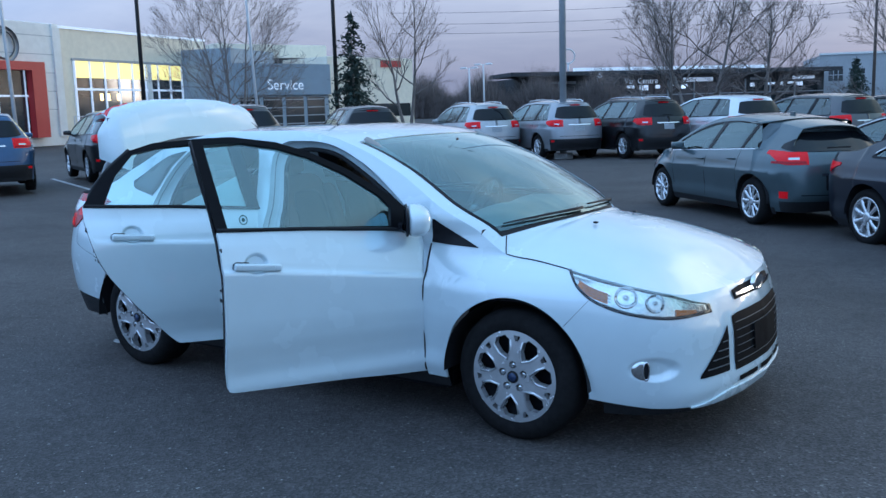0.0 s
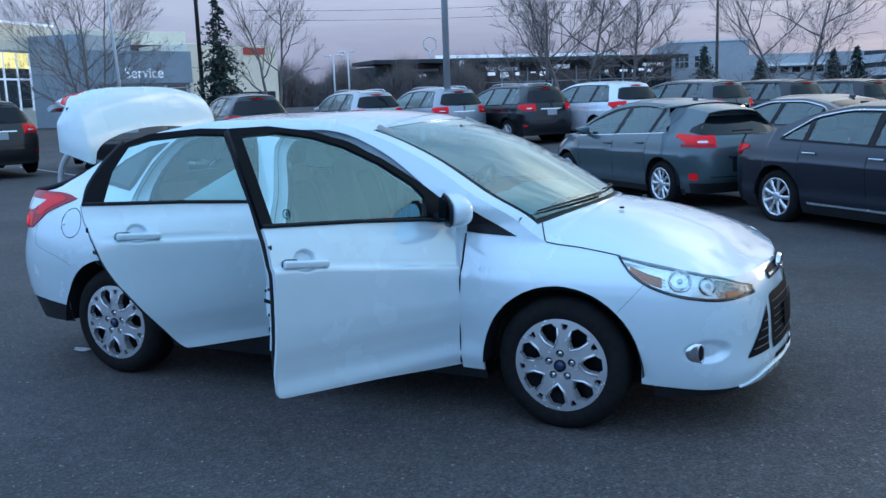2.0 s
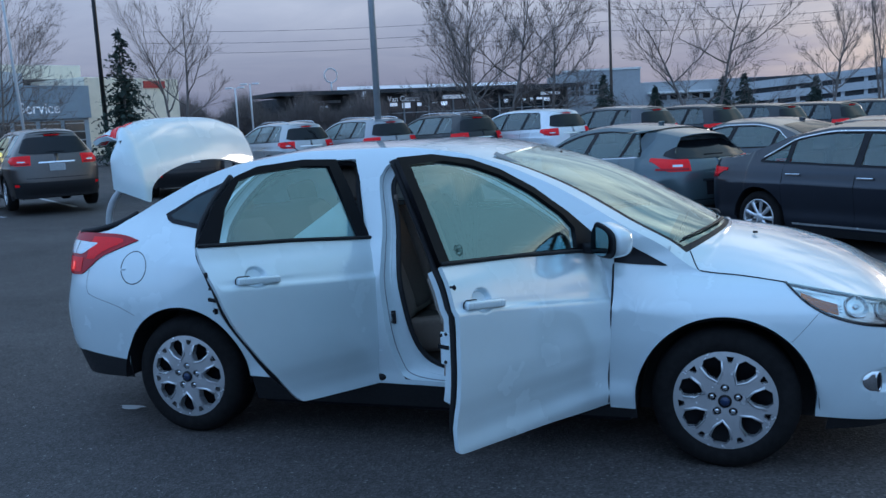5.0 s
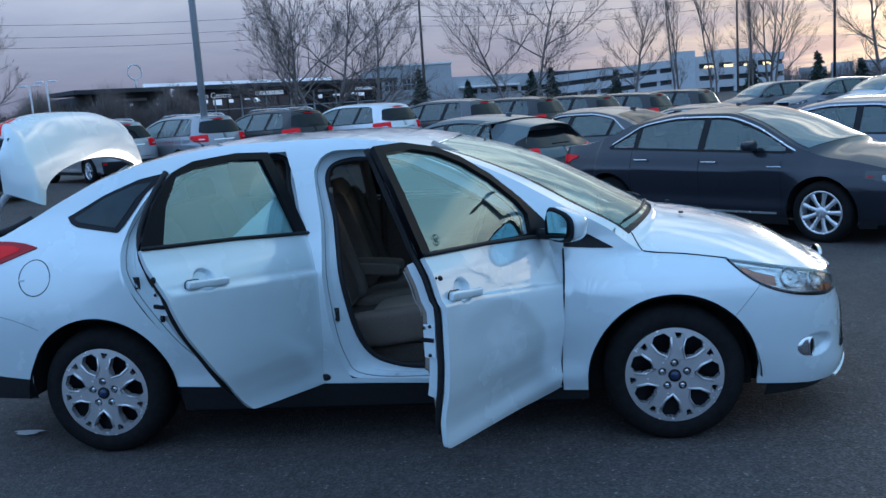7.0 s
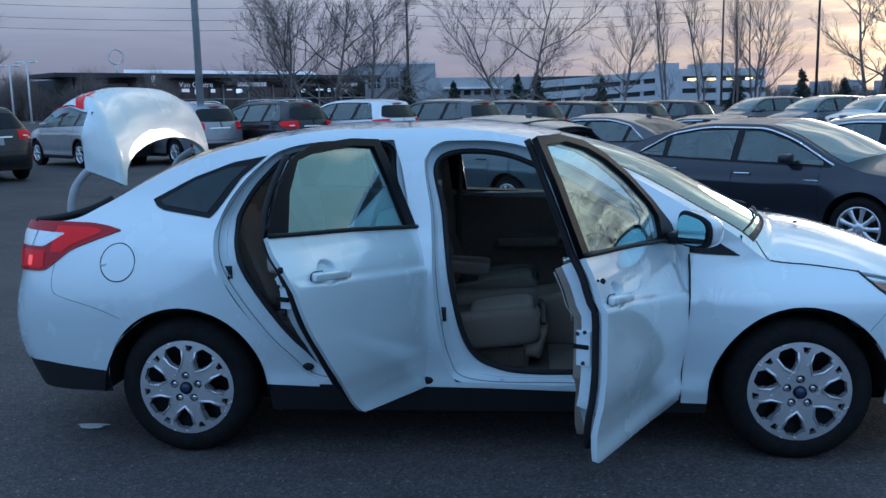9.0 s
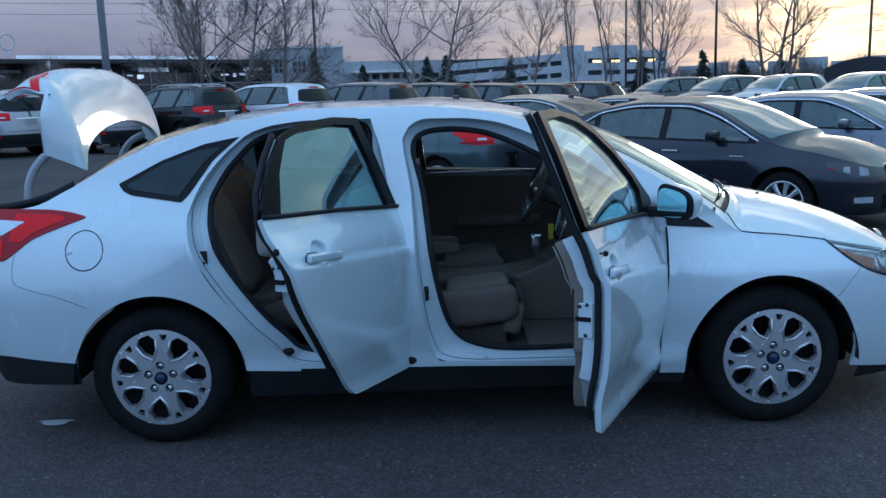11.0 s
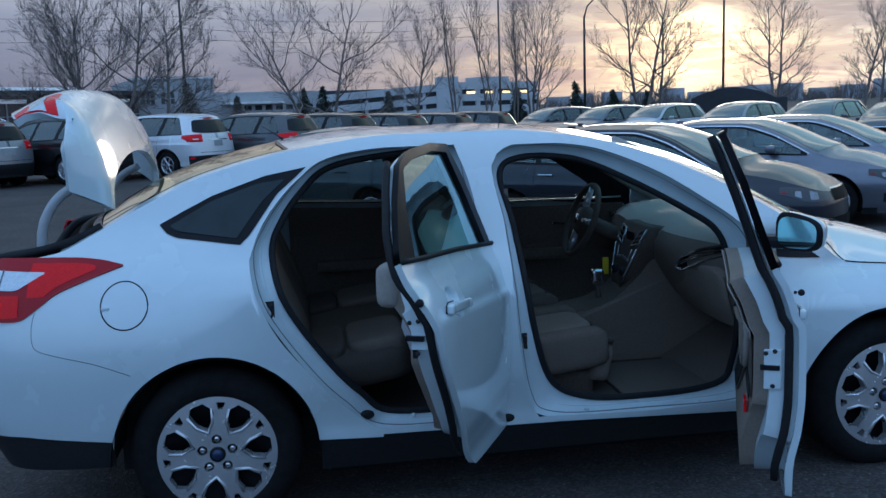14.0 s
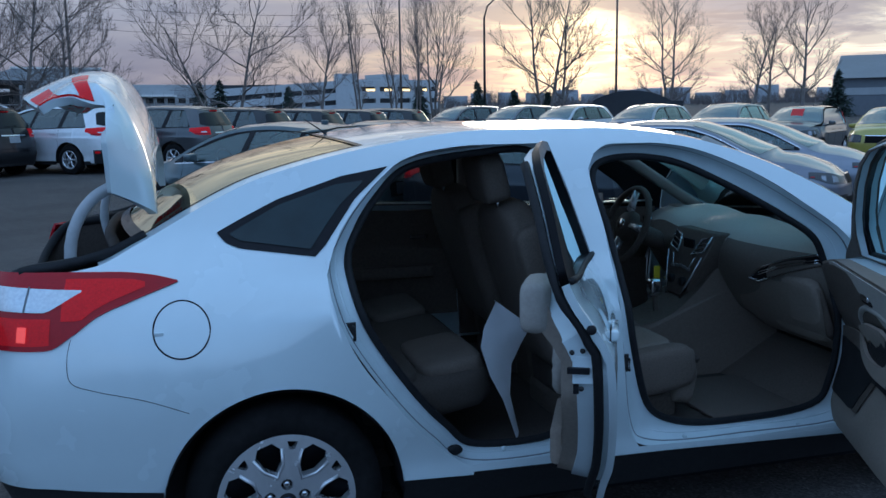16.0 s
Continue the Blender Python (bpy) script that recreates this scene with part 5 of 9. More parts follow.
def open_doors():
    B = SKIN
    # ---- front door
    lo = curve([(-0.225, 0.40), (-0.222, 0.345), (-0.215, 0.312), (-0.19, 0.303), (-0.10, 0.299), (0.3, 0.285), (0.70, 0.262), (0.82, 0.258), (0.84, 0.30), (0.846, 0.40)])
    belt = line([(-0.23, 1.003), (0.2, 0.985), (0.6, 0.957), (0.846, 0.915)])
    xs = np.r_[np.linspace(-0.225, -0.19, 8), np.linspace(-0.17, 0.80, 40), np.linspace(0.815, 0.846, 6)]
    xs = np.array(sorted(set(xs) | set(np.linspace(-0.145, -0.005, 25))))
    door = sheet("front_door", dented(-0.075, 0.845), xs, lo, belt, 110, WHITE, car, "white front door, swung wide open", thick=0.020)
    sheet("door_shell", B.X, np.r_[np.linspace(-0.203, -0.15, 8), np.linspace(-0.13, 0.80, 30)], lambda x: np.maximum(lo(x) + 0.03, 0.47 - 0.165 * smooth01(-0.21, 0.02, x)), belt, 16, INNER_WHITE, door, off=-0.019, thick=0.080)
    frame = [(-0.228, 1.000), (-0.262, 1.25), (-0.278, 1.392), (-0.10, 1.398), (0.1, 1.372), (0.25, 1.325), (0.42, 1.245), (0.60, 1.128), (0.74, 1.018), (0.846, 0.912), (0.6, 0.955), (0.2, 0.983)]
    hole = [(-0.178, 1.013), (-0.210, 1.22), (-0.231, 1.364), (-0.06, 1.372), (0.1, 1.346), (0.245, 1.300), (0.41, 1.219), (0.56, 1.118), (0.612, 1.06), (0.60, 0.976), (0.2, 0.996)]
    plate("window_frame", frame, [hole], B.X, FRAME_BLACK, door, "gloss black window frame", thick=0.022)
    cx, cz = np.mean([p[0] for p in hole]), np.mean([p[1] for p in hole])
    steel = [(x + (cx - x) * 0.03, z + (cz - z) * 0.035) for x, z in frame]
    plate("frame_steel", steel, [[(cx + (x - cx) * 1.05, cz + (z - cz) * 1.06) for x, z in hole]], B.X, INNER_WHITE, door, "white inner window frame", off=-0.026, thick=0.022)
    plate("door_glass", hole, [], B.X, DOOR_PANE, door, off=-0.014).visible_shadow = False
    plate("frame_trim", [(x + (cx - x) * 0.012, z + (cz - z) * 0.015) for x, z in steel], [[(cx + (x - cx) * 1.045, cz + (z - cz) * 1.055) for x, z in hole]], B.X, CHARCOAL, door, "black inner trim of the window frame", off=-0.0495, thick=0.006)
    # a small dark ring-shaped mark in the lower corner of the glass
    hoop = lambda r: [(-0.100 + r * 0.9 * math.cos(t), 1.046 + r * math.sin(t)) for t in np.linspace(0, 2 * math.pi, 25)[:-1]]
    mark = plate("glass_mark", hoop(0.021), [hoop(0.0165)], B.X, material("dark_green_mark", (0.03, 0.10, 0.09), rough=0.5, grain=0.05), door, "small dark ring mark on the glass", off=-0.0105)
    plate("mark_core", hoop(0.0085), [], B.X, material("dark_green_mark", (0.03, 0.10, 0.09)), mark, off=-0.0105)
    P = B.X(np.linspace(-0.225, 0.84, 30), belt(np.linspace(-0.225, 0.84, 30)))
    tube("belt_seal", [p + [0, -0.003, 0.004] for p in P], 0.009, RUBBER, door, sides=6)
    pull_handle(door, B.X, -0.075, 0.845, 5.0)
    # edge details: seal, latch and fixings
    zs = np.linspace(0.35, 1.38, 40)
    xe = curve([(0.30, -0.150), (0.36, -0.182), (0.5, -0.206), (0.75, -0.208), (1.0, -0.215), (1.25, -0.25), (1.38, -0.262)])
    E = B.X(xe(zs), zs)
    tube("door_seal", [p + [-0.006, 0.046, 0] for p in E], 0.0125, RUBBER, door, "black rubber seal on the door's edge", sides=7)
    part("latch_plate", box_bm((0.008, 0.05, 0.12), E[13] + [0.001, 0.09, 0.0], 0.003), INNER_WHITE, door)
    part("latch_slot", box_bm((0.010, 0.055, 0.016), E[13] + [-0.001, 0.098, 0.005], 0.002), GLOSS_BLACK, door)
    for dy, dz in ((0.085, 0.055), (0.110, 0.048), (0.09, -0.05)):
        lathe("latch_screw", [(0.007, 0.0), (0.006, -0.004), (0.0, -0.004)], DARK_STEEL, door, n=10, axis="x", centre=tuple(E[13] + [-0.003, dy, dz]))
    for r, dy in ((0.010, 0.018), (0.005, 0.034)):
        lathe("edge_plug", [(r, 0.0), (r * 0.85, -0.003), (0.0, -0.003)], RUBBER, door, n=12, axis="x", centre=tuple(E[13] + [-0.021, dy, 0.235]))
    trim_panel(door, B.X, np.r_[np.linspace(-0.165, -0.05, 10), np.linspace(-0.03, 0.78, 30)], lambda x: np.maximum(lo(x) + 0.05, 0.30 + 0.22 * (1 - smooth01(-0.165, -0.03, x)) + 0.04), belt, (-0.10, 0.72), True)
    # mirror
    bm = bmesh.new()
    bmesh.ops.create_uvsphere(bm, u_segments=28, v_segments=16, radius=1.0)
    for w in bm.verts:
        c = w.co.copy()
        k = 1.0 if c.x > 0 else 0.30
        sx = math.copysign(abs(c.x) ** 0.8, c.x) * 0.085 * k
        sy = math.copysign(abs(c.y) ** 0.62, c.y) * 0.086
        sz = math.copysign(abs(c.z) ** 0.62, c.z) * 0.068 * (1 + (2.6 if c.z > 0 else 0.8) * sy)
        w.co = Vector((0.675 + sx, -0.957 + sy + 0.0, 1.006 + sz - sy * -0.06))
    swing = Matrix.Rotation(radians(-24), 3, "Z")
    bmesh.ops.rotate(bm, verts=bm.verts, cent=(0.69, -0.88, 1.0), matrix=swing)
    mirror = part("mirror_housing", bm, WHITE, door, "white door mirror", smooth=True)
    bm = bmesh.new()
    bmesh.ops.create_uvsphere(bm, u_segments=24, v_segments=14, radius=1.0)
    for w in bm.verts:
        c = w.co.copy()
        sy = math.copysign(abs(c.y) ** 0.62, c.y) * 0.088
        w.co = Vector((0.648 + c.x * 0.012, -0.957 + sy, 1.006 + math.copysign(abs(c.z) ** 0.62, c.z) * 0.070 * (1 + (2.6 if c.z > 0 else 0.8) * sy) + sy * 0.06))
    bmesh.ops.rotate(bm, verts=bm.verts, cent=(0.69, -0.88, 1.0), matrix=swing)
    part("mirror_bezel", bm, GLOSS_BLACK, mirror, smooth=True)
    bm = bmesh.new()
    bmesh.ops.create_circle(bm, cap_ends=True, segments=36, radius=1.0)
    for w in bm.verts:
        c = w.co.copy()
        sy = math.copysign(abs(c.x) ** 0.62, c.x) * 0.072
        dz = math.copysign(abs(c.y) ** 0.62, c.y) * 0.056 * (1 + (2.6 if c.y > 0 else 0.8) * sy)
        w.co = Vector((0.6250 + 0.03 * sy + 0.085 * dz, -0.957 + sy, 1.006 + dz + sy * 0.06))
    bmesh.ops.rotate(bm, verts=bm.verts, cent=(0.69, -0.88, 1.0), matrix=swing)
    part("mirror_glass", bm, material("mirror", (0.44, 0.64, 0.68), rough=0.015, metal=1.0, grain=0.01), mirror)
    part("mirror_foot", box_bm((0.10, 0.12, 0.05), (0.68, -0.865, 0.968), 0.018), GLOSS_BLACK, mirror)
    hinge = Vector((0.80, -0.80, 0.0))
    door.matrix_basis = Matrix.Translation(hinge) @ Euler((0, radians(1.5), radians(64.0))).to_matrix().to_4x4() @ Matrix.Translation(-hinge)
    for z in (0.48, 0.78):
        part("door_hinge", box_bm((0.07, 0.07, 0.055), (0.79, -0.80, z), 0.01), INNER_WHITE, car)

    # ---- rear door
    lo = curve([(-1.165, 0.99), (-1.155, 0.93), (-1.125, 0.82), (-0.985, 0.60), (-0.855, 0.450), (-0.76, 0.350), (-0.735, 0.332), (-0.70, 0.329), (-0.5, 0.323), (-0.285, 0.318), (-0.262, 0.34), (-0.258, 0.42)])
    belt = line([(-1.165, 1.062), (-0.7, 1.04), (-0.258, 1.008)])
    xs = np.r_[np.linspace(-1.165, -0.75, 34), np.linspace(-0.735, -0.285, 20), np.linspace(-0.28, -0.258, 5)]
    xs = np.array(sorted(set(xs) | set(np.linspace(-1.015, -0.875, 25))))
    door = sheet("rear_door", dented(-0.945, 0.905), xs, lo, belt, 110, WHITE, car, "white rear door, swung wide open", thick=0.020)
    sheet("door_shell", B.X, np.linspace(-1.115, -0.30, 36), lambda x: lo(x) + 0.03 + 0.05 * smooth01(-0.86, -0.72, x), lambda x: belt(x) - 0.09 * (1 - smooth01(-1.115, -0.93, x)), 16, INNER_WHITE, door, off=-0.019, thick=0.080)
    frame = [(-0.258, 1.006), (-0.300, 1.25), (-0.328, 1.385), (-0.52, 1.392), (-0.78, 1.372), (-0.905, 1.335), (-1.045, 1.225), (-1.135, 1.105), (-1.165, 1.06), (-0.7, 1.038)]
    hole = [(-0.325, 1.024), (-0.358, 1.20), (-0.385, 1.356), (-0.54, 1.364), (-0.77, 1.345), (-0.893, 1.316), (-0.995, 1.205), (-1.065, 1.061), (-0.7, 1.050)]
    plate("window_frame", frame, [hole], B.X, FRAME_BLACK, door, "gloss black window frame", thick=0.022)
    cx, cz = np.mean([p[0] for p in hole]), np.mean([p[1] for p in hole])
    steel = [(x + (cx - x) * 0.03, z + (cz - z) * 0.035) for x, z in frame]
    plate("frame_steel", steel, [[(cx + (x - cx) * 1.05, cz + (z - cz) * 1.06) for x, z in hole]], B.X, INNER_WHITE, door, "white inner window frame", off=-0.026, thick=0.022)
    plate("door_glass", hole, [], B.X, DOOR_PANE, door, off=-0.014).visible_shadow = False
    P = B.X(np.linspace(-1.16, -0.26, 30), belt(np.linspace(-1.16, -0.26, 30)))
    tube("belt_seal", [p + [0, -0.003, 0.004] for p in P], 0.009, RUBBER, door, sides=6)
    pull_handle(door, B.X, -0.945, 0.905, 4.0)
    zs = np.linspace(0.37, 1.33, 44)
    xe = curve([(0.37, -0.72), (0.45, -0.82), (0.60, -0.945), (0.80, -1.075), (0.93, -1.11), (1.0, -1.115), (1.10, -1.09), (1.22, -1.00), (1.33, -0.87)])
    E = B.X(xe(zs), zs)
    tube("door_seal", [p + [-0.030, 0.046, 0.004] for p in E], 0.0125, RUBBER, door, "black rubber seal on the door's edge", sides=7)
    part("latch_plate", box_bm((0.010, 0.05, 0.07), E[21] + [-0.020, 0.082, 0.0], 0.003), INNER_WHITE, door)
    part("latch_slot", box_bm((0.012, 0.055, 0.016), E[21] + [-0.030, 0.092, 0.0], 0.002), GLOSS_BLACK, door)
    part("child_lock", box_bm((0.012, 0.014, 0.035), E[19] + [-0.030, 0.10, 0.0], 0.002), GLOSS_BLACK, door)
    for dy, dz in ((0.082, 0.05), (0.108, 0.045), (0.085, -0.045)):
        lathe("latch_screw", [(0.007, 0.0), (0.006, -0.004), (0.0, -0.004)], DARK_STEEL, door, n=10, axis="x", centre=tuple(E[21] + [-0.030, dy, dz]))
    lathe("edge_plug", [(0.013, 0.0), (0.011, -0.005), (0.0, -0.005)], RUBBER, door, n=12, axis="x", centre=tuple(E[26] + [-0.046, 0.018, 0]))
    trim_panel(door, B.X, np.linspace(-1.03, -0.31, 30), lambda x: lo(x) + 0.085, belt, (-0.98, 0.78), False)
    hinge = Vector((-0.262, -0.845, 0.0))
    door.matrix_basis = Matrix.Translation(hinge) @ Euler((0, radians(1.5), radians(63.5))).to_matrix().to_4x4() @ Matrix.Translation(-hinge)
    for z in (0.50, 0.80):
        part("door_hinge", box_bm((0.08, 0.09, 0.055), (-0.255, -0.835, z), 0.01), INNER_WHITE, car)


def oval(cx, cz, rx, rz, n=28, power=0.8):
    t = np.linspace(0, 2 * math.pi, n + 1)[:-1]
    return [(cx + rx * math.copysign(abs(math.cos(k)) ** power, math.cos(k)), cz + rz * math.copysign(abs(math.sin(k)) ** power, math.sin(k))) for k in t]


def trim_panel(door, f, xs, lo, belt, grip, front):
    """The inside of an open door: beige board, black top, oval pull with a padded ring, lever, pocket and reflector."""
    sheet("door_trim", f, xs, lo, belt, 16, BEIGE, door, "beige and black inner door trim", off=-0.096, thick=0.046)
    a, b = xs[0], xs[-1]
    if front:
        # charcoal middle, pale wedge under the window, black band and pocket below
        sheet("dark_middle", f, np.linspace(a + 0.02, b - 0.01, 30), lambda x: 0.575 - 0.16 * smooth01(a + 0.45, a + 0.62, x), lambda x: belt(x) - 0.006, 12, CHARCOAL, door, "charcoal middle of the trim", off=-0.146, thick=0.003)
        sheet("pale_wedge", f, np.linspace(a + 0.005, a + 0.80, 20), lambda x: np.minimum(belt(x) - 0.012, 0.775 + 0.235 * smooth01(a + 0.05, a + 0.80, x)), lambda x: belt(x) - 0.004, 6, LIGHT_TRIM, door, "pale wedge under the window", off=-0.151, thick=0.004)
        sheet("black_band", f, np.linspace(a + 0.03, b - 0.05, 24), lambda x: 0.565 - 0.15 * smooth01(a + 0.50, a + 0.66, x), lambda x: 0.620 + 0.03 * smooth01(a + 0.5, a + 0.7, x), 4, PLASTIC, door, "black band below the armrest", off=-0.150, thick=0.003)
    else:
        sheet("dark_top", f, np.linspace(a + 0.01, b, 20), lambda x: belt(x) - 0.045 - 0.10 * smooth01(a + 0.35 * (b - a), b, x), lambda x: belt(x) - 0.004, 5, CHARCOAL, door, "black top of the trim", off=-0.147, thick=0.004)
    cx = a + (b - a) * (0.42 if front else 0.56)
    rx, cz = ((b - a) * 0.27, 0.725) if front else ((b - a) * 0.27, 0.76)
    hole = oval(cx, cz, rx, 0.078)
    if front:
        pad = oval(cx, cz, rx * 0.80, 0.112)
        plate("armrest_pad", pad, [oval(cx + 0.035, cz + 0.005, rx * 0.55, 0.070)], f, BEIGE, door, "broad padded beige armrest", off=-0.160, thick=0.012)
        hole = pad
    plate("pull_cup", hole, [], f, PLASTIC, door, "black oval pull recess", off=-0.152)
    R = f(np.array([p[0] for p in hole]), np.array([p[1] for p in hole]))
    tube("armrest_ring", [p + [0, 0.155, 0] for p in R], 0.012 if front else 0.025, LIGHT_TRIM, door, "padded beige armrest ring", sides=8, closed=True)
    low = [p for p in oval(cx + 0.06 * (b - a), 0.50 if front else 0.54, (b - a) * (0.36 if front else 0.24), 0.062)]
    if not front:
        plate("door_pocket", low, [], f, CHARCOAL, door, "black door pocket", off=-0.150)
    y2 = float(f(np.array(cx), np.array(0.88))[1]) + 0.160
    part("lever_cup", box_bm((0.11, 0.012, 0.045), (cx + 0.04, y2 - 0.006, 0.872), 0.005), GLOSS_BLACK, door)
    part("latch_lever", box_bm((0.085, 0.02, 0.022), (cx + 0.045, y2, 0.872), 0.008), CHROME, door, "chrome door lever")
    if not front:
        yy = float(f(np.array(-0.92), np.array(0.94))[1])
        part("upper_pad", box_bm((0.20, 0.080, 0.135), (-0.94, yy + 0.172, 0.972), 0.035, 3), LIGHT_TRIM, door, "pale padded trim corner", smooth=True)
        yy = float(f(np.array(-0.58), np.array(0.47))[1])
        part("lower_board", box_bm((0.32, 0.05, 0.12), (-0.53, yy + 0.150, 0.490), 0.018), BEIGE, door)
        part("edge_label", box_bm((0.004, 0.022, 0.045), (-1.055, float(f(np.array(-1.05), np.array(0.755))[1]) + 0.085, 0.755), 0.001), DARK_LENS, door)
    if front:
        y3 = float(f(np.array(a + 0.09), np.array(0.53))[1]) + 0.150
        part("red_reflector", box_bm((0.065, 0.010, 0.042), (a + 0.13, y3 + 0.004, 0.535), 0.004), RED_LENS, door)


openings()
open_doors()


def boot():
    """The raised lid, its arms and the dark well below."""
    deck = spline([(-1.643, 1.185), (-1.650, 1.30), (-1.672, 1.42), (-1.712, 1.54), (-1.755, 1.612), (-1.80, 1.642)], 10)
    back = spline([(-1.80, 1.642), (-1.87, 1.645), (-1.95, 1.626), (-2.02, 1.596), (-2.085, 1.566)], 10)

    def along(pts, t):
        seg = np.r_[0, np.cumsum(np.hypot(*np.diff(pts, axis=0).T))]
        return np.interp(t, seg / seg[-1], pts[:, 0]), np.interp(t, seg / seg[-1], pts[:, 1])

    hem = line([(0.0, 1.523), (0.2, 1.528), (0.5, 1.550), (0.8, 1.545), (1.0, 1.522)])

    def f(u, v):
        # v runs up the deck (0 to 0.6), then back over the lamp panel (0.6 to 1); |u| past 0.78 is the rolled side
        a = np.abs(u)
        k = np.clip((a - 0.78) / 0.22, 0, 1)
        w = np.clip((v - 0.6) / 0.4, 0, 1)
        dx, dz = along(deck, np.clip(v / 0.6, 0, 1))
        bx, bz = along(back, w)
        x, z = np.where(v < 0.6, dx, bx), np.where(v < 0.6, dz, bz)
        # the panel is bowed in plan, and both roll off at the sides
        x = -1.80 + (x + 1.80) * np.where(v < 0.6, 1.0, 1 - 0.36 * np.clip(a, 0, 0.78) ** 3 / 0.475)
        side_x = np.where(v < 0.6, -1.785 - 0.01 * v, -1.791 - 0.19 * w)
        side_z = np.where(v < 0.6, 1.268 + 0.255 * np.clip(v / 0.6, 0, 1), hem(w))
        r = k**1.35
        x = x * (1 - r) + side_x * r - 0.02 * (np.clip(a, 0, 0.78) / 0.78) ** 2 * (1 - r)
        z = z - 0.046 * (np.clip(a, 0, 0.78) / 0.78) ** 3.0 * np.clip((v - 0.15) / 0.40, 0, 1)
        q = np.where(v > 0.45, k**2.0, k)
        z = z * (1 - q) + side_z * q
        y = (0.575 * np.clip(a / 0.78, 0, 1) + 0.135 * k**0.75) * (1 - 0.16 * smooth01(0.34, 0.75, v)) * np.sign(u)
        return np.stack([x, y, z], -1)

    low = lambda u: 0.24 * np.sqrt(np.maximum(0, 1 - (u / 0.765) ** 2)) ** 0.8
    us = np.r_[np.linspace(-1, -0.78, 16), np.linspace(-0.765, 0.765, 51), np.linspace(0.78, 1, 16)]
    lid = sheet("boot_lid", f, us, low, 1.0, 44, WHITE, car, "white boot lid, raised upright", thick=0.026)
    for sg in (-1, 1):
        lamp = sheet("lid_lamp", f, np.sort(np.linspace(0.66 * sg, 0.985 * sg, 14)), 0.66, 0.985, 10, RED_LENS, lid, "red lamp at the lid's corner", off=0.004, thick=0.03)
        sheet("lamp_window", f, np.sort(np.linspace(0.68 * sg, 0.982 * sg, 12)), 0.75, 0.875, 5, CLEAR_LENS, lamp, "clear band of the lid lamp", off=0.007)
    sheet("lid_liner", f, np.linspace(-0.62, 0.62, 20), 0.36, 0.95, 16, PLASTIC, lid, "black inner lid liner", off=-0.034)
    g = material("grey_boot_arm", (0.42, 0.44, 0.46), rough=0.45, grain=0.06, grain_scale=40, coat=0.2)
    for y in (-0.60, 0.60):
        arm = spline([(-1.90, y, 0.93), (-1.925, y, 1.05), (-1.905, y, 1.16), (-1.845, y * 0.985, 1.245), (-1.76, y * 0.96, 1.29)], 8)
        tube("boot_arm", arm, 0.0185, g, lid, "curved grey lid arm", sides=10)
    # gutter and seal round the well
    loop = spline([(-1.80, -0.60, 1.065), (-1.94, -0.625, 1.045), (-2.08, -0.61, 1.02), (-2.15, -0.50, 0.93), (-2.175, -0.30, 0.84), (-2.185, 0.0, 0.82), (-2.175, 0.30, 0.84), (-2.15, 0.50, 0.93), (-2.08, 0.61, 1.02), (-1.94, 0.625, 1.045), (-1.80, 0.60, 1.065), (-1.83, 0.3, 1.09), (-1.84, 0.0, 1.095), (-1.83, -0.3, 1.09)], 6, True)
    tube("boot_seal", loop, 0.020, RUBBER, car, "black rubber boot seal", sides=8, closed=True)
    inner = loop * [0.985, 0.93, 1.0]
    n = len(loop)
    V = list(loop) + list(inner - [0, 0, 0.10]) + list(inner * [1, 0.95, 1] * [1, 1, 0] + [0, 0, 0.45])
    F = [(k * n + i, k * n + (i + 1) % n, (k + 1) * n + (i + 1) % n, (k + 1) * n + i) for k in range(2) for i in range(n)]
    F.append(tuple(2 * n + i for i in range(n)))
    put("boot_well", V, F, CARPET, car, "dark boot lining")
    # upright black trim beside the rear window
    for y in (-1, 1):
        tube("gutter_trim", spline([(-1.70, y * 0.635, 1.13), (-1.80, y * 0.655, 1.085), (-1.93, y * 0.665, 1.052), (-2.06, y * 0.655, 1.035)], 6), 0.017, RUBBER, car, sides=6)


def cushion(size, centre, mat, parent, name, label="", rot=None, bevel=0.05, waist=0.0, hollow=0.0):
    """A padded block with rolled edges and a hollowed face."""
    bm = bmesh.new()
    bmesh.ops.create_cube(bm, size=1.0)
    bmesh.ops.subdivide_edges(bm, edges=bm.edges, cuts=5, use_grid_fill=True)
    for v in bm.verts:
        p = v.co * 2
        q = Vector([math.copysign(1 - (1 - abs(c)) ** 1.0, c) for c in p])
        r = (abs(q.x) ** 6 + abs(q.y) ** 6 + abs(q.z) ** 6) ** (1 / 6)
        m = max(abs(q.x), abs(q.y), abs(q.z))
        q = q * (m / r if r else 1)
        v.co = Vector((q.x * size[0] / 2, q.y * size[1] / 2 * (1 - waist * (q.z + 1) / 2), q.z * size[2] / 2))
        if hollow:
            v.co.z -= hollow * (1 - min(1, abs(q.y)) ** 2) * (1 if q.z > 0.9 else 0)
    if rot:
        bmesh.ops.rotate(bm, verts=bm.verts, cent=(0, 0, 0), matrix=Euler([radians(a) for a in rot]).to_matrix())
    bmesh.ops.translate(bm, verts=bm.verts, vec=centre)
    return part(name, bm, mat, parent, label, smooth=True)


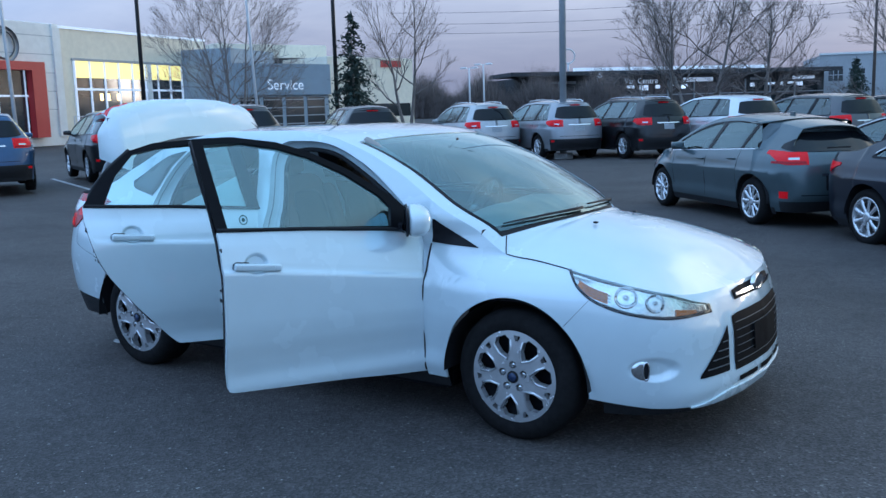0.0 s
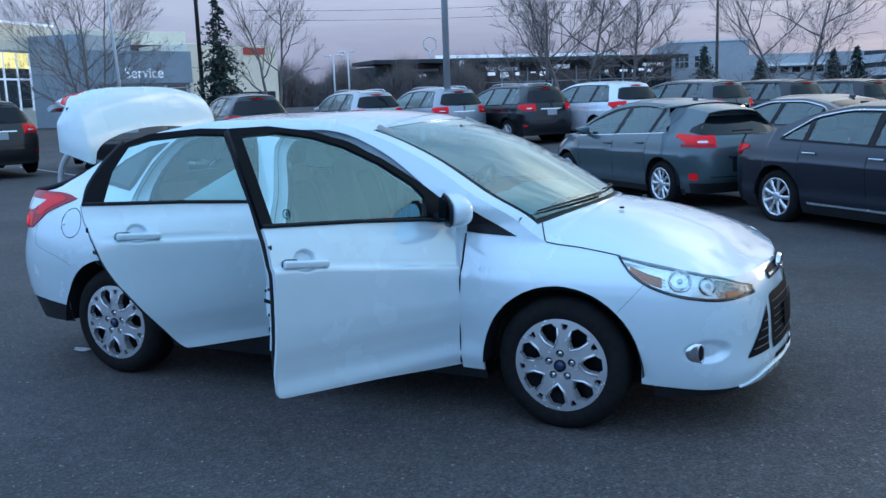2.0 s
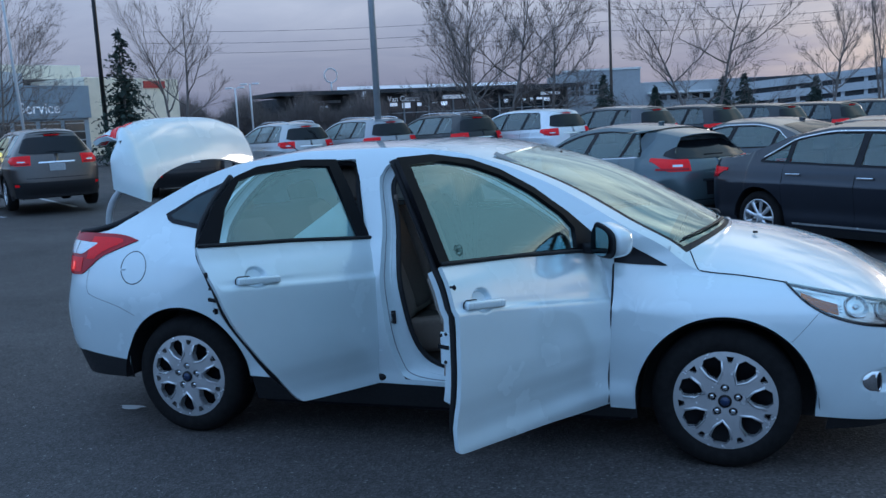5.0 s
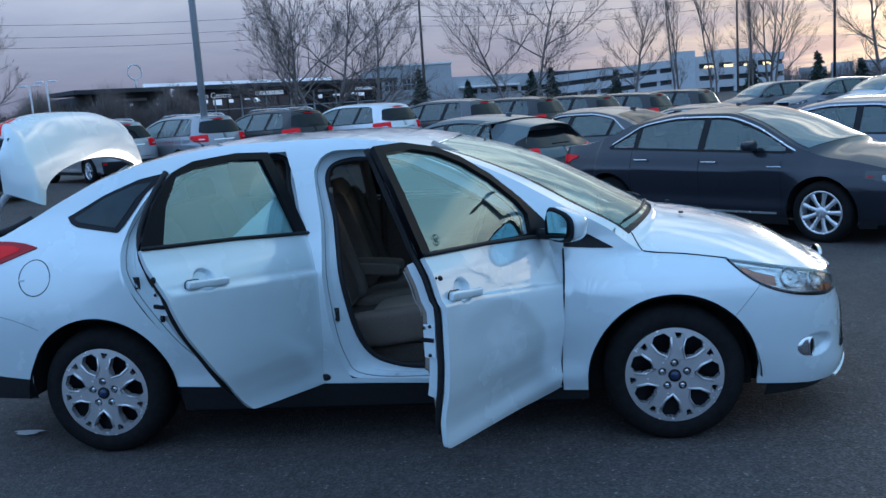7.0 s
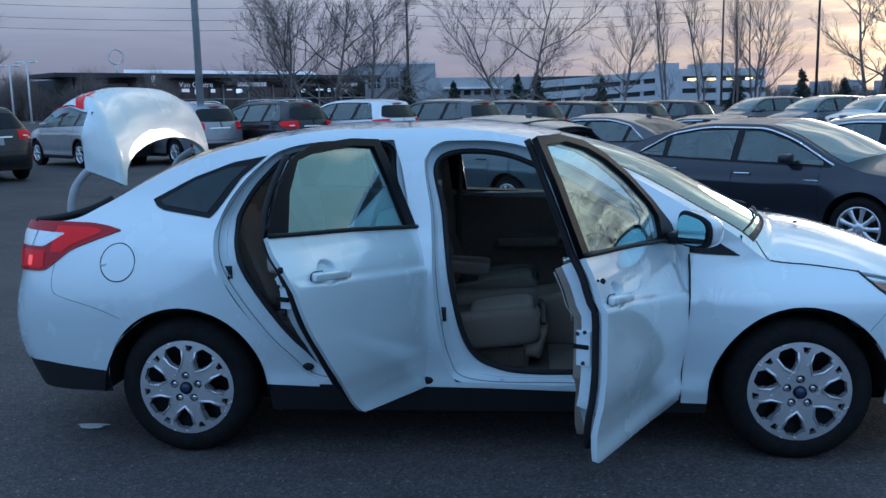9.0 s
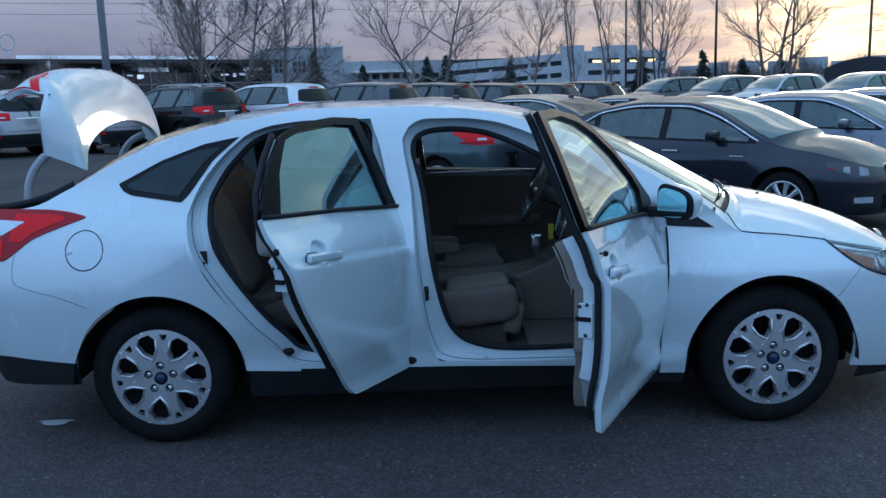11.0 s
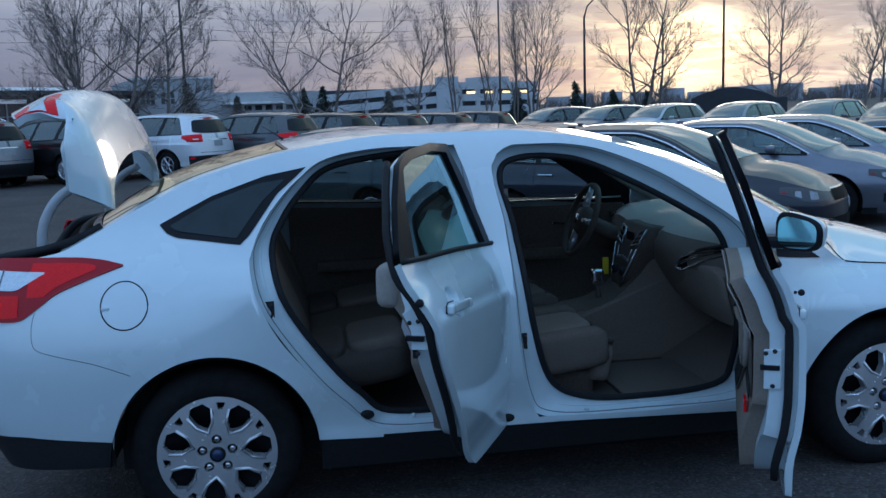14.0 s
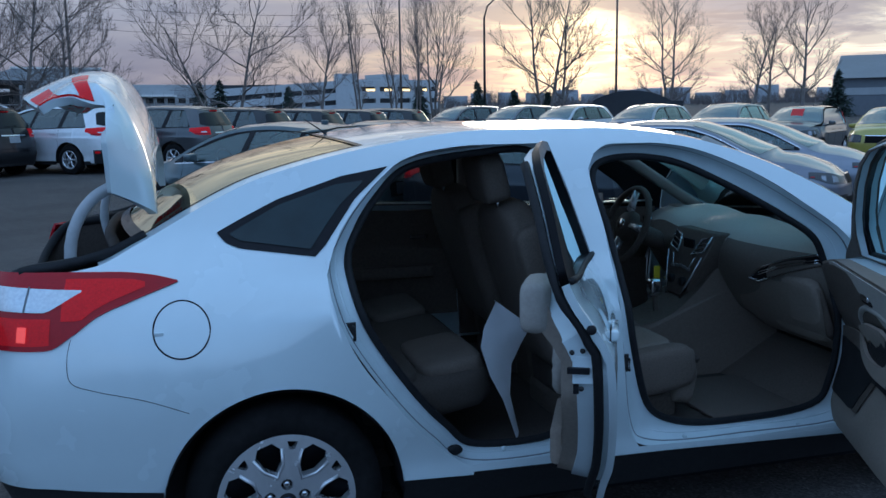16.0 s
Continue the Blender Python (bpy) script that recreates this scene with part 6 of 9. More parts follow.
def front_seat(y):
    s = new("seat")
    s.parent = car
    tagged(s, "grey cloth front seat with a dark centre")
    g = -0.13                       # slid back on its runners
    cushion((0.50, 0.50, 0.15), (0.12 + g, y, 0.485), SEAT_DARK, s, "cushion", rot=(0, -6, 0), hollow=0.03)
    cushion((0.30, 0.30, 0.06), (0.20 + g, y, 0.555), SEAT_PALE, s, "cushion_panel", rot=(0, -6, 0), hollow=0.01)
    for d in (-0.215, 0.215):
        cushion((0.50, 0.10, 0.17), (0.13 + g, y + d, 0.50), SEAT_CLOTH, s, "cushion_bolster", rot=(0, -6, 0))
    cushion((0.10, 0.46, 0.17), (0.355 + g, y, 0.44), SEAT_PALE, s, "cushion_nose", rot=(0, 12, 0))
    tube("nose_piping", [(0.395 + g, y - 0.22, 0.535), (0.402 + g, y, 0.54), (0.395 + g, y + 0.22, 0.535)], 0.014, SEAT_DARK, s, sides=6)
    cushion((0.14, 0.46, 0.64), (-0.215 + g, y, 0.85), SEAT_CLOTH, s, "backrest", rot=(0, -18, 0), waist=0.12)
    cushion((0.05, 0.28, 0.50), (-0.150 + g, y, 0.83), SEAT_DARK, s, "back_insert", rot=(0, -18, 0), waist=0.12)
    for d in (-0.20, 0.20):
        cushion((0.17, 0.10, 0.56), (-0.185 + g, y + d, 0.82), SEAT_CLOTH, s, "back_bolster", rot=(0, -18, 0), waist=0.0)
    cushion((0.10, 0.26, 0.18), (-0.375 + g, y, 1.245), SEAT_CLOTH, s, "headrest", rot=(0, -14, 0))
    for d in (-0.07, 0.07):
        tube("headrest_post", [(-0.335 + g, y + d, 1.10), (-0.37 + g, y + d, 1.20)], 0.007, CHROME, s, sides=8)
    part("seat_base", box_bm((0.46, 0.40, 0.12), (0.10 + g, y, 0.355), 0.03), CHARCOAL, s)
    cushion((0.30, 0.055, 0.06), (-0.02 + g, y + (0.27 if y < 0 else -0.27), 0.70), SEAT_CLOTH, s, "seat_armrest", "fold-down cloth armrest", rot=(0, 4, 0))


def cabin():
    B = SKIN
    put("cabin_floor", [(-1.1, -0.72, 0.318), (0.95, -0.72, 0.318), (0.95, 0.72, 0.318), (-1.1, 0.72, 0.318)], [(0, 1, 2, 3)], CARPET, car, "dark carpeted floor", smooth=False)
    put("firewall", [(0.95, -0.74, 0.25), (1.10, -0.74, 0.95), (1.10, 0.74, 0.95), (0.95, 0.74, 0.25)], [(0, 1, 2, 3)], CARPET, car, smooth=False)
    for y in (-0.36, 0.36):
        front_seat(y)
    sheet("headliner", B.TX, np.linspace(-0.98, 0.27, 20), -0.97, 0.97, 16, LINER, car, "pale cloth headliner", off=-0.035, flip=False)
    # rear bench
    r = new("rear_bench")
    r.parent = car
    tagged(r, "grey cloth rear bench seat")
    cushion((0.52, 1.30, 0.17), (-0.80, 0, 0.50), SEAT_DARK, r, "cushion", rot=(0, -8, 0))
    for y in (-0.40, 0.40):
        cushion((0.24, 0.40, 0.10), (-0.70, y, 0.578), SEAT_CLOTH, r, "cushion_panel", rot=(0, -8, 0), hollow=0.015)
        cushion((0.20, 0.42, 0.10), (-0.925, y, 0.548), SEAT_DARK, r, "cushion_panel", rot=(0, -8, 0), hollow=0.015)
        cushion((0.10, 0.44, 0.52), (-1.10, y, 0.83), SEAT_CLOTH, r, "back_panel", rot=(0, -22, 0), waist=0.06)
        cushion((0.09, 0.26, 0.14), (-1.24, y, 1.14), SEAT_CLOTH, r, "headrest", rot=(0, -14, 0))
    cushion((0.16, 1.28, 0.60), (-1.13, 0, 0.82), SEAT_DARK, r, "backrest", rot=(0, -22, 0))
    part("parcel_shelf", box_bm((0.55, 1.20, 0.03), (-1.50, 0, 1.045), 0.01), CHARCOAL, car)
    put("bulkhead", [(-1.25, -0.70, 0.3), (-1.25, 0.70, 0.3), (-1.30, 0.62, 1.05), (-1.30, -0.62, 1.05)], [(0, 1, 2, 3)], CARPET, car, smooth=False)
    for y in (-0.69, 0.69):
        tube("seat_belt", [(-0.19, y * 0.97, 1.20), (-0.20, y * 0.99, 0.95), (-0.22, y, 0.55)], [0.012, 0.02, 0.02], CHARCOAL, car, sides=4)
    # dashboard: a swept section across the car
    sec = spline([(1.06, 0.93), (0.93, 0.975), (0.80, 0.975), (0.69, 0.945), (0.635, 0.885), (0.645, 0.80), (0.70, 0.70), (0.78, 0.60), (0.92, 0.55)], 5)
    dash = new("dashboard")
    dash.parent = car
    tagged(dash, "charcoal dashboard with a beige lower panel")
    ys = np.linspace(-0.72, 0.72, 37)
    V, F = [], []
    for y in ys:
        wave = 0.035 * math.exp(-((y - 0.36) / 0.16) ** 2) + 0.02 * math.exp(-(y / 0.14) ** 2)
        back = 0.10 * abs(y / 0.72) ** 3
        for x, z in sec:
            V.append((x + back * (0.4 if x > 0.8 else 1.0) - 0.5 * wave * (x < 0.8), y, z + wave * (z > 0.9)))
    m = len(sec)
    for i in range(len(ys) - 1):
        for j in range(m - 1):
            F.append((i * m + j, i * m + j + 1, (i + 1) * m + j + 1, (i + 1) * m + j))
    # light through the windscreen is put into the top's paler colour
    top_ = [q for q in F if min(V[i][2] for i in q) > 0.915]
    put("dash_top", V, top_, DASH_SKYLIT, dash, "grey dash top, paled by painted skylight")
    put("dash_face", V, [q for q in F if q not in set(top_)], material("dark_dash_face", (0.168, 0.1434, 0.1196), rough=0.55, spec=0.4, grain=0.1, grain_scale=120, bump=0.3, bump_scale=300), dash, "dark dash face")
    tube("dash_crease", [(0.638 + 0.10 * abs(y / 0.72) ** 3, y, 0.862) for y in np.linspace(-0.70, -0.17, 10)], 0.004, CHARCOAL, dash, sides=5)
    # lighter glove box, vents with bright surrounds, centre stack
    cushion((0.055, 0.33, 0.27), (0.742, -0.535, 0.705), BEIGE, dash, "glove_box", "beige glove box lid", rot=(0, -20, 0))
    # centre stack: a shield that narrows downwards and leans towards the seats
    bm = bmesh.new()
    shield = [(0.605, 0.165, 0.945), (0.605, -0.165, 0.945), (0.555, -0.150, 0.85), (0.505, -0.085, 0.69), (0.495, -0.06, 0.66), (0.495, 0.06, 0.66), (0.505, 0.085, 0.69), (0.555, 0.150, 0.85)]
    for dx in (0.0, 0.14):
        for q in shield:
            bm.verts.new((q[0] + dx, q[1] * (1 - 0.6 * dx), q[2]))
    bmesh.ops.convex_hull(bm, input=bm.verts)
    bmesh.ops.bevel(bm, geom=list(bm.edges), offset=0.010, segments=2, affect="EDGES", profile=0.6)
    stack = part("radio_panel", bm, CHARCOAL, dash, "charcoal centre stack with bright slanting vents", smooth=True)

    def on_stack(y, z, lift=0.006):
        return Vector((float(line([(0.66, 0.495), (0.69, 0.505), (0.85, 0.555), (0.945, 0.605)])(z)) - lift, y, z))

    for sg in (-1, 1):
        vent = [on_stack(sg * 0.055, 0.845), on_stack(sg * 0.135, 0.865), on_stack(sg * 0.145, 0.930), on_stack(sg * 0.085, 0.915)]
        tube("vent_surround", vent, 0.0045, SILVER, stack, sides=5, closed=True)
        put("vent_back", [v + Vector((0.002, 0, 0)) for v in vent], [(0, 1, 2, 3)], GLOSS_BLACK, stack, smooth=False)
        for t in (0.3, 0.6):
            tube("vent_slat", [vent[0].lerp(vent[3], t), vent[1].lerp(vent[2], t)], 0.0028, CHARCOAL, stack, sides=4)
        tube("stack_edge", [on_stack(sg * 0.138, 0.842), on_stack(sg * 0.105, 0.76), on_stack(sg * 0.072, 0.685)], 0.004, SILVER, stack, sides=5)
        tube("stack_edge", [on_stack(sg * 0.088, 0.835), on_stack(sg * 0.062, 0.775)], 0.003, SILVER, stack, sides=5)
    for k in range(5):
        p = on_stack(-0.064 + 0.032 * k, 0.79 - 0.004 * abs(k - 2))
        part("stack_button", box_bm((0.008, 0.024, 0.014), p, 0.003), material("grey_button", (0.20, 0.20, 0.205), rough=0.4, metal=0.3, grain=0.1), stack)
    for y in (-0.045, 0.045):
        p = on_stack(y, 0.725)
        lathe("control_knob", [(0.021, 0.010), (0.021, -0.006), (0.017, -0.012), (0.0, -0.012)], PLASTIC, stack, n=18, axis="x", centre=tuple(p))
    part("screen", box_bm((0.010, 0.085, 0.045), on_stack(0.0, 0.885, 0.004), 0.004), GLOSS_BLACK, stack)
    # the passenger's slanting outlet: a dark wedge with a bright outline and two lines
    out_ = np.array([(0.650, -0.335, 0.786), (0.643, -0.42, 0.842), (0.660, -0.55, 0.894), (0.711, -0.665, 0.926), (0.733, -0.71, 0.930), (0.735, -0.71, 0.892), (0.715, -0.665, 0.880), (0.672, -0.55, 0.840), (0.656, -0.40, 0.782)])
    tube("outlet_rim", out_, 0.0055, CHROME, dash, "bright outline of the slanting air outlet", sides=5, closed=True)
    put("outlet_back", list(out_ + [0.004, 0, 0]), [tuple(range(len(out_)))], GLOSS_BLACK, dash, smooth=False)
    for t in (0.35, 0.65):
        tube("outlet_line", spline([(0.648, -0.40, 0.800 + 0.030 * t), (0.66, -0.54, 0.848 + 0.036 * t), (0.715, -0.68, 0.886 + 0.036 * t)], 5), 0.003, CHROME, dash, sides=5)
    put("lower_panel", [(0.66 + 0.04 * (abs(y) > 0.5), y, 0.80) for y in np.linspace(-0.71, -0.18, 6)] + [(0.74, y, 0.62) for y in np.linspace(-0.71, -0.18, 6)] + [(0.86, y, 0.53) for y in np.linspace(-0.71, -0.18, 6)], [(r * 6 + i, r * 6 + i + 1, r * 6 + i + 7, r * 6 + i + 6) for r in range(2) for i in range(5)], BEIGE, dash, "beige lower dash panel")
    lp = [(0.725, 0.58, 0.845), (0.71, 0.604, 0.925), (0.71, 0.694, 0.925), (0.725, 0.676, 0.845)]
    tube("vent_surround", lp, 0.006, CHROME, dash, sides=6, closed=True)
    for k in range(3):
        part("vent_slat", box_bm((0.02, 0.09, 0.005), (0.729, 0.64, 0.862 + 0.022 * k), 0.001), GLOSS_BLACK, dash)
    # console: a tall side panel that rises into the dash
    prof = spline([(-0.20, 0.30), (-0.20, 0.52), (-0.05, 0.55), (0.25, 0.56), (0.42, 0.60), (0.55, 0.70), (0.66, 0.80), (0.86, 0.80), (0.95, 0.60), (0.93, 0.30)], 4)
    n = len(prof)
    V = [(x, y * (1 - 0.10 * (z > 0.5)), z) for y in (-0.135, 0.135) for x, z in prof]
    console = put("centre_console", V, [tuple(range(n)), tuple(range(2 * n - 1, n - 1, -1))], material("console_panel", (0.1848, 0.1495, 0.1233), rough=0.7, spec=0.3, grain=0.08, grain_scale=90, bump=0.2, bump_scale=260), car, "grey-brown centre console side", smooth=False)
    put("console_top", [(x, y * 0.9, z + 0.002) for y in (-0.135, 0.135) for x, z in prof], [(i, i + 1, n + i + 1, n + i) for i in range(n - 1)], CHARCOAL, console)
    tube("gear_lever", [(0.42, 0.0, 0.55), (0.40, 0.0, 0.66)], [0.014, 0.012], CHARCOAL, car, sides=8)
    cushion((0.06, 0.055, 0.075), (0.40, 0.0, 0.70), CHROME, car, "lever_knob", "chrome-topped gear knob")
    # steering wheel
    w = new("steering_wheel")
    w.parent = car
    w.matrix_basis = pose(0.44, 0.36, 0.93, 0, -68, 0)
    tagged(w, "black three-spoke steering wheel")
    tube("wheel_rim", [(0.185 * math.cos(t), 0.185 * math.sin(t), 0) for t in np.linspace(0, 2 * math.pi, 41)[:-1]], 0.016, CHARCOAL, w, sides=9, closed=True)
    lathe("airbag_pad", [(0.075, -0.03), (0.078, 0.0), (0.06, 0.02), (0.0, 0.028)], CHARCOAL, w, n=28, axis="z")
    for t in (0.1, math.pi - 0.1, -math.pi / 2):
        tube("wheel_spoke", [(0.06 * math.cos(t), 0.06 * math.sin(t), 0), (0.18 * math.cos(t), 0.18 * math.sin(t), 0)], [0.022, 0.015], SILVER, w, sides=6)
    lathe("wheel_badge", [(0.026, 0.026), (0.024, 0.031), (0.0, 0.032)], CHROME, w, n=20, axis="z")
    tube("steering_column", [(0.46, 0.36, 0.92), (0.80, 0.36, 0.76)], 0.045, CHARCOAL, car, sides=10)
    # interior mirror
    cushion((0.03, 0.22, 0.07), (0.42, 0.0, 1.29), CHARCOAL, car, "cabin_mirror", "rear-view mirror on the screen")
    tube("mirror_stem", [(0.44, 0, 1.30), (0.50, 0, 1.35)], 0.008, CHARCOAL, car, sides=6)
    # far sun visor / pillar trims
    for y in (-1, 1):
        tube("pillar_trim", [(0.28, y * 0.55, 1.36), (0.6, y * 0.60, 1.21), (1.0, y * 0.66, 0.97)], 0.028, LINER, car, sides=6)
        tube("pillar_trim", [(-0.30, y * 0.60, 1.33), (-0.27, y * 0.70, 1.0), (-0.235, y * 0.755, 0.40)], [0.03, 0.034, 0.04], BEIGE, car, sides=6)
    put("foot_carpet", [(0.66, -0.70, 0.321), (0.95, -0.70, 0.48), (0.95, 0.0, 0.48), (0.66, 0.0, 0.321)], [(0, 1, 2, 3)], material("brown_floor_mat", (0.1288, 0.102, 0.0846), rough=0.97, grain=0.2, grain_scale=150, bump=0.5, bump_scale=400), car, smooth=False)

    part("floor_mat", box_bm((0.42, 0.46, 0.012), (0.50, -0.44, 0.326), 0.004), material("brown_floor_mat", (0.1288, 0.102, 0.0846)), car, "worn brown floor mat")


boot()
cabin()
paper_mat = material("white_paper", (0.78, 0.80, 0.84), rough=0.7, grain=0.03, grain_scale=20, stain=0.03)
# a crumpled sheet standing on the floor, folded at mid-height
rows_ = [((-0.550, 0.828), (-0.540, 0.822)), ((-0.592, 0.735), (-0.405, 0.718)), ((-0.612, 0.670), (-0.435, 0.650)), ((-0.575, 0.56), (-0.475, 0.580)), ((-0.522, 0.46), (-0.486, 0.47)), ((-0.475, 0.305), (-0.440, 0.300))]
v = []
for i, (l, r) in enumerate(rows_):
    for j in range(5):
        b = j / 4
        v.append((l[0] + (r[0] - l[0]) * b, -0.605 + 0.05 * b + 0.012 * math.sin(2.1 * i + 3 * b), l[1] + (r[1] - l[1]) * b))
paper = put("paper_sheet", v, [(i * 5 + j, i * 5 + j + 1, (i + 1) * 5 + j + 1, (i + 1) * 5 + j) for i in range(len(rows_) - 1) for j in range(4)], paper_mat)
tagged(paper, "white paper floor cover leaning behind the front seat", "paper")
tag = part("key_tag", box_bm((0.03, 0.008, 0.085), (0.50, 0.16, 0.72), 0.002), material("yellow_tag", (0.75, 0.62, 0.03), rough=0.5, grain=0.05))
tagged(tag, "yellow plastic key tag hanging below the steering wheel", "key tag")


# ------------------------------------------------------------- parked vehicles
KINDS = {
    "sedan": dict(wb=2.795, f=2.36, r=-2.44, w=0.915, hub=0.325, tyre=0.325, rim=0.235, arch=0.385, belt=0.955, lean=0.55, sill=0.21,
                  rail=[(-2.44, 0.98), (-2.2, 1.035), (-1.80, 1.06), (-1.5, 1.155), (-1.2, 1.26), (-0.9, 1.335), (-0.45, 1.392), (0.1, 1.385), (0.5, 1.29), (0.9, 1.11), (1.18, 0.965), (1.35, 0.905), (1.7, 0.855), (2.0, 0.79), (2.36, 0.68)],
                  rear=[(0.2, 0.12), (0.45, 0.0), (0.7, 0.02), (0.95, 0.06), (1.1, 0.12)], front=[(0.16, 0.08), (0.3, 0.0), (0.55, 0.02), (0.7, 0.08), (0.85, 0.2)],
                  crown=[(-2.44, 0.02), (-1.8, 0.03), (-1.2, 0.05), (0, 0.06), (0.9, 0.05), (1.2, 0.09), (1.6, 0.11), (2.1, 0.07), (2.36, 0.0)],
                  screen=(0.22, 1.16), back=(-1.78, -1.0), windows=[(-0.03, 0.98), (-0.98, -0.12), (-1.36, -1.05)], rise=0.055, taper=0.10, tail=-1.42, tail_slope=0.62, slant=0.10, mirror=0.62, spokes=9),
    "hatch": dict(wb=2.65, f=2.09, r=-2.18, w=0.89, hub=0.315, tyre=0.315, rim=0.228, arch=0.375, belt=0.925, lean=0.50, sill=0.22,
                  rail=[(-2.18, 1.235), (-1.9, 1.275), (-1.5, 1.335), (-1.0, 1.395), (-0.4, 1.43), (0.1, 1.40), (0.5, 1.30), (0.85, 1.13), (1.12, 0.985), (1.3, 0.93), (1.6, 0.875), (1.85, 0.80), (2.09, 0.70)],
                  rear=[(0.2, 0.12), (0.45, 0.0), (0.75, 0.03), (0.95, 0.10), (1.03, 0.20), (1.15, 0.36), (1.27, 0.52), (1.4, 0.62)], front=[(0.16, 0.08), (0.3, 0.0), (0.55, 0.02), (0.7, 0.08), (0.85, 0.2)],
                  crown=[(-2.18, 0.03), (-1.2, 0.05), (0, 0.05), (0.9, 0.05), (1.2, 0.09), (1.6, 0.10), (1.9, 0.06), (2.09, 0.0)],
                  screen=(0.2, 1.10), back=None, back_x=0.43, back_z=(0.985, 1.225), windows=[(-0.03, 0.92), (-0.90, -0.12), (-1.33, -0.97)], rise=0.115, taper=0.42, tail=-1.40, tail_slope=0.95, slant=0.16, mirror=0.68, spokes=10),
    "suv": dict(wb=2.70, f=2.30, r=-2.37, w=0.945, hub=0.365, tyre=0.365, rim=0.235, arch=0.435, belt=1.10, lean=0.42, sill=0.28,
                rail=[(-2.37, 1.57), (-2.1, 1.60), (-1.5, 1.645), (-0.5, 1.67), (0.1, 1.645), (0.45, 1.56), (0.8, 1.39), (1.1, 1.18), (1.3, 1.08), (1.6, 1.03), (1.95, 0.95), (2.3, 0.82)],
                rear=[(0.3, 0.10), (0.55, 0.0), (0.9, 0.04), (1.1, 0.09), (1.3, 0.20), (1.5, 0.33), (1.62, 0.42)], front=[(0.2, 0.08), (0.35, 0.0), (0.7, 0.02), (0.9, 0.08), (1.05, 0.2)],
                crown=[(-2.37, 0.03), (-1.2, 0.05), (0, 0.05), (0.9, 0.05), (1.2, 0.08), (1.7, 0.09), (2.0, 0.06), (2.3, 0.0)],
                screen=(0.16, 1.16), back=None, back_x=0.20, back_z=(1.17, 1.525), windows=[(-0.03, 0.95), (-0.98, -0.12), (-1.80, -1.10)], rise=0.045, taper=0.16, tail=-1.86, tail_slope=1.5, slant=0.12, mirror=0.62, spokes=6),
    "boxy": dict(wb=2.57, f=2.02, r=-2.08, w=0.90, hub=0.325, tyre=0.325, rim=0.228, arch=0.39, belt=1.05, lean=0.30, sill=0.24,
                 rail=[(-2.08, 1.50), (-1.8, 1.53), (-1.0, 1.565), (-0.2, 1.565), (0.25, 1.53), (0.6, 1.40), (0.95, 1.19), (1.15, 1.10), (1.5, 1.06), (1.8, 1.0), (2.02, 0.88)],
                 rear=[(0.2, 0.10), (0.45, 0.0), (0.9, 0.02), (1.2, 0.06), (1.5, 0.16)], front=[(0.2, 0.06), (0.3, 0.0), (0.7, 0.01), (0.9, 0.06), (1.05, 0.16)],
                 crown=[(-2.08, 0.03), (0, 0.04), (0.9, 0.05), (1.2, 0.06), (1.7, 0.06), (2.02, 0.0)],
                 screen=(0.3, 1.06), back=None, back_z=(1.06, 1.44), windows=[(0.0, 0.78), (-0.80, -0.09), (-1.5, -0.90)], rise=0.0, taper=0.05, tail=-1.52, tail_slope=3.0, slant=0.05, mirror=0.62, spokes=8),
}


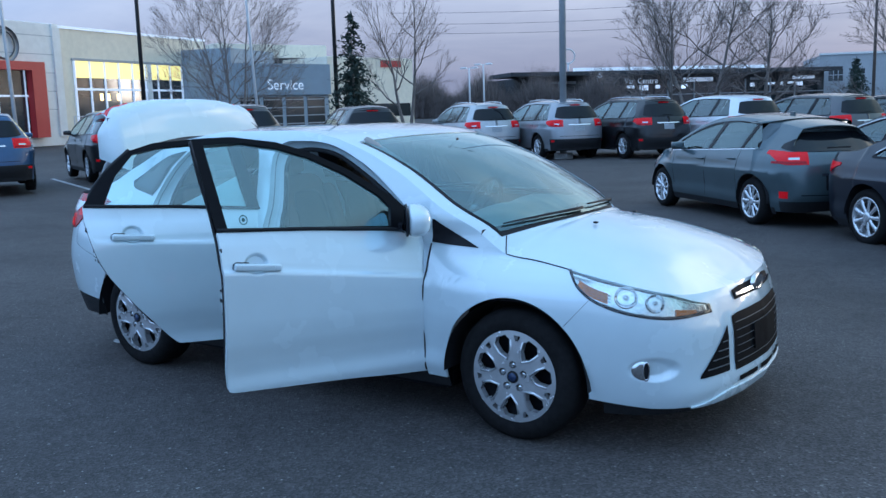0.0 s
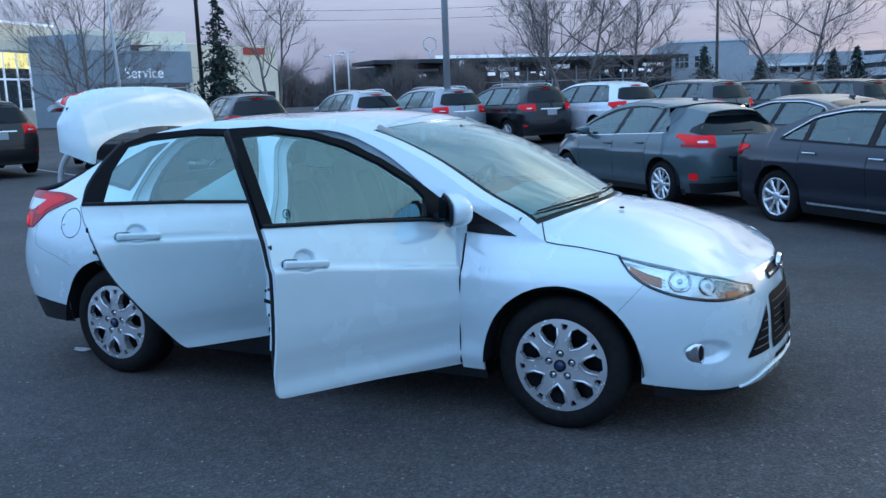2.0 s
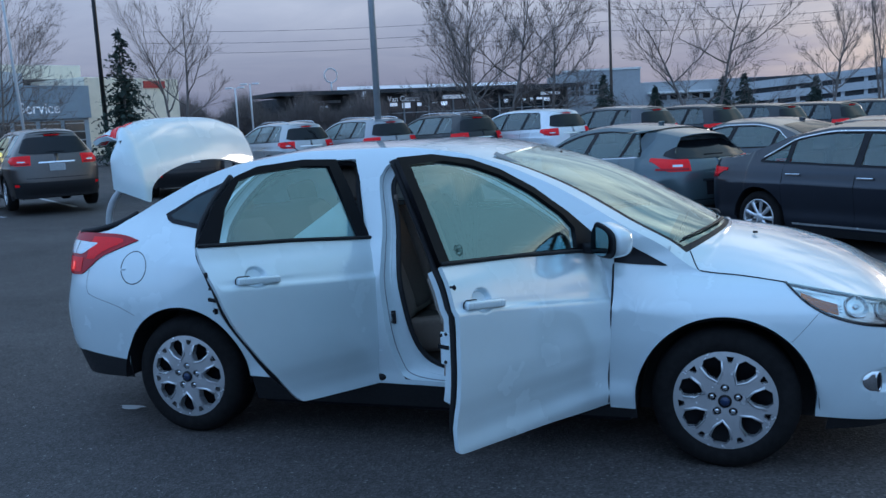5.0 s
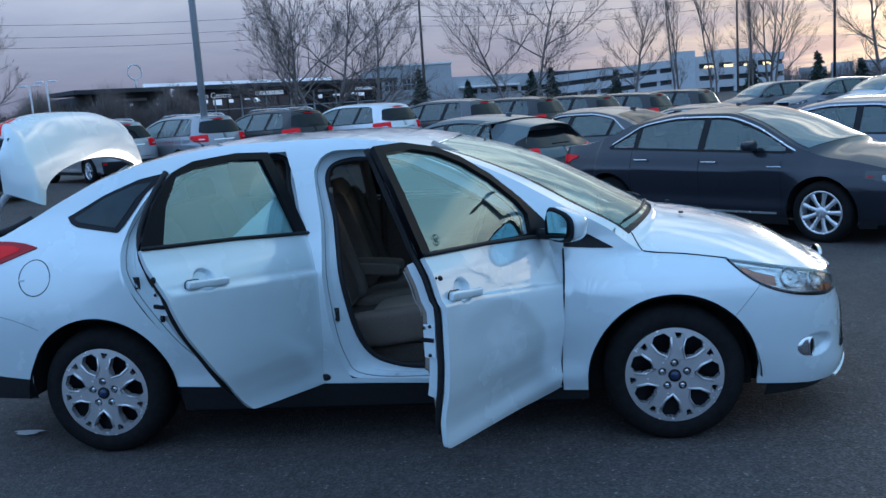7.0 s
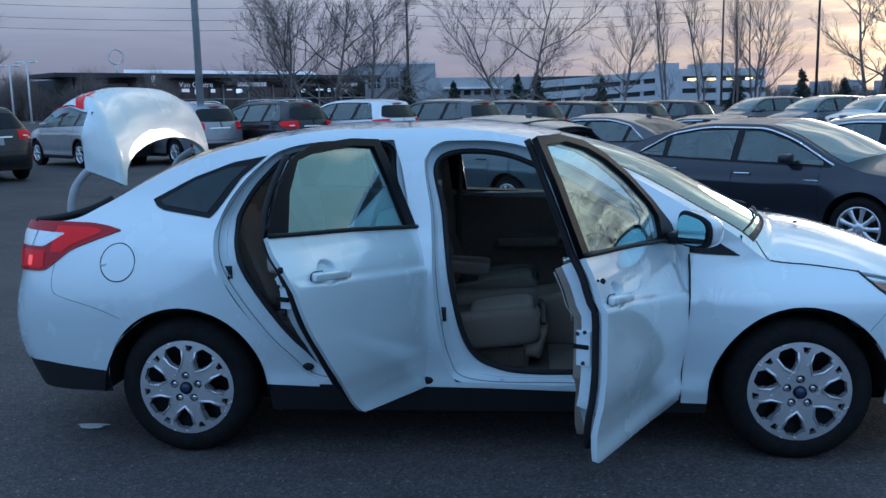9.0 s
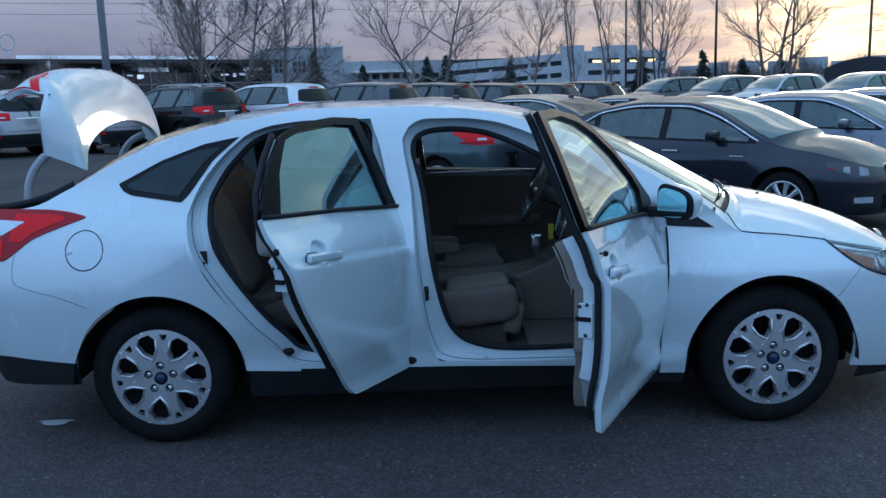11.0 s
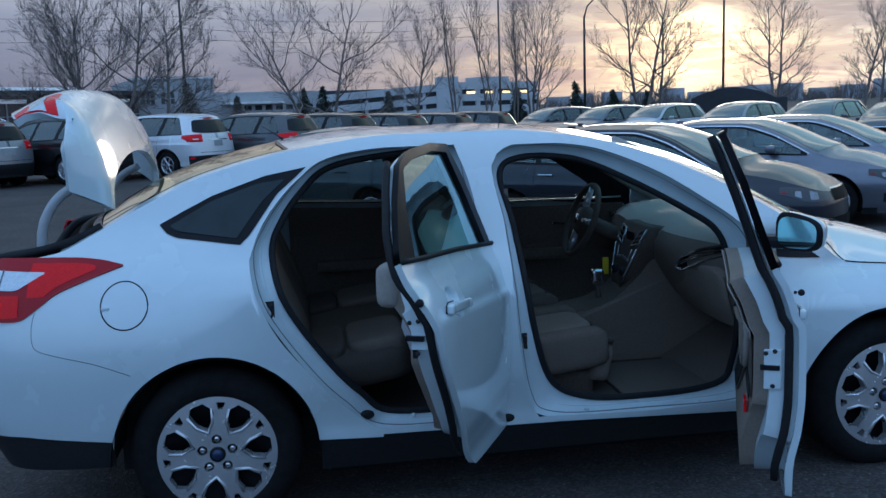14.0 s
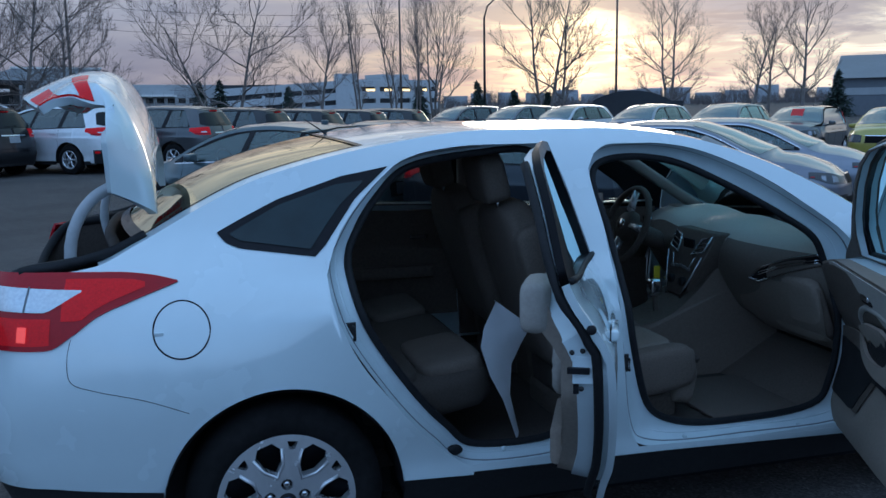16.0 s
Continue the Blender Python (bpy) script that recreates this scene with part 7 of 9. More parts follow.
def parked(kind, colour, m, label, detail=1, group="parked vehicles", rails=False, metal=0.35):
    """A parked car: painted lower body, glazed cabin with seats inside, lamps, bumpers and wheels."""
    k = KINDS[kind]
    f, r, w = k["f"], k["r"], k["w"]
    belt = k["belt"]
    waist = line([(r, belt + k["rise"]), (-1.4, belt + k["rise"] * 0.75), (1.2, belt - 0.02), (f, belt - 0.03)])
    fx, rx = k["wb"] / 2, -k["wb"] / 2
    plan = [(r, 0.0), (r + 0.015, 0.30), (r + 0.06, 0.55), (r + 0.16, 0.74), (r + 0.36, w - 0.07), (r + 0.8, w - 0.015), (rx, w), (0.0, w - 0.005), (fx, w), (f - 0.62, w - 0.02), (f - 0.36, w - 0.09),
            (f - 0.17, 0.70), (f - 0.07, 0.50), (f - 0.02, 0.25), (f, 0.0)]
    lower = curve([(0.15, 0.10), (0.28, 0.045), (0.36, 0.030), (0.44, 0.034), (0.58, 0.014), (belt - 0.26, 0.002), (belt - 0.20, 0.0), (belt - 0.165, 0.014), (belt - 0.06, 0.038), (belt, 0.06)])
    nose = curve([(0.15, 0.08), (0.3, 0.03), (0.55, 0.0), (0.70, 0.03), (0.80, 0.10), (0.95, 0.19), (1.2, 0.24)]) if kind in ("sedan", "hatch") else curve([(0.15, 0.08), (0.4, 0.02), (0.7, 0.0), (0.90, 0.05), (1.0, 0.12), (1.15, 0.20)])

    def side(x, z):
        z = np.asarray(z, float)
        cab = np.where(z > belt, 0.06 + k["lean"] * (z - belt) + 0.35 * np.maximum(0, z - belt) ** 2 + k["taper"] * smooth01(-0.7, r, x) * (z - belt), lower(z))
        # full arches round the wheels
        flare = sum(0.016 * np.exp(-((x - c) / 0.42) ** 2) for c in (fx, rx)) * np.clip((z - 0.3) / 0.2, 0, 1) * np.clip((belt - z) / 0.25, 0, 1)
        a = smooth01(0.95, 1.35, x)
        return cab * (1 - a) + nose(z) * a - flare

    rail = curve(k["rail"])
    B = Body(plan, side, curve(k["front"]), curve(k["rear"]), rail, curve(k["crown"]),
             curve([(r, -0.03), (-1.0, -0.05), (-0.4, 0.0), (0.3, 0.10), (0.8, 0.17), (1.12, 0.20), (1.3, 0.10), (1.5, 0.02), (f, 0.0)]))
    L = B.length
    paint = material("paint_%s" % "_".join("%02d" % round(c * 99) for c in colour), colour, rough=0.33, metal=metal, spec=0.2, coat=0.8 if max(colour) < 0.05 else 1.0, grain=0.03, grain_scale=12, stain=0.06, stain_scale=2, flake=0.05)
    root = thing(kind + "_car" if kind != "suv" else "suv", m, label, "car", group)

    def SE(q, z):      # round the rear
        p = B.S(np.abs(q), z)
        p[..., 1] *= np.sign(q + 1e-9)
        return p

    def SN(q, z):      # round the nose
        p = B.S(L - np.abs(q), z)
        p[..., 1] *= -np.sign(q + 1e-9)
        return p

    arch = arch_line((fx, rx), k["arch"], k["hub"], k["sill"])
    px = lambda s: np.interp(s, B.s, B.px)
    # the glazed band runs from its tail to where the roof line meets the waist
    tail = k["tail"]
    glass_lo = lambda x: waist(x) + 0.016
    glass_hi = lambda x: np.minimum(rail(x) - 0.048, glass_lo(x) + 0.012 + (x - tail) * k["tail_slope"])
    xx = np.linspace(0.2, 1.5, 400)
    head = float(xx[np.argmax(rail(xx) - 0.048 - glass_lo(xx) < 0.02)])
    x1 = float(xx[np.argmax(rail(xx) - waist(xx) < 0.012)])
    x0 = tail - 0.10
    ss = np.r_[np.linspace(0, B.sx(r + 0.3), 16)[:-1], B.sx(breaks(r + 0.3, x0, 12, (rx,), k["arch"]))]
    s2 = np.r_[B.sx(breaks(x0, f - 0.3, 50, (fx, rx), k["arch"])), np.linspace(B.sx(f - 0.3), L, 14)[1:]]
    gx = np.linspace(tail, head, 34)
    band = [(x, float(glass_lo(x))) for x in gx] + [(x, float(glass_hi(x))) for x in gx[::-1]]
    ux = np.linspace(x0, x1, 40)
    upper = [(x, float(waist(x))) for x in ux] + [(x, float(rail(x))) for x in ux[::-1]]
    panes = []
    for a, b in k["windows"]:
        a, b = max(a, tail + 0.05), min(b, head - 0.06)
        wx = np.linspace(a, b, 10)
        slant = k["slant"]
        panes.append([(x, float(glass_lo(x)) + 0.012) for x in wx] + [(x - slant * (1 if x < head - 0.4 else 0) * (glass_hi(x) - glass_lo(x)), max(float(glass_lo(x)) + 0.016, float(glass_hi(x)) - 0.016)) for x in wx[::-1]])
    for mir in (False, True):
        sheet("quarter_panel", B.S, ss, lambda s: arch(px(s)), lambda s: B.rail(px(s)), 24, paint, root, mirror=mir)
        sheet("body_side", B.S, s2, lambda s: arch(px(s)), lambda s: np.minimum(waist(px(s)), B.rail(px(s))), 24, paint, root, mirror=mir)
        plate("roof_side", upper, [band], B.X, paint, root, mirror=mir)
        plate("window_surround", band, panes, B.X, GLOSS_BLACK, root, "black window surround", off=-0.004, mirror=mir)
        for p in panes:
            plate("side_window", p, [], B.X, PRIVACY_GLASS if kind == "suv" and p is not panes[0] else SIDE_GLASS, root, off=-0.010, mirror=mir).visible_shadow = False
    sheet("body_top", B.T, np.r_[np.linspace(0, L, 90)], -1, 1, 17, paint, root)
    part("underbody", box_bm((f - r - 0.4, 2 * w - 0.5, 0.22), ((f + r) / 2, 0, k["hub"]), 0.03), PLASTIC, root)
    # cabin: dark trim up to the waist, seats and wheel standing above it
    part("cabin_trim", box_bm((head - tail - 0.1, 2 * w - 0.36, belt - 0.50), ((head + tail) / 2 - 0.05, 0, (belt + 0.40) / 2), 0.05), CHARCOAL, root, "dark cabin trim")
    top = float(rail(-0.3))
    for sx_, sz_ in ((0.05, top - 0.24), (-0.95, top - 0.30)):
        for y in (-0.37, 0.37):
            part("seat_back", box_bm((0.16, 0.46, sz_ - belt + 0.35), (sx_ - 0.14, y, (sz_ + belt - 0.35) / 2), 0.05, 3), SEAT_DARK, root, smooth=True)
            part("headrest", box_bm((0.10, 0.24, 0.15), (sx_ - 0.20, y, sz_ + 0.085), 0.04, 3), SEAT_DARK, root, smooth=True)
    ring_ = [(0.52 + 0.07 * math.sin(t), 0.37 + 0.18 * math.cos(t), belt + 0.02 + 0.16 * math.sin(t)) for t in np.linspace(0, 2 * math.pi, 21)[:-1]]
    tube("steering_wheel", ring_, 0.016, CHARCOAL, root, sides=6, closed=True)
    # screens
    sheet("windscreen", B.TX, np.linspace(*k["screen"], 16), -0.93, 0.93, 14, WIND_GLASS, root, off=0.004)
    if k["back"]:
        sheet("rear_window", B.TX, np.linspace(*k["back"], 12), -0.86, 0.86, 12, REAR_GLASS, root, off=0.004)
    else:
        lo, hi = k["back_z"]
        q = B.sx(r + k.get("back_x", 0.13))
        sheet("rear_window", SE, np.linspace(-q, q, 22), lambda u: lo + 0.05 * (np.abs(u) / q) ** 4, lambda u: hi - (0.04 if kind != "hatch" else 0.14) * (np.abs(u) / q) ** 4, 8, REAR_GLASS, root, off=0.006)
        part("wiper", box_bm((0.01, 0.34, 0.014), tuple(SE(np.array(0.05), np.array(lo + 0.05)) + [-0.014, 0.05, 0]), 0.003), PLASTIC, root)
        if kind in ("hatch", "suv"):
            sheet("spoiler", B.T, np.linspace(0.0, 0.12, 4), -0.90, 0.90, 10, paint, root, off=0.012, thick=0.026)
        part("high_brake_lamp", box_bm((0.03, 0.30, 0.020), tuple(SE(np.array(0.0), np.array(hi + 0.035)) + [-0.012, 0, 0.0]), 0.006), RED_LENS, root)
    tz = {"sedan": (0.80, 0.945), "hatch": (0.83, 0.985), "suv": (0.95, 1.15), "boxy": (0.95, 1.45)}[kind]
    hz = {"sedan": (0.60, 0.74), "hatch": (0.62, 0.78), "suv": (0.78, 0.93), "boxy": (0.74, 0.93)}[kind]
    for mir in (False, True):
        trim = SILVER if kind == "hatch" else GLOSS_BLACK
        xs_ = np.linspace(tail + 0.02, head, 24)
        sheet("window_trim", B.X, xs_, lambda x: waist(x) + 0.002, lambda x: waist(x) + 0.016, 2, trim, root, off=0.005, mirror=mir)
        if kind == "sedan":
            sheet("roof_trim", B.X, np.linspace(tail + 0.04, head + 0.02, 30), lambda x: glass_hi(x) - 0.002, lambda x: glass_hi(x) + 0.013, 2, SILVER, root, "thin bright strip over the windows", off=0.007, mirror=mir)
            if detail > 1:
                sheet("sill_strip", B.X, np.linspace(rx + 0.5, fx - 0.5, 16), k["sill"] + 0.075, k["sill"] + 0.10, 2, SILVER, root, "bright strip along the sill", off=0.008, mirror=mir)
        sheet("black_sill", B.X, breaks(r + 0.4, f - 0.4, 30, (fx, rx), k["arch"]), lambda x: np.minimum(arch(x) - 0.01, k["sill"] - 0.04), lambda x: np.where(arch(x) > k["sill"] + 0.02, k["sill"] - 0.039, k["sill"] + 0.05), 3, PLASTIC, root, off=0.004, mirror=mir)
        # tail and head lamps wrap round the corners
        a, b = (r + 0.05, r + (0.62 if kind == "hatch" else 0.50)) if kind != "boxy" else (r + 0.05, r + 0.2)
        lamp = sheet("tail_lamp", B.X, np.linspace(a, b, 16), lambda x: tz[0] + (0.13 if kind == "hatch" else 0.09) * smooth01(a + 0.16, b, x) * (kind != "boxy"), lambda x: tz[1] + (0.02 if kind == "hatch" else -0.02) * smooth01(a, b, x), 6, RED_LENS, root, "red tail lamp", off=0.008, thick=0.012, mirror=mir)
        if detail > 0:
            sheet("reversing_lens", B.X, np.linspace(a + 0.04, a + 0.14, 5), tz[0] + 0.062, tz[0] + 0.090, 2, CLEAR_LENS, lamp, off=0.011, mirror=mir)
            sheet("deep_lens", B.X, np.linspace(a + 0.01, b - 0.16, 8), tz[0] + 0.012, tz[0] + 0.042, 2, DEEP_RED, lamp, off=0.011, mirror=mir)
        if kind in ("hatch", "suv"):
            sheet("bumper_reflector", B.X, np.linspace(r + 0.17, r + (0.30 if kind == "hatch" else 0.26), 4), 0.40 if kind == "hatch" else 0.52, 0.49 if kind == "hatch" else 0.57, 3, RED_LENS, root, off=0.010, mirror=mir)
        sheet("headlamp", B.X, np.linspace(f - 0.52, f - 0.055, 14), lambda x: hz[0] + 0.08 * smooth01(f - 0.2, f - 0.5, x), lambda x: np.minimum(hz[1] + 0.02 * smooth01(f - 0.1, f - 0.5, x), rail(x) - 0.004), 5, PARK_LENS, root, "dark clear headlamp", off=0.007, mirror=mir)
        for a_, b_ in ((f - 0.36, f - 0.30), (f - 0.22, f - 0.14)):
            sheet("lamp_reflector", B.X, np.linspace(a_, b_, 5), lambda x: hz[0] + 0.025 + 0.08 * smooth01(f - 0.2, f - 0.5, x), lambda x: np.minimum(hz[1] - 0.025, rail(x) - 0.03), 3, LAMP_CHROME, root, off=0.010, mirror=mir)
        sheet("fog_surround", B.X, np.linspace(f - 0.34, f - 0.05, 8), lambda x: 0.305 + 0.03 * smooth01(f - 0.1, f - 0.34, x), 0.455, 3, PLASTIC, root, "black fog lamp recess", off=0.006, mirror=mir)
        sheet("fog_lamp", B.X, np.linspace(f - 0.26, f - 0.12, 6), 0.345, 0.405, 3, CLEAR_LENS, root, off=0.010, mirror=mir)
        sgn = 1 if mir else -1
        xm = k["mirror"]
        zm = float(waist(xm)) + 0.085
        p = B.X(np.array(xm), np.array(zm))
        bm = box_bm((0.12, 0.19, 0.125), (0, 0, 0), 0.045, 3)
        for v in bm.verts:
            v.co.x -= 0.22 * (v.co.y * sgn) ** 2 * 4
            v.co.z *= 1 - 0.18 * (v.co.y * sgn > 0)
        bmesh.ops.translate(bm, verts=bm.verts, vec=(xm, sgn * (abs(p[1]) + 0.14), zm))
        add_bm(bm, box_bm((0.05, 0.10, 0.035), (xm + 0.02, sgn * (abs(p[1]) + 0.03), zm - 0.05), 0.01))
        part("door_mirror", bm, paint, root, smooth=True)
        for n, (a, b) in enumerate(k["windows"][:2]):
            hx = max(a, tail) + 0.10
            hz_ = float(waist(hx)) - 0.115
            p = B.X(np.array(hx), np.array(hz_))
            part("door_handle", box_bm((0.20, 0.022, 0.026), (hx, sgn * (abs(p[1]) + 0.016), hz_), 0.008), CHROME if detail > 1 and kind == "sedan" else paint, root)
        if detail > 1 and kind == "sedan":
            p = B.X(np.array(0.86), np.array(0.80))
            part("wing_vent", box_bm((0.17, 0.010, 0.020), (0.88, sgn * (abs(p[1]) + 0.003), 0.80), 0.004), CHROME, root)
            sheet("amber_corner", B.X, np.linspace(f - 0.50, f - 0.44, 5), hz[0] + 0.092, hz[0] + 0.106, 2, DEEP_RED, root, off=0.010, mirror=mir)
        if detail > 0:
            for x in [k["windows"][0][1] - 0.02, k["windows"][0][0] - 0.04, k["windows"][1][0] - 0.06]:
                zz = np.linspace(max(k["sill"] + 0.02, float(arch(np.array(x)))), float(waist(x)), 8)
                P = B.X(np.full(8, x), zz)
                tube("door_gap", [q * [1, -sgn, 1] for q in P], 0.0032, GLOSS_BLACK, root, sides=4)
        for x in (fx, rx):
            wheel(root, x, sgn * (w - 0.03), k["hub"], k["tyre"], 0.21, k["rim"], k["spokes"], SILVER, sgn)
            vs = []
            R = k["arch"] + 0.004
            for t in np.linspace(0, math.pi, 21):
                for yy in (w - 0.33, w - 0.035):
                    vs.append((x - R * math.cos(t), sgn * yy, k["hub"] + R * math.sin(t)))
            put("wheel_well", vs, [(2 * i, 2 * i + 1, 2 * i + 3, 2 * i + 2) for i in range(20)], PLASTIC, root)
            put("well_wall", [(x - R * math.cos(t), sgn * (w - 0.32), k["hub"] - 0.05 + R * math.sin(t)) for t in np.linspace(0, math.pi, 21)] + [(x + R, sgn * (w - 0.32), 0.22), (x - R, sgn * (w - 0.32), 0.22)], [tuple(range(23))], PLASTIC, root, smooth=False)
    # bumpers, plates, grille
    q = B.sx(r + 0.30)
    top = 0.60 if kind == "suv" else 0.36
    sheet("rear_valance", SE, np.linspace(-q, q, 24), k["sill"], top, 5, PLASTIC, root, off=0.006)
    pz = {"sedan": 0.80, "hatch": 0.60, "suv": 0.90, "boxy": 0.62}[kind]
    if kind in ("suv", "hatch"):
        sheet("tailgate_gap", SE, np.linspace(-0.62, 0.62, 20), top + 0.075, top + 0.085, 2, GLOSS_BLACK, root, off=0.004)
        sheet("plate_recess", SE, np.linspace(-0.30, 0.30, 8), pz - 0.10, pz + 0.085, 3, GLOSS_BLACK if kind == "hatch" else paint, root, off=0.004)
    sheet("number_plate", SE, np.linspace(-0.16, 0.16, 4), pz - 0.075, pz + 0.075, 2, material("pale_plate", (0.30, 0.32, 0.34), rough=0.4, grain=0.2) if kind == "suv" and detail else material("dark_plate", (0.06, 0.07, 0.09), rough=0.4, grain=0.2), root, "dealer plate, plain", off=0.010)
    sheet("plate_frame", SE, np.linspace(-0.36, 0.36, 8), pz + 0.085, pz + 0.115, 2, CHROME, root, off=0.014)
    sheet("grille", SN, np.linspace(-0.36, 0.36, 12), hz[0] - 0.01, hz[1] - 0.03, 4, material("grille_black", (0.008, 0.008, 0.009)), root, "black front grille", off=0.006)
    sheet("grille_rim", SN, np.linspace(-0.37, 0.37, 12), hz[1] - 0.03, hz[1] - 0.012, 2, CHROME, root, off=0.009)
    sheet("intake", SN, np.linspace(-0.5, 0.5, 14), 0.27, 0.42, 4, material("grille_black", (0.008, 0.008, 0.009)), root, off=0.006)
    if kind in ("suv", "boxy") and rails:
        for sgn in (-1, 1):
            pts = [B.TX(np.array(x), np.array(0.86 * sgn)) + [0, 0, 0.05 if abs(x + 0.75) < 0.85 else 0.01] for x in np.linspace(-1.75, 0.25, 12)]
            tube("roof_rail", pts, 0.018, SILVER, root, sides=6)
    if kind != "suv":
        p = B.TX(np.array(-0.9), np.array(0.0))
        part("roof_fin", box_bm((0.11, 0.03, 0.05), tuple(p + [0, 0, 0.02]), 0.012), paint, root)
    return root


def stand(px_, py_, heading, lx, ly):
    """The pose of a car whose point (lx, ly) stands at (px_, py_), turned to heading."""
    c, s = math.cos(radians(heading)), math.sin(radians(heading))
    return pose(px_ - (lx * c - ly * s), py_ - (lx * s + ly * c), lot(px_, py_), 0, 0, heading)


# the two nearest: a dark saloon and a slate hatchback, tail to tail
parked("sedan", (0.018, 0.0215, 0.032), pose(3.20, 6.57, -0.165, 0, 0, -42.9), "dark metallic grey saloon parked in a row on the asphalt", 2)
parked("hatch", (0.075, 0.105, 0.118), pose(-0.42, 9.636, -0.14, 0, 0, 136.4), "slate blue-grey hatchback parked on the asphalt", 2)
# saloons in the same rank
parked("sedan", (0.17, 0.18, 0.215), pose(5.55, 8.55, -0.19, 0, 0, -42.0), "silver-grey saloon parked beside a darker one", 2, metal=0.6)
parked("sedan", (0.22, 0.235, 0.275), pose(7.45, 10.0, -0.195, 0, 0, -42.0), "silver saloon parked beside another silver one", 2, metal=0.6)
parked("sedan", (0.05, 0.055, 0.065), stand(2.05, 10.2, 138, -1.3975, 0.90), "dark saloon parked behind the hatchback", 1)
parked("sedan", (0.06, 0.065, 0.075), stand(4.2, 12.1, 138, -1.3975, 0.90), "dark grey saloon parked in the second rank", 1)
# the long rank of utility vehicles, noses away
T3, STEP = (-6.07, 19.6), (2.46, 0.515)
row = [("suv", (0.024, 0.022, 0.022), "dark bronze utility vehicle with a chrome tailgate bar"), ("suv", (0.42, 0.43, 0.44), "silver utility vehicle with roof rails"), ("suv", (0.30, 0.31, 0.33), "grey-silver utility vehicle with roof rails"),
       ("suv", (0.010, 0.010, 0.012), "black utility vehicle with roof rails"), ("suv", (0.74, 0.76, 0.78), "white utility vehicle with dark rear glass"), ("suv", (0.075, 0.077, 0.083), "dark grey utility vehicle"),
       ("suv", (0.009, 0.010, 0.013), "black utility vehicle in the long rank"), ("suv", (0.010, 0.010, 0.012), "black utility vehicle in the long rank"), ("suv", (0.012, 0.012, 0.014), "black utility vehicle in the long rank"), ("suv", (0.014, 0.014, 0.016), "charcoal utility vehicle in the rank")]
for n, (kind, col, label) in enumerate(row):
    if n == 0:
        spot = pose(-13.06, 15.79, 0.0, 0, 0, 140)
    elif n <= 5:
        spot = stand(T3[0] + STEP[0] * (n - 3), T3[1] + STEP[1] * (n - 3), 142, -2.25, 0.75)
    else:
        spot = stand(T3[0] + STEP[0] * 2 + 1.85 * (n - 5), T3[1] + STEP[1] * 2 + 1.75 * (n - 5), 142, -2.25, 0.75)
    parked(kind, col, spot, label, 1, "rank of utility vehicles", rails=n in (1, 2, 3), metal=0.5 if n in (1, 2, 5) else 0.2)
parked("suv", (0.020, 0.016, 0.016), pose(-16.78, 10.37, 0.05, 0, 0, 155), "black utility vehicle with a chrome tailgate strip", 1)
parked("suv", (0.030, 0.085, 0.19), pose(-16.78, 6.95, 0.05, 0, 0, 152), "blue utility vehicle parked at the lot's edge", 1)
parked("suv", (0.085, 0.075, 0.068), pose(-14.0, 12.12, 0.10, 0, 0, 142), "bronze-grey utility vehicle parked on the asphalt", 1, metal=0.4)
# the opposite rank, noses towards the lane
for kind, col, b, d, h, label in (("boxy", (0.10, 0.11, 0.12), -36.4, 29.5, 217, "grey boxy hatchback with a red card in the windscreen"), ("boxy", (0.34, 0.30, 0.06), -41.2, 26.5, 217, "muted yellow-green boxy hatchback facing the lane"),
                                  ("suv", (0.11, 0.12, 0.13), -32.2, 32.0, 214, "grey crossover facing the lane"), ("suv", (0.30, 0.32, 0.35), -27.6, 34.0, 212, "silver-grey crossover facing the lane"), ("suv", (0.55, 0.57, 0.60), -23.0, 38.0, 210, "silver utility vehicle facing the lane"),
                                  ("suv", (0.14, 0.15, 0.17), -19.8, 39.0, 206, "grey crossover facing the lane"), ("suv", (0.10, 0.10, 0.11), -16.4, 41.0, 204, "dark grey crossover facing the lane")):
    x, y = -1.3 - d * math.sin(radians(b)), -3.97 + d * math.cos(radians(b))
    parked(kind, col, pose(x, y, lot(x, y), 0, 0, h), label, 1, "facing rank")
card = part("sale_card", box_bm((0.02, 0.34, 0.42), (0, 0, 0), 0.004), material("red_card", (0.62, 0.03, 0.03), rough=0.6, grain=0.05))
x, y = -1.3 + 29.5 * math.sin(radians(36.4)), -3.97 + 29.5 * math.cos(radians(36.4))
card.matrix_world = pose(x, y, lot(x, y), 0, 0, 217) @ pose(0.93, 0.05, 1.36, 0, -42, 0)
tagged(card, "red paper sale card propped in a windscreen", "card")


# ------------------------------------------------------------- trees, poles, buildings


def at(eye_x, bearing, d, z=None):
    x, y = eye_x - d * math.sin(radians(bearing)), -4.3 + d * math.cos(radians(bearing))
    return Vector((x, y, lot(x, y) if z is None else z))


BARK = material("grey_bark", (0.19, 0.165, 0.150), rough=0.95, grain=0.3, grain_scale=18, stain=0.2, stain_scale=2, bump=0.6, bump_scale=30)
TWIG = material("brown_twigs", (0.20, 0.165, 0.150), rough=0.95, grain=0.3, grain_scale=10)


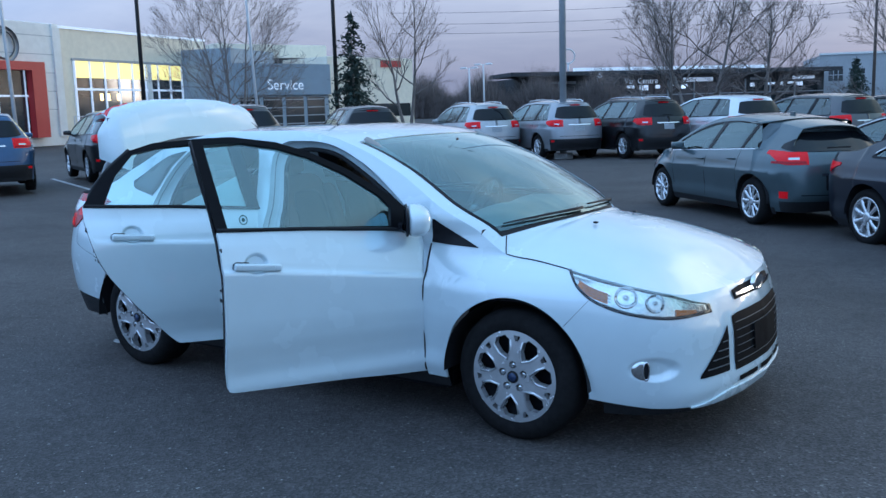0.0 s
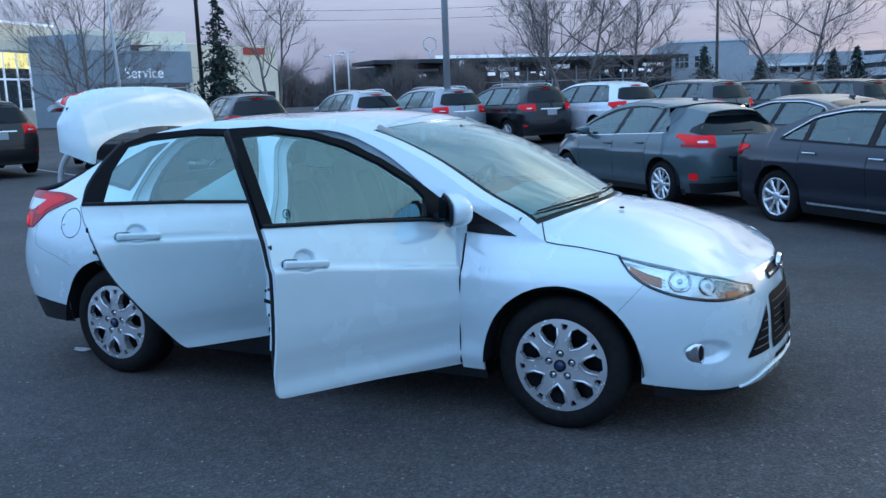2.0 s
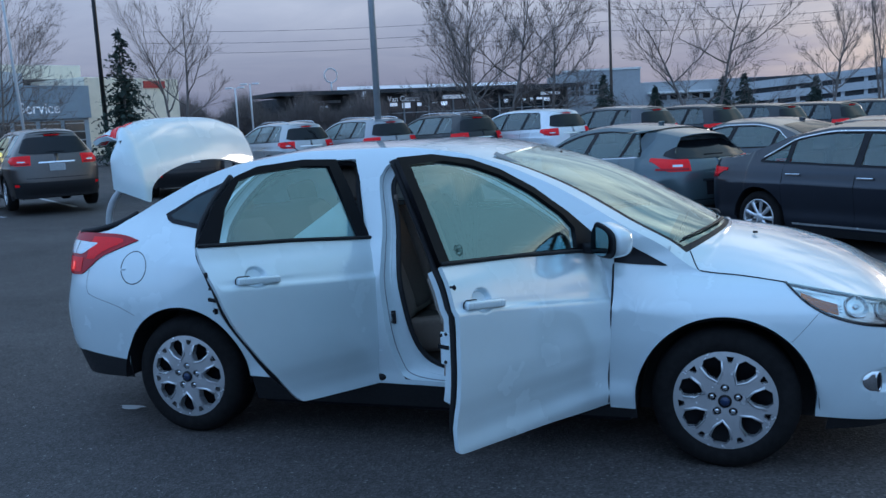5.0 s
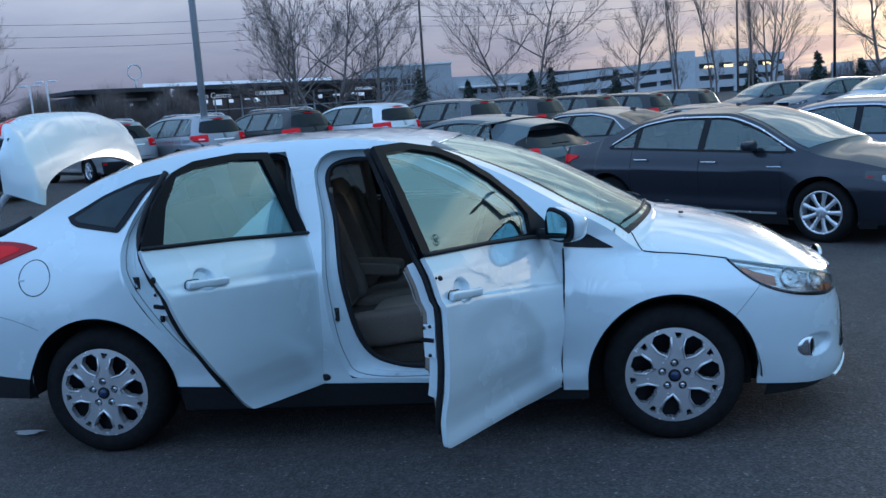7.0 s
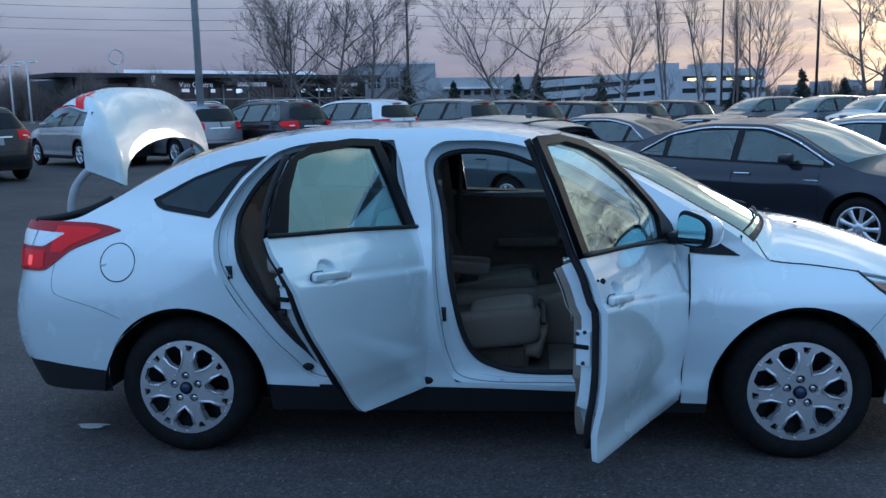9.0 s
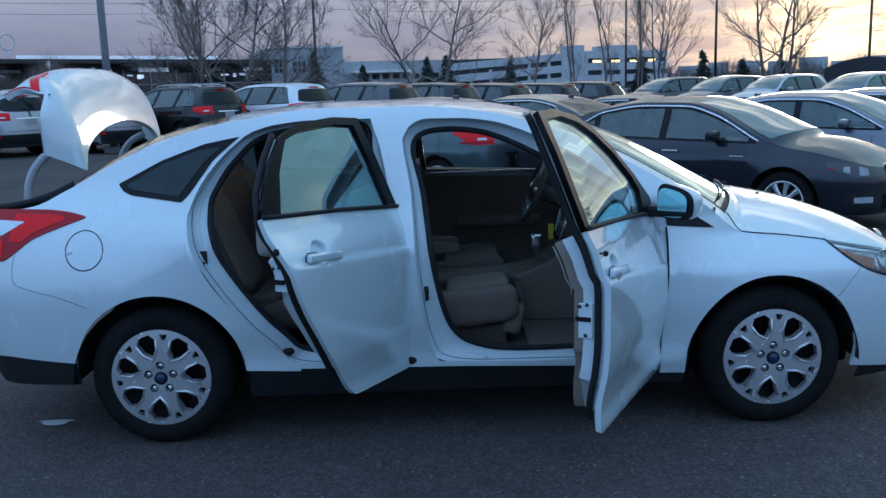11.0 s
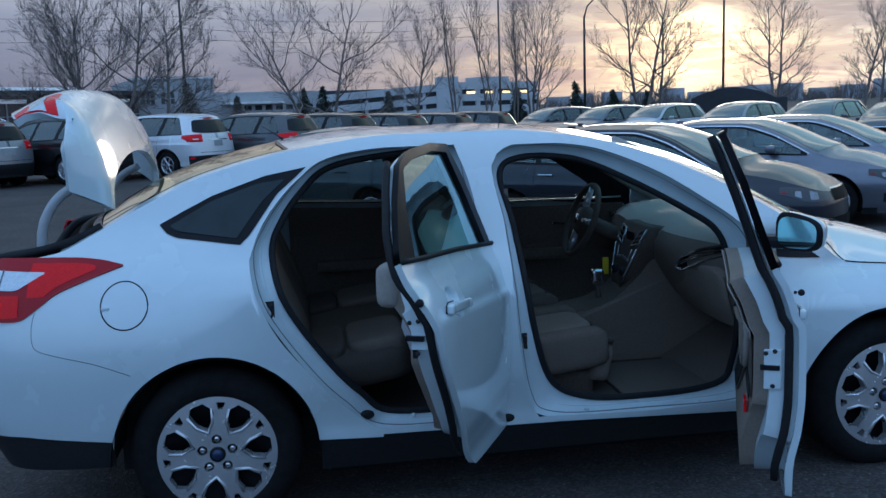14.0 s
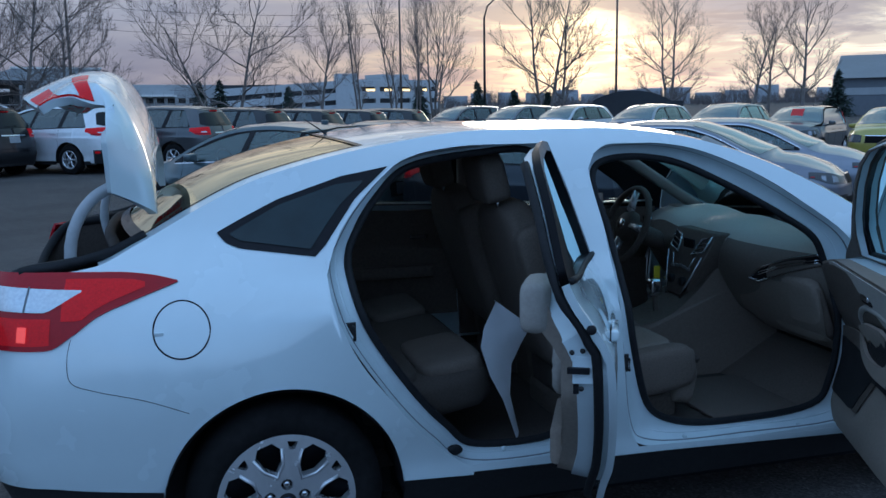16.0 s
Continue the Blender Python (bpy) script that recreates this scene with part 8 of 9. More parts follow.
def bare_tree(base, height, width, seed, label, stems=1, limbs=9, fork=0.22, low=0.30, dense=4, slim=1.0):
    """A leafless tree: limbs that bow out to a rounded crown and split again and again into fine twigs."""
    rng = random.Random(seed)
    V = {"trunk": ([], []), "crown": ([], [])}

    def add(kind, path, radii, sides):
        v, f = tube_data(path, radii, sides)
        vs, fs = V[kind]
        o = len(vs)
        vs += v
        fs += [tuple(i + o for i in q) for q in f]

    def bent(p, d, length, n, wobble, lift):
        path, e = [p.copy()], d.normalized()
        for _ in range(n):
            e = (e + Vector((rng.gauss(0, wobble), rng.gauss(0, wobble), rng.gauss(0, wobble) + lift))).normalized()
            path.append(path[-1] + e * (length / n))
        return path

    def along(path, t):
        n = len(path) - 1
        j = min(n - 1, int(t * n))
        return path[j].lerp(path[j + 1], t * n - j), (path[j + 1] - path[j]).normalized()

    def split(path, radius, length, level):
        count = {1: 9, 2: 5, 3: dense}[level]
        for i in range(count):
            t = (0.22 if level == 1 else 0.12) + 0.86 * (i + rng.random()) / count
            t = min(t, 0.99)
            p, e = along(path, t)
            side = Matrix.Rotation(rng.uniform(0, 2 * math.pi), 3, e) @ e.orthogonal().normalized()
            d = e + side * rng.uniform(0.42, 0.85)
            d.z += 0.12
            ln = max(length * rng.uniform(0.40, 0.72) * (1.08 - 0.5 * t), 0.22)
            rr = max(0.0055, radius * (1 - 0.8 * t) * 0.55)
            sub = bent(p, d, ln, {1: 5, 2: 3, 3: 2}[level], 0.11, 0.05)
            m = len(sub)
            add("crown", sub, [max(0.0040, rr * (1 - 0.75 * q / m)) for q in range(m)], 4 if level == 1 else 3)
            if level < 3:
                split(sub, rr, ln, level + 1)

    for s in range(stems):
        a = 2 * math.pi * s / stems + rng.uniform(0, 1.5)
        out = Vector((math.cos(a), math.sin(a), 0)) * (stems > 1)
        foot = out * 0.12 * min(stems, 3) / 2 + Vector((0, 0, -0.15))
        h = height * rng.uniform(0.80, 1.0) if s else height
        stem = bent(foot, Vector((0, 0, 1)) + out * width / height * 0.42, h * 0.80, 8, 0.055, 0.03)
        r0 = height * 0.0155 * slim / (1 + 0.30 * (stems - 1))
        rad = [r0 * (1 - 0.86 * (i / 8) ** 0.9) for i in range(9)]
        add("trunk", stem, rad, 8)
        n = max(3, round(limbs / stems ** 0.5))
        for i in range(n):
            t = fork + (0.95 - fork) * ((i + rng.random() * 0.8) / n) ** 1.1
            p, e = along(stem, min(t, 0.98))
            az = 2.4 * i + rng.uniform(-0.5, 0.5) + a
            reach = width / 2 * (1.0 - 0.55 * ((t - fork) / (1 - fork)) ** 1.4) * rng.uniform(0.75, 1.1)
            rise = (height * (low + (1.02 - low) * ((i + 0.7) / n)) - p.z) * rng.uniform(0.85, 1.1)
            target = p + Vector((math.cos(az) * reach, math.sin(az) * reach, max(rise, reach * 0.35)))
            ctrl = p.lerp(target, 0.45) + Vector((math.cos(az) * reach, math.sin(az) * reach, 0)) * 0.20
            path = []
            for q in range(8):
                u = q / 7
                c = p * (1 - u) ** 2 + ctrl * 2 * u * (1 - u) + target * u * u
                path.append(c + Vector((rng.gauss(0, 1), rng.gauss(0, 1), rng.gauss(0, 1))) * (0.018 * reach * (q > 0)))
            ln = (target - p).length
            rl = max(0.014, r0 * (1 - 0.80 * t) * 0.62)
            add("trunk", path, [max(0.007, rl * (1 - 0.82 * (q / 7) ** 0.8)) for q in range(8)], 5)
            split(path, rl, ln, 1)
        split(stem[4:], rad[4], h * 0.30, 2)
    root = thing("tree", Matrix.Translation(base), label, "tree", "bare trees")
    for kind, mat in (("trunk", BARK), ("crown", TWIG)):
        put(kind, *V[kind], mat, root)
    return root


def conifer(base, height, width, seed, label):
    rng = random.Random(seed)
    root = thing("conifer", Matrix.Translation(base), label, "tree", "conifers")
    v, f = tube_data([(0, 0, -0.1), (0, 0, height * 0.5), (0, 0, height)], [height * 0.018, height * 0.011, 0.02], 7)
    put("trunk", v, f, BARK, root)
    V, F = [], []
    z = height * 0.08
    while z < height * 0.985:
        t = z / height
        reach = width / 2 * (1 - t) ** 0.85 * rng.uniform(0.75, 1.1) + 0.06
        for k in range(max(5, int(13 * (1 - t)))):
            a = rng.uniform(0, 2 * math.pi)
            L = reach * rng.uniform(0.6, 1.12)
            n = max(3, int(L / 0.16))
            for i in range(n):
                s = (i + 1) / n
                p = Vector((math.cos(a) * L * s, math.sin(a) * L * s, z + L * (0.16 * s - 0.42 * s * s)))
                for _ in range(2):
                    w = 0.16 * (1.25 - s) + 0.09
                    d1 = Vector((rng.gauss(0, 1), rng.gauss(0, 1), rng.gauss(-0.3, 0.6))).normalized() * w * 1.5
                    d2 = Vector((rng.gauss(0, 1), rng.gauss(0, 1), rng.gauss(0, 0.5))).normalized() * w * 0.5
                    o = len(V)
                    V += [p - d2, p + d2, p + d1]
                    F.append((o, o + 1, o + 2))
        z += height * 0.028
    put("crown", V, F, material("dark_needles", (0.034, 0.052, 0.042), rough=0.85, grain=0.3, grain_scale=4, stain=0.25, stain_scale=1), root, smooth=False)


def pole(base, height, r0, r1, mat, label, category="pole", lean=0.0, heads=None, spread=0.6):
    root = thing("lamp_post" if heads else "pole", Matrix.Translation(base), label, category, "poles")
    v, f = tube_data([(0, 0, 0), (lean * height * 0.5, 0, height / 2), (lean * height, 0, height)], [r0, (r0 + r1) / 2, r1], 10)
    put("shaft", v, f, mat, root)
    part("foot", box_bm((r0 * 4, r0 * 4, 0.25), (0, 0, 0.05), 0.03), material("concrete_foot", (0.30, 0.29, 0.28), rough=0.9, grain=0.15, grain_scale=20), root)
    if heads:
        for sgn in (-1, 1):
            part("lamp_head", box_bm((0.75, 0.35, 0.14), (sgn * spread, 0, height), 0.04, taper=0.8), mat, root)
    return root


GREY_STEEL = material("grey_steel", (0.36, 0.38, 0.40), rough=0.5, metal=0.3, grain=0.08, grain_scale=6, stain=0.1, stain_scale=0.8)
BLACK_STEEL = material("black_steel", (0.015, 0.015, 0.017), rough=0.5, grain=0.1, grain_scale=6)
PALE_POLE = material("pale_pole", (0.62, 0.63, 0.65), rough=0.45, grain=0.05, grain_scale=6)
WOOD_POLE = material("weathered_wood", (0.12, 0.095, 0.08), rough=0.95, grain=0.25, grain_scale=8, stain=0.2)

# poles
pole(at(1.0, 21.78, 26), 12.0, 0.105, 0.085, GREY_STEEL, "tall grey steel lamp post", "lamp post", heads=True)
pole(at(1.0, 7.52, 119), 19, 0.20, 0.12, WOOD_POLE, "tall weathered timber utility pole", "utility pole")
pole(at(3.3, 51.9, 44), 14, 0.10, 0.07, BLACK_STEEL, "thin tall black lamp post", "lamp post", heads=True)
pole(at(3.3, 40.4, 52), 16, 0.12, 0.09, BLACK_STEEL, "thin black lamp post beside a conifer", "lamp post", heads=True)
pole(at(3.3, 45.2, 40), 11, 0.065, 0.045, PALE_POLE, "thin leaning white flagpole", "flagpole", lean=-0.06)
pole(at(3.3, 58.9, 36), 11, 0.07, 0.045, PALE_POLE, "thin white flagpole by the showroom", "flagpole", lean=-0.05)
for b, h in ((31.3, 4.8), (30.4, 5.1)):
    pole(at(1.9, b, 85), h, 0.09, 0.07, PALE_POLE, "short pale lamp over the lot", "lamp post", heads=True)
pole(at(0.3, -11.9, 95), 13, 0.12, 0.09, WOOD_POLE, "weathered utility pole by the garage", "utility pole")
pole(at(-1.1, -26.1, 140), 19, 0.20, 0.14, WOOD_POLE, "tall timber pole against the sunset", "utility pole")
p = at(1.0, -16.79, 100)
c = thing("street_lamp", Matrix.Translation(p), "dark curved street lamp by the road", "street lamp", "poles")
v, f = tube_data([(0, 0, 0), (0, 0, 6), (0, 0, 10.4), (0.35, 0, 11.6), (1.2, 0, 12.4), (2.3, 0, 12.6)], [0.15, 0.13, 0.11, 0.09, 0.08, 0.07], 8)
put("shaft", v, f, BLACK_STEEL, c)
part("lamp_head", box_bm((0.7, 0.28, 0.12), (2.7, 0, 12.6), 0.03), BLACK_STEEL, c)

# three overhead cables strung from pole to pole
CABLE = material("weathered_cable", (0.075, 0.076, 0.084), rough=0.7, grain=0.15, grain_scale=3)
for z in (14.2, 12.8, 11.6):
    stops_ = [at(1.0, 36.0, 119), at(1.0, 7.52, 118.7), at(0.3, -11.9, 125)]
    path_ = []
    for a_, b_ in zip(stops_[:-1], stops_[1:]):
        for i in range(12):
            u_ = i / 12
            q_ = a_.lerp(b_, u_)
            path_.append(Vector((q_.x, q_.y, z - 3.2 * u_ * (1 - u_))))
    path_.append(Vector((stops_[-1].x, stops_[-1].y, z)))
    v, f = tube_data(path_, [0.022] * len(path_), 5)
    line_ = put("overhead_cable", v, f, CABLE)
    tagged(line_, "thin dark overhead cable strung between timber poles", "cable", "overhead cables")

# a twin-headed lamp post out to the side, mirrored in the open door's glass
pole(Vector((29.05, 20.6, 0.0)), 9.5, 0.13, 0.11, BLACK_STEEL, "twin-headed dark lamp post beyond the lane", "lamp post", heads=True, spread=0.55)

# trees
for bx, bear, d, h, wide, seed, st, limbs, fork, low, label in (
        (3.3, 46.75, 46, 9.6, 7.0, 11, 4, 14, 0.12, 0.22, "bare many-stemmed tree by the service wing"),
        (1.0, 34.13, 56, 10.6, 5.6, 12, 2, 10, 0.22, 0.30, "tall bare tree behind the lot"),
        (1.0, 14.21, 32, 7.6, 5.6, 13, 2, 13, 0.16, 0.24, "broad bare tree behind the lot"),
        (3.29, 19.72, 33, 6.4, 3.8, 18, 1, 11, 0.20, 0.30, "slight bare tree beside a broader one"),
        (3.29, 14.41, 36, 6.6, 4.6, 19, 1, 12, 0.22, 0.30, "bare spreading tree behind the lot"),
        (1.0, 1.56, 38, 8.0, 6.6, 14, 2, 13, 0.16, 0.16, "large bare tree with wide limbs"),
        (1.0, -5.23, 56, 7.6, 4.2, 15, 1, 11, 0.24, 0.32, "bare tree before the garage"),
        (1.0, -13.42, 83, 13.0, 6.5, 16, 3, 12, 0.14, 0.30, "bare tree against the sunset"),
        (1.0, -19.5, 59, 11.5, 6.4, 21, 2, 12, 0.18, 0.22, "bare tree against the sunset"),
        (1.0, -20.6, 60, 9.0, 4.8, 20, 1, 9, 0.20, 0.28, "leaning bare tree against the sunset"),
        (1.0, -27.88, 90, 14.0, 8.5, 22, 2, 13, 0.12, 0.16, "bare tree against the sunset"),
        (-1.5, -34.0, 75, 9.0, 3.4, 23, 1, 8, 0.25, 0.35, "thin bare tree by the road"),
        (-1.5, -34.9, 78, 9.5, 5.0, 24, 1, 9, 0.20, 0.30, "bare tree by the warehouse"),
        (-1.5, -36.75, 75, 11.0, 5.2, 28, 1, 10, 0.20, 0.28, "bare tree by the warehouse"),
        (-1.4, -44.0, 62, 11.0, 6.0, 25, 2, 10, 0.18, 0.25, "bare tree at the lot's far side"),
        (3.2, -60.0, 60, 12.0, 7.0, 26, 2, 10, 0.18, 0.25, "bare tree beyond the lot"),
        (3.2, -85.0, 60, 12.0, 7.0, 27, 2, 10, 0.18, 0.25, "bare tree beyond the lot")):
    bare_tree(at(bx, bear, d), h, wide, seed, label, st, limbs, fork, low)
for b, d, h in ((-9.34, 60, 11.5), (-11.57, 60, 11.5), (-13.3, 78, 14.0)):
    bare_tree(at(-0.52, b, d), h, 0.8, 40 + int(abs(b)), "slim columnar poplar, bare", 2, 9, 0.10, 0.15, 2, 0.55)
conifer(at(3.3, 39.35, 50), 6.7, 4.9, 5, "dark drooping conifer by the showroom")
for b, d, h in ((7.2, 80, 4.2), (0.2, 88, 3.6), (-1.0, 90, 3.9), (4.2, 90, 3.0), (-5.0, 84, 3.2), (-16.6, 78, 3.3), (-18.9, 78, 2.6), (-13.0, 80, 3.2), (-37.8, 80, 3.7), (-21.0, 80, 2.4)):
    conifer(at(0.0, b, d), h, h * 0.95, int(100 + b * 3), "small dark conifer by the far kerb")

# far woods: a low thicket of bare twigs behind the lot
rng = random.Random(77)
V, F = [], []
for _ in range(7000):
    b = rng.choice((rng.uniform(22.0, 36.5), rng.uniform(-46, 46)))
    thick = 22 < b < 36.5
    d = rng.uniform(95, 118) if thick else rng.uniform(150, 175)
    p = at(1.5, b, d)
    h = (rng.uniform(2.4, 6.0) if thick else rng.uniform(2.0, 4.6)) * (0.75 + 0.25 * math.sin(b * 1.7))
    for _ in range(4):
        dx, dy = rng.gauss(0, 0.6), rng.gauss(0, 0.6)
        w = rng.uniform(0.015, 0.05)
        o = len(V)
        V += [(p.x - w, p.y, p.z), (p.x + w, p.y, p.z), (p.x + dx, p.y + dy, p.z + h * rng.uniform(0.6, 1.0))]
        F.append((o, o + 1, o + 2))
        o = len(V)
        V += [(p.x + dx * 0.5, p.y + dy * 0.5 - w, p.z + h * 0.4), (p.x + dx * 0.5, p.y + dy * 0.5 + w, p.z + h * 0.4), (p.x + dx * 1.8, p.y - dy, p.z + h * rng.uniform(0.7, 1.05))]
        F.append((o, o + 1, o + 2))
# an added ring, mostly out of view, to darken the horizon mirrored in paint
for _ in range(2600):
    b = rng.uniform(50, 310)
    p = at(1.5, b, rng.uniform(62, 90))
    h = rng.uniform(3.0, 7.0) * (0.8 + 0.25 * math.sin(b * 0.9))
    for _ in range(3):
        dx, dy, w = rng.gauss(0, 0.9), rng.gauss(0, 0.9), rng.uniform(0.10, 0.35)
        o = len(V)
        V += [(p.x - w, p.y - w, p.z), (p.x + w, p.y + w, p.z), (p.x + dx, p.y + dy, p.z + h * rng.uniform(0.6, 1.0))]
        F.append((o, o + 1, o + 2))
woods = put("far_woods", V, F, material("hazy_twigs", (0.15, 0.125, 0.118), rough=0.95, grain=0.3, grain_scale=2), smooth=False)
tagged(woods, "hazy brown thicket of leafless trees, with an unseen ring added for reflections", "trees", kind="stuff")


# ---- buildings
def wall_mat(name, col, joints=1.2, rough=0.7):
    return material(name, col, rough=rough, grain=0.05, grain_scale=3, stain=0.07, stain_scale=0.25)


def block(parent, name, a, b, depth, z0, z1, mat, label="", bevel=0.03):
    """A box standing on the line from a to b (seen face), going depth back."""
    a, b = Vector((a[0], a[1], 0)), Vector((b[0], b[1], 0))
    d = (b - a)
    L = d.length
    ang = math.atan2(d.y, d.x)
    bm = box_bm((L, depth, z1 - z0), (L / 2, depth / 2, (z0 + z1) / 2), bevel, 1)
    bmesh.ops.rotate(bm, verts=bm.verts, cent=(0, 0, 0), matrix=Matrix.Rotation(ang, 3, "Z"))
    bmesh.ops.translate(bm, verts=bm.verts, vec=(a.x, a.y, 0))
    return part(name, bm, mat, parent, label)


class Face:
    """Lays parts on the front of a wall from a to b; u in metres from a, z up."""
    def __init__(self, a, b):
        self.a, self.d = Vector((a[0], a[1], 0)), Vector((b[0] - a[0], b[1] - a[1], 0))
        self.L = self.d.length
        self.ang = math.atan2(self.d.y, self.d.x)

    def box(self, parent, name, u0, u1, z0, z1, out, thick, mat, label="", bevel=0.0):
        bm = box_bm((u1 - u0, thick, z1 - z0), ((u0 + u1) / 2, -out + thick / 2, (z0 + z1) / 2), bevel, 1)
        bmesh.ops.rotate(bm, verts=bm.verts, cent=(0, 0, 0), matrix=Matrix.Rotation(self.ang, 3, "Z"))
        bmesh.ops.translate(bm, verts=bm.verts, vec=(self.a.x, self.a.y, 0))
        return part(name, bm, mat, parent, label)

    def text(self, parent, words, u, z, size, mat, out=0.12):
        cu = bpy.data.curves.new("lettering", "FONT")
        cu.body, cu.size, cu.extrude, cu.align_x, cu.align_y = words, size, 0.02, "CENTER", "CENTER"
        tmp = bpy.data.objects.new("tmp", cu)
        scene.collection.objects.link(tmp)
        me = bpy.data.meshes.new_from_object(tmp.evaluated_get(bpy.context.evaluated_depsgraph_get()))
        bpy.data.objects.remove(tmp)
        me.materials.clear()
        me.materials.append(mat)
        ob = new("lettering", me)
        ob.parent = parent
        n = Vector((math.sin(self.ang), -math.cos(self.ang), 0))
        p = self.a + self.d.normalized() * u + n * out
        ob.matrix_basis = pose(p.x, p.y, z, 90, 0, math.degrees(self.ang))
        return ob


def house(name, label):
    return thing(name, pose(0, 0, 0), label, "building", "far buildings")


SHOW_WHITE = wall_mat("showroom_white", (0.82, 0.81, 0.78))
CREAM = wall_mat("cream_panel", (0.80, 0.74, 0.60))
BLUEGREY = wall_mat("blue_grey_cladding", (0.32, 0.38, 0.44))
DARK_CLAD = wall_mat("dark_cladding", (0.035, 0.037, 0.042))
CONCRETE = wall_mat("pale_concrete", (0.40, 0.41, 0.42))
SHOP_GLASS = material("shop_glass", (0.030, 0.035, 0.038), rough=0.05, spec=0.9, grain=0.3, grain_scale=0.4, stain=0.4, stain_scale=0.15)
LIT = material("lit_ceiling", (0.8, 0.7, 0.3), rough=0.6, emit=(1.0, 0.78, 0.22), power=0.75)
LAMP_GLOW = material("warm_lamp", (0.9, 0.7, 0.4), emit=(1.0, 0.66, 0.25), power=2.5)
# white with a glow put in, for mullions, parapets and pillars besides signs
GLOW_WHITE = material("glowing_white", (0.8, 0.82, 0.85), rough=0.5, emit=(0.75, 0.85, 1.0), power=0.25)
RED_PANEL = material("red_panel", (0.42, 0.02, 0.025), rough=0.4, grain=0.04, grain_scale=3)


def showroom():
    h = house("showroom", "white car showroom with a red portal and lit windows")
    A, C, D = at(3.3, 64.0, 50), at(3.3, 56.3, 56), at(3.3, 48.2, 66)
    g = 1.2
    block(h, "wall", A, C, 12, g - 1, 6.9, SHOW_WHITE, "white panelled wall")
    block(h, "wall", C, D, 14, g - 1, 6.75, CREAM, "cream wall with tall windows")
    f1, f2 = Face(A, C), Face(C, D)
    for k in range(1, 6):
        f1.box(h, "panel_joint", 0, f1.L, g + k, g + k + 0.03, 0.012, 0.012, CONCRETE)
    u = f1.L
    f1.box(h, "corner_post", u - 0.5, u + 0.02, g - 0.5, 6.9, 0.10, 0.15, SHOW_WHITE)
    f1.box(h, "portal", u - 2.5, u - 1.6, g - 0.5, 4.75, 0.5, 0.6, RED_PANEL, "red entrance portal")
    f1.box(h, "portal", u - 6.0, u - 2.5, 4.3, 4.75, 0.5, 0.6, RED_PANEL)
    f1.box(h, "entrance_glass", u - 5.5, u - 2.5, g - 0.5, 4.3, 0.06, 0.06, SHOP_GLASS)
    for k in range(4):
        f1.box(h, "mullion", u - 5.4 + k * 0.9, u - 5.32 + k * 0.9, g - 0.5, 4.3, 0.10, 0.08, GLOW_WHITE)
    f1.box(h, "mullion", u - 5.5, u - 2.5, 2.9, 3.0, 0.10, 0.08, GLOW_WHITE)
    v, fc = lathe_data([(0.95, 0.0), (0.95, 0.12), (0.70, 0.12), (0.70, 0.0)], 36, "y")
    n = Vector((math.sin(f1.ang), -math.cos(f1.ang), 0))
    M = Matrix.Translation(f1.a + f1.d.normalized() * (u - 3.9) + n * 0.25 + Vector((0, 0, 5.6))) @ Matrix.Rotation(f1.ang, 4, "Z")
    put("round_sign", [M @ Vector(q) for q in v], fc, material("sign_steel", (0.25, 0.26, 0.28), rough=0.3, metal=0.8, grain=0.05), h, "round steel sign")
    # the glazed bay, lit from within near the ceiling
    w0, w1 = f2.L * 0.07, f2.L * 0.79
    f2.box(h, "window_glass", w0, w1, g + 0.4, 4.95, 0.03, 0.04, SHOP_GLASS, "tall showroom window")
    f2.box(h, "lit_band", w0, w1, 4.0, 4.95, 0.045, 0.02, LIT, "ceiling lit yellow")
    f2.box(h, "window_head", w0 - 0.15, w1 + 0.15, 4.95, 5.1, 0.12, 0.14, CONCRETE)
    f2.box(h, "transom", w0, w1, 3.28, 3.40, 0.10, 0.08, GLOW_WHITE)
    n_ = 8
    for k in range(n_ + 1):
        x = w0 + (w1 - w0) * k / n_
        f2.box(h, "mullion", x - 0.05, x + 0.05, g + 0.2, 4.95, 0.11, 0.09, GLOW_WHITE)
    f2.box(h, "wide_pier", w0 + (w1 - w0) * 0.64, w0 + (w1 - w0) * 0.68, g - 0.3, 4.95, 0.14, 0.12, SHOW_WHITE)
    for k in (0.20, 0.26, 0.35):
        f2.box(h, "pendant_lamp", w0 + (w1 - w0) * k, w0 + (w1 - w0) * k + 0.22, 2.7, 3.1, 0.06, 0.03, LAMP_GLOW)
    f2.box(h, "parapet", -0.1, f2.L, 6.70, 6.85, 0.10, 0.3, GLOW_WHITE)
    f1.box(h, "rail", u - 1.5, u + 1.6, g + 0.55, g + 0.6, 2.2, 0.05, PALE_POLE)
    for k in range(5):
        f1.box(h, "rail_post", u - 1.5 + k * 0.75, u - 1.45 + k * 0.75, g - 0.6, g + 0.6, 2.2, 0.05, PALE_POLE)


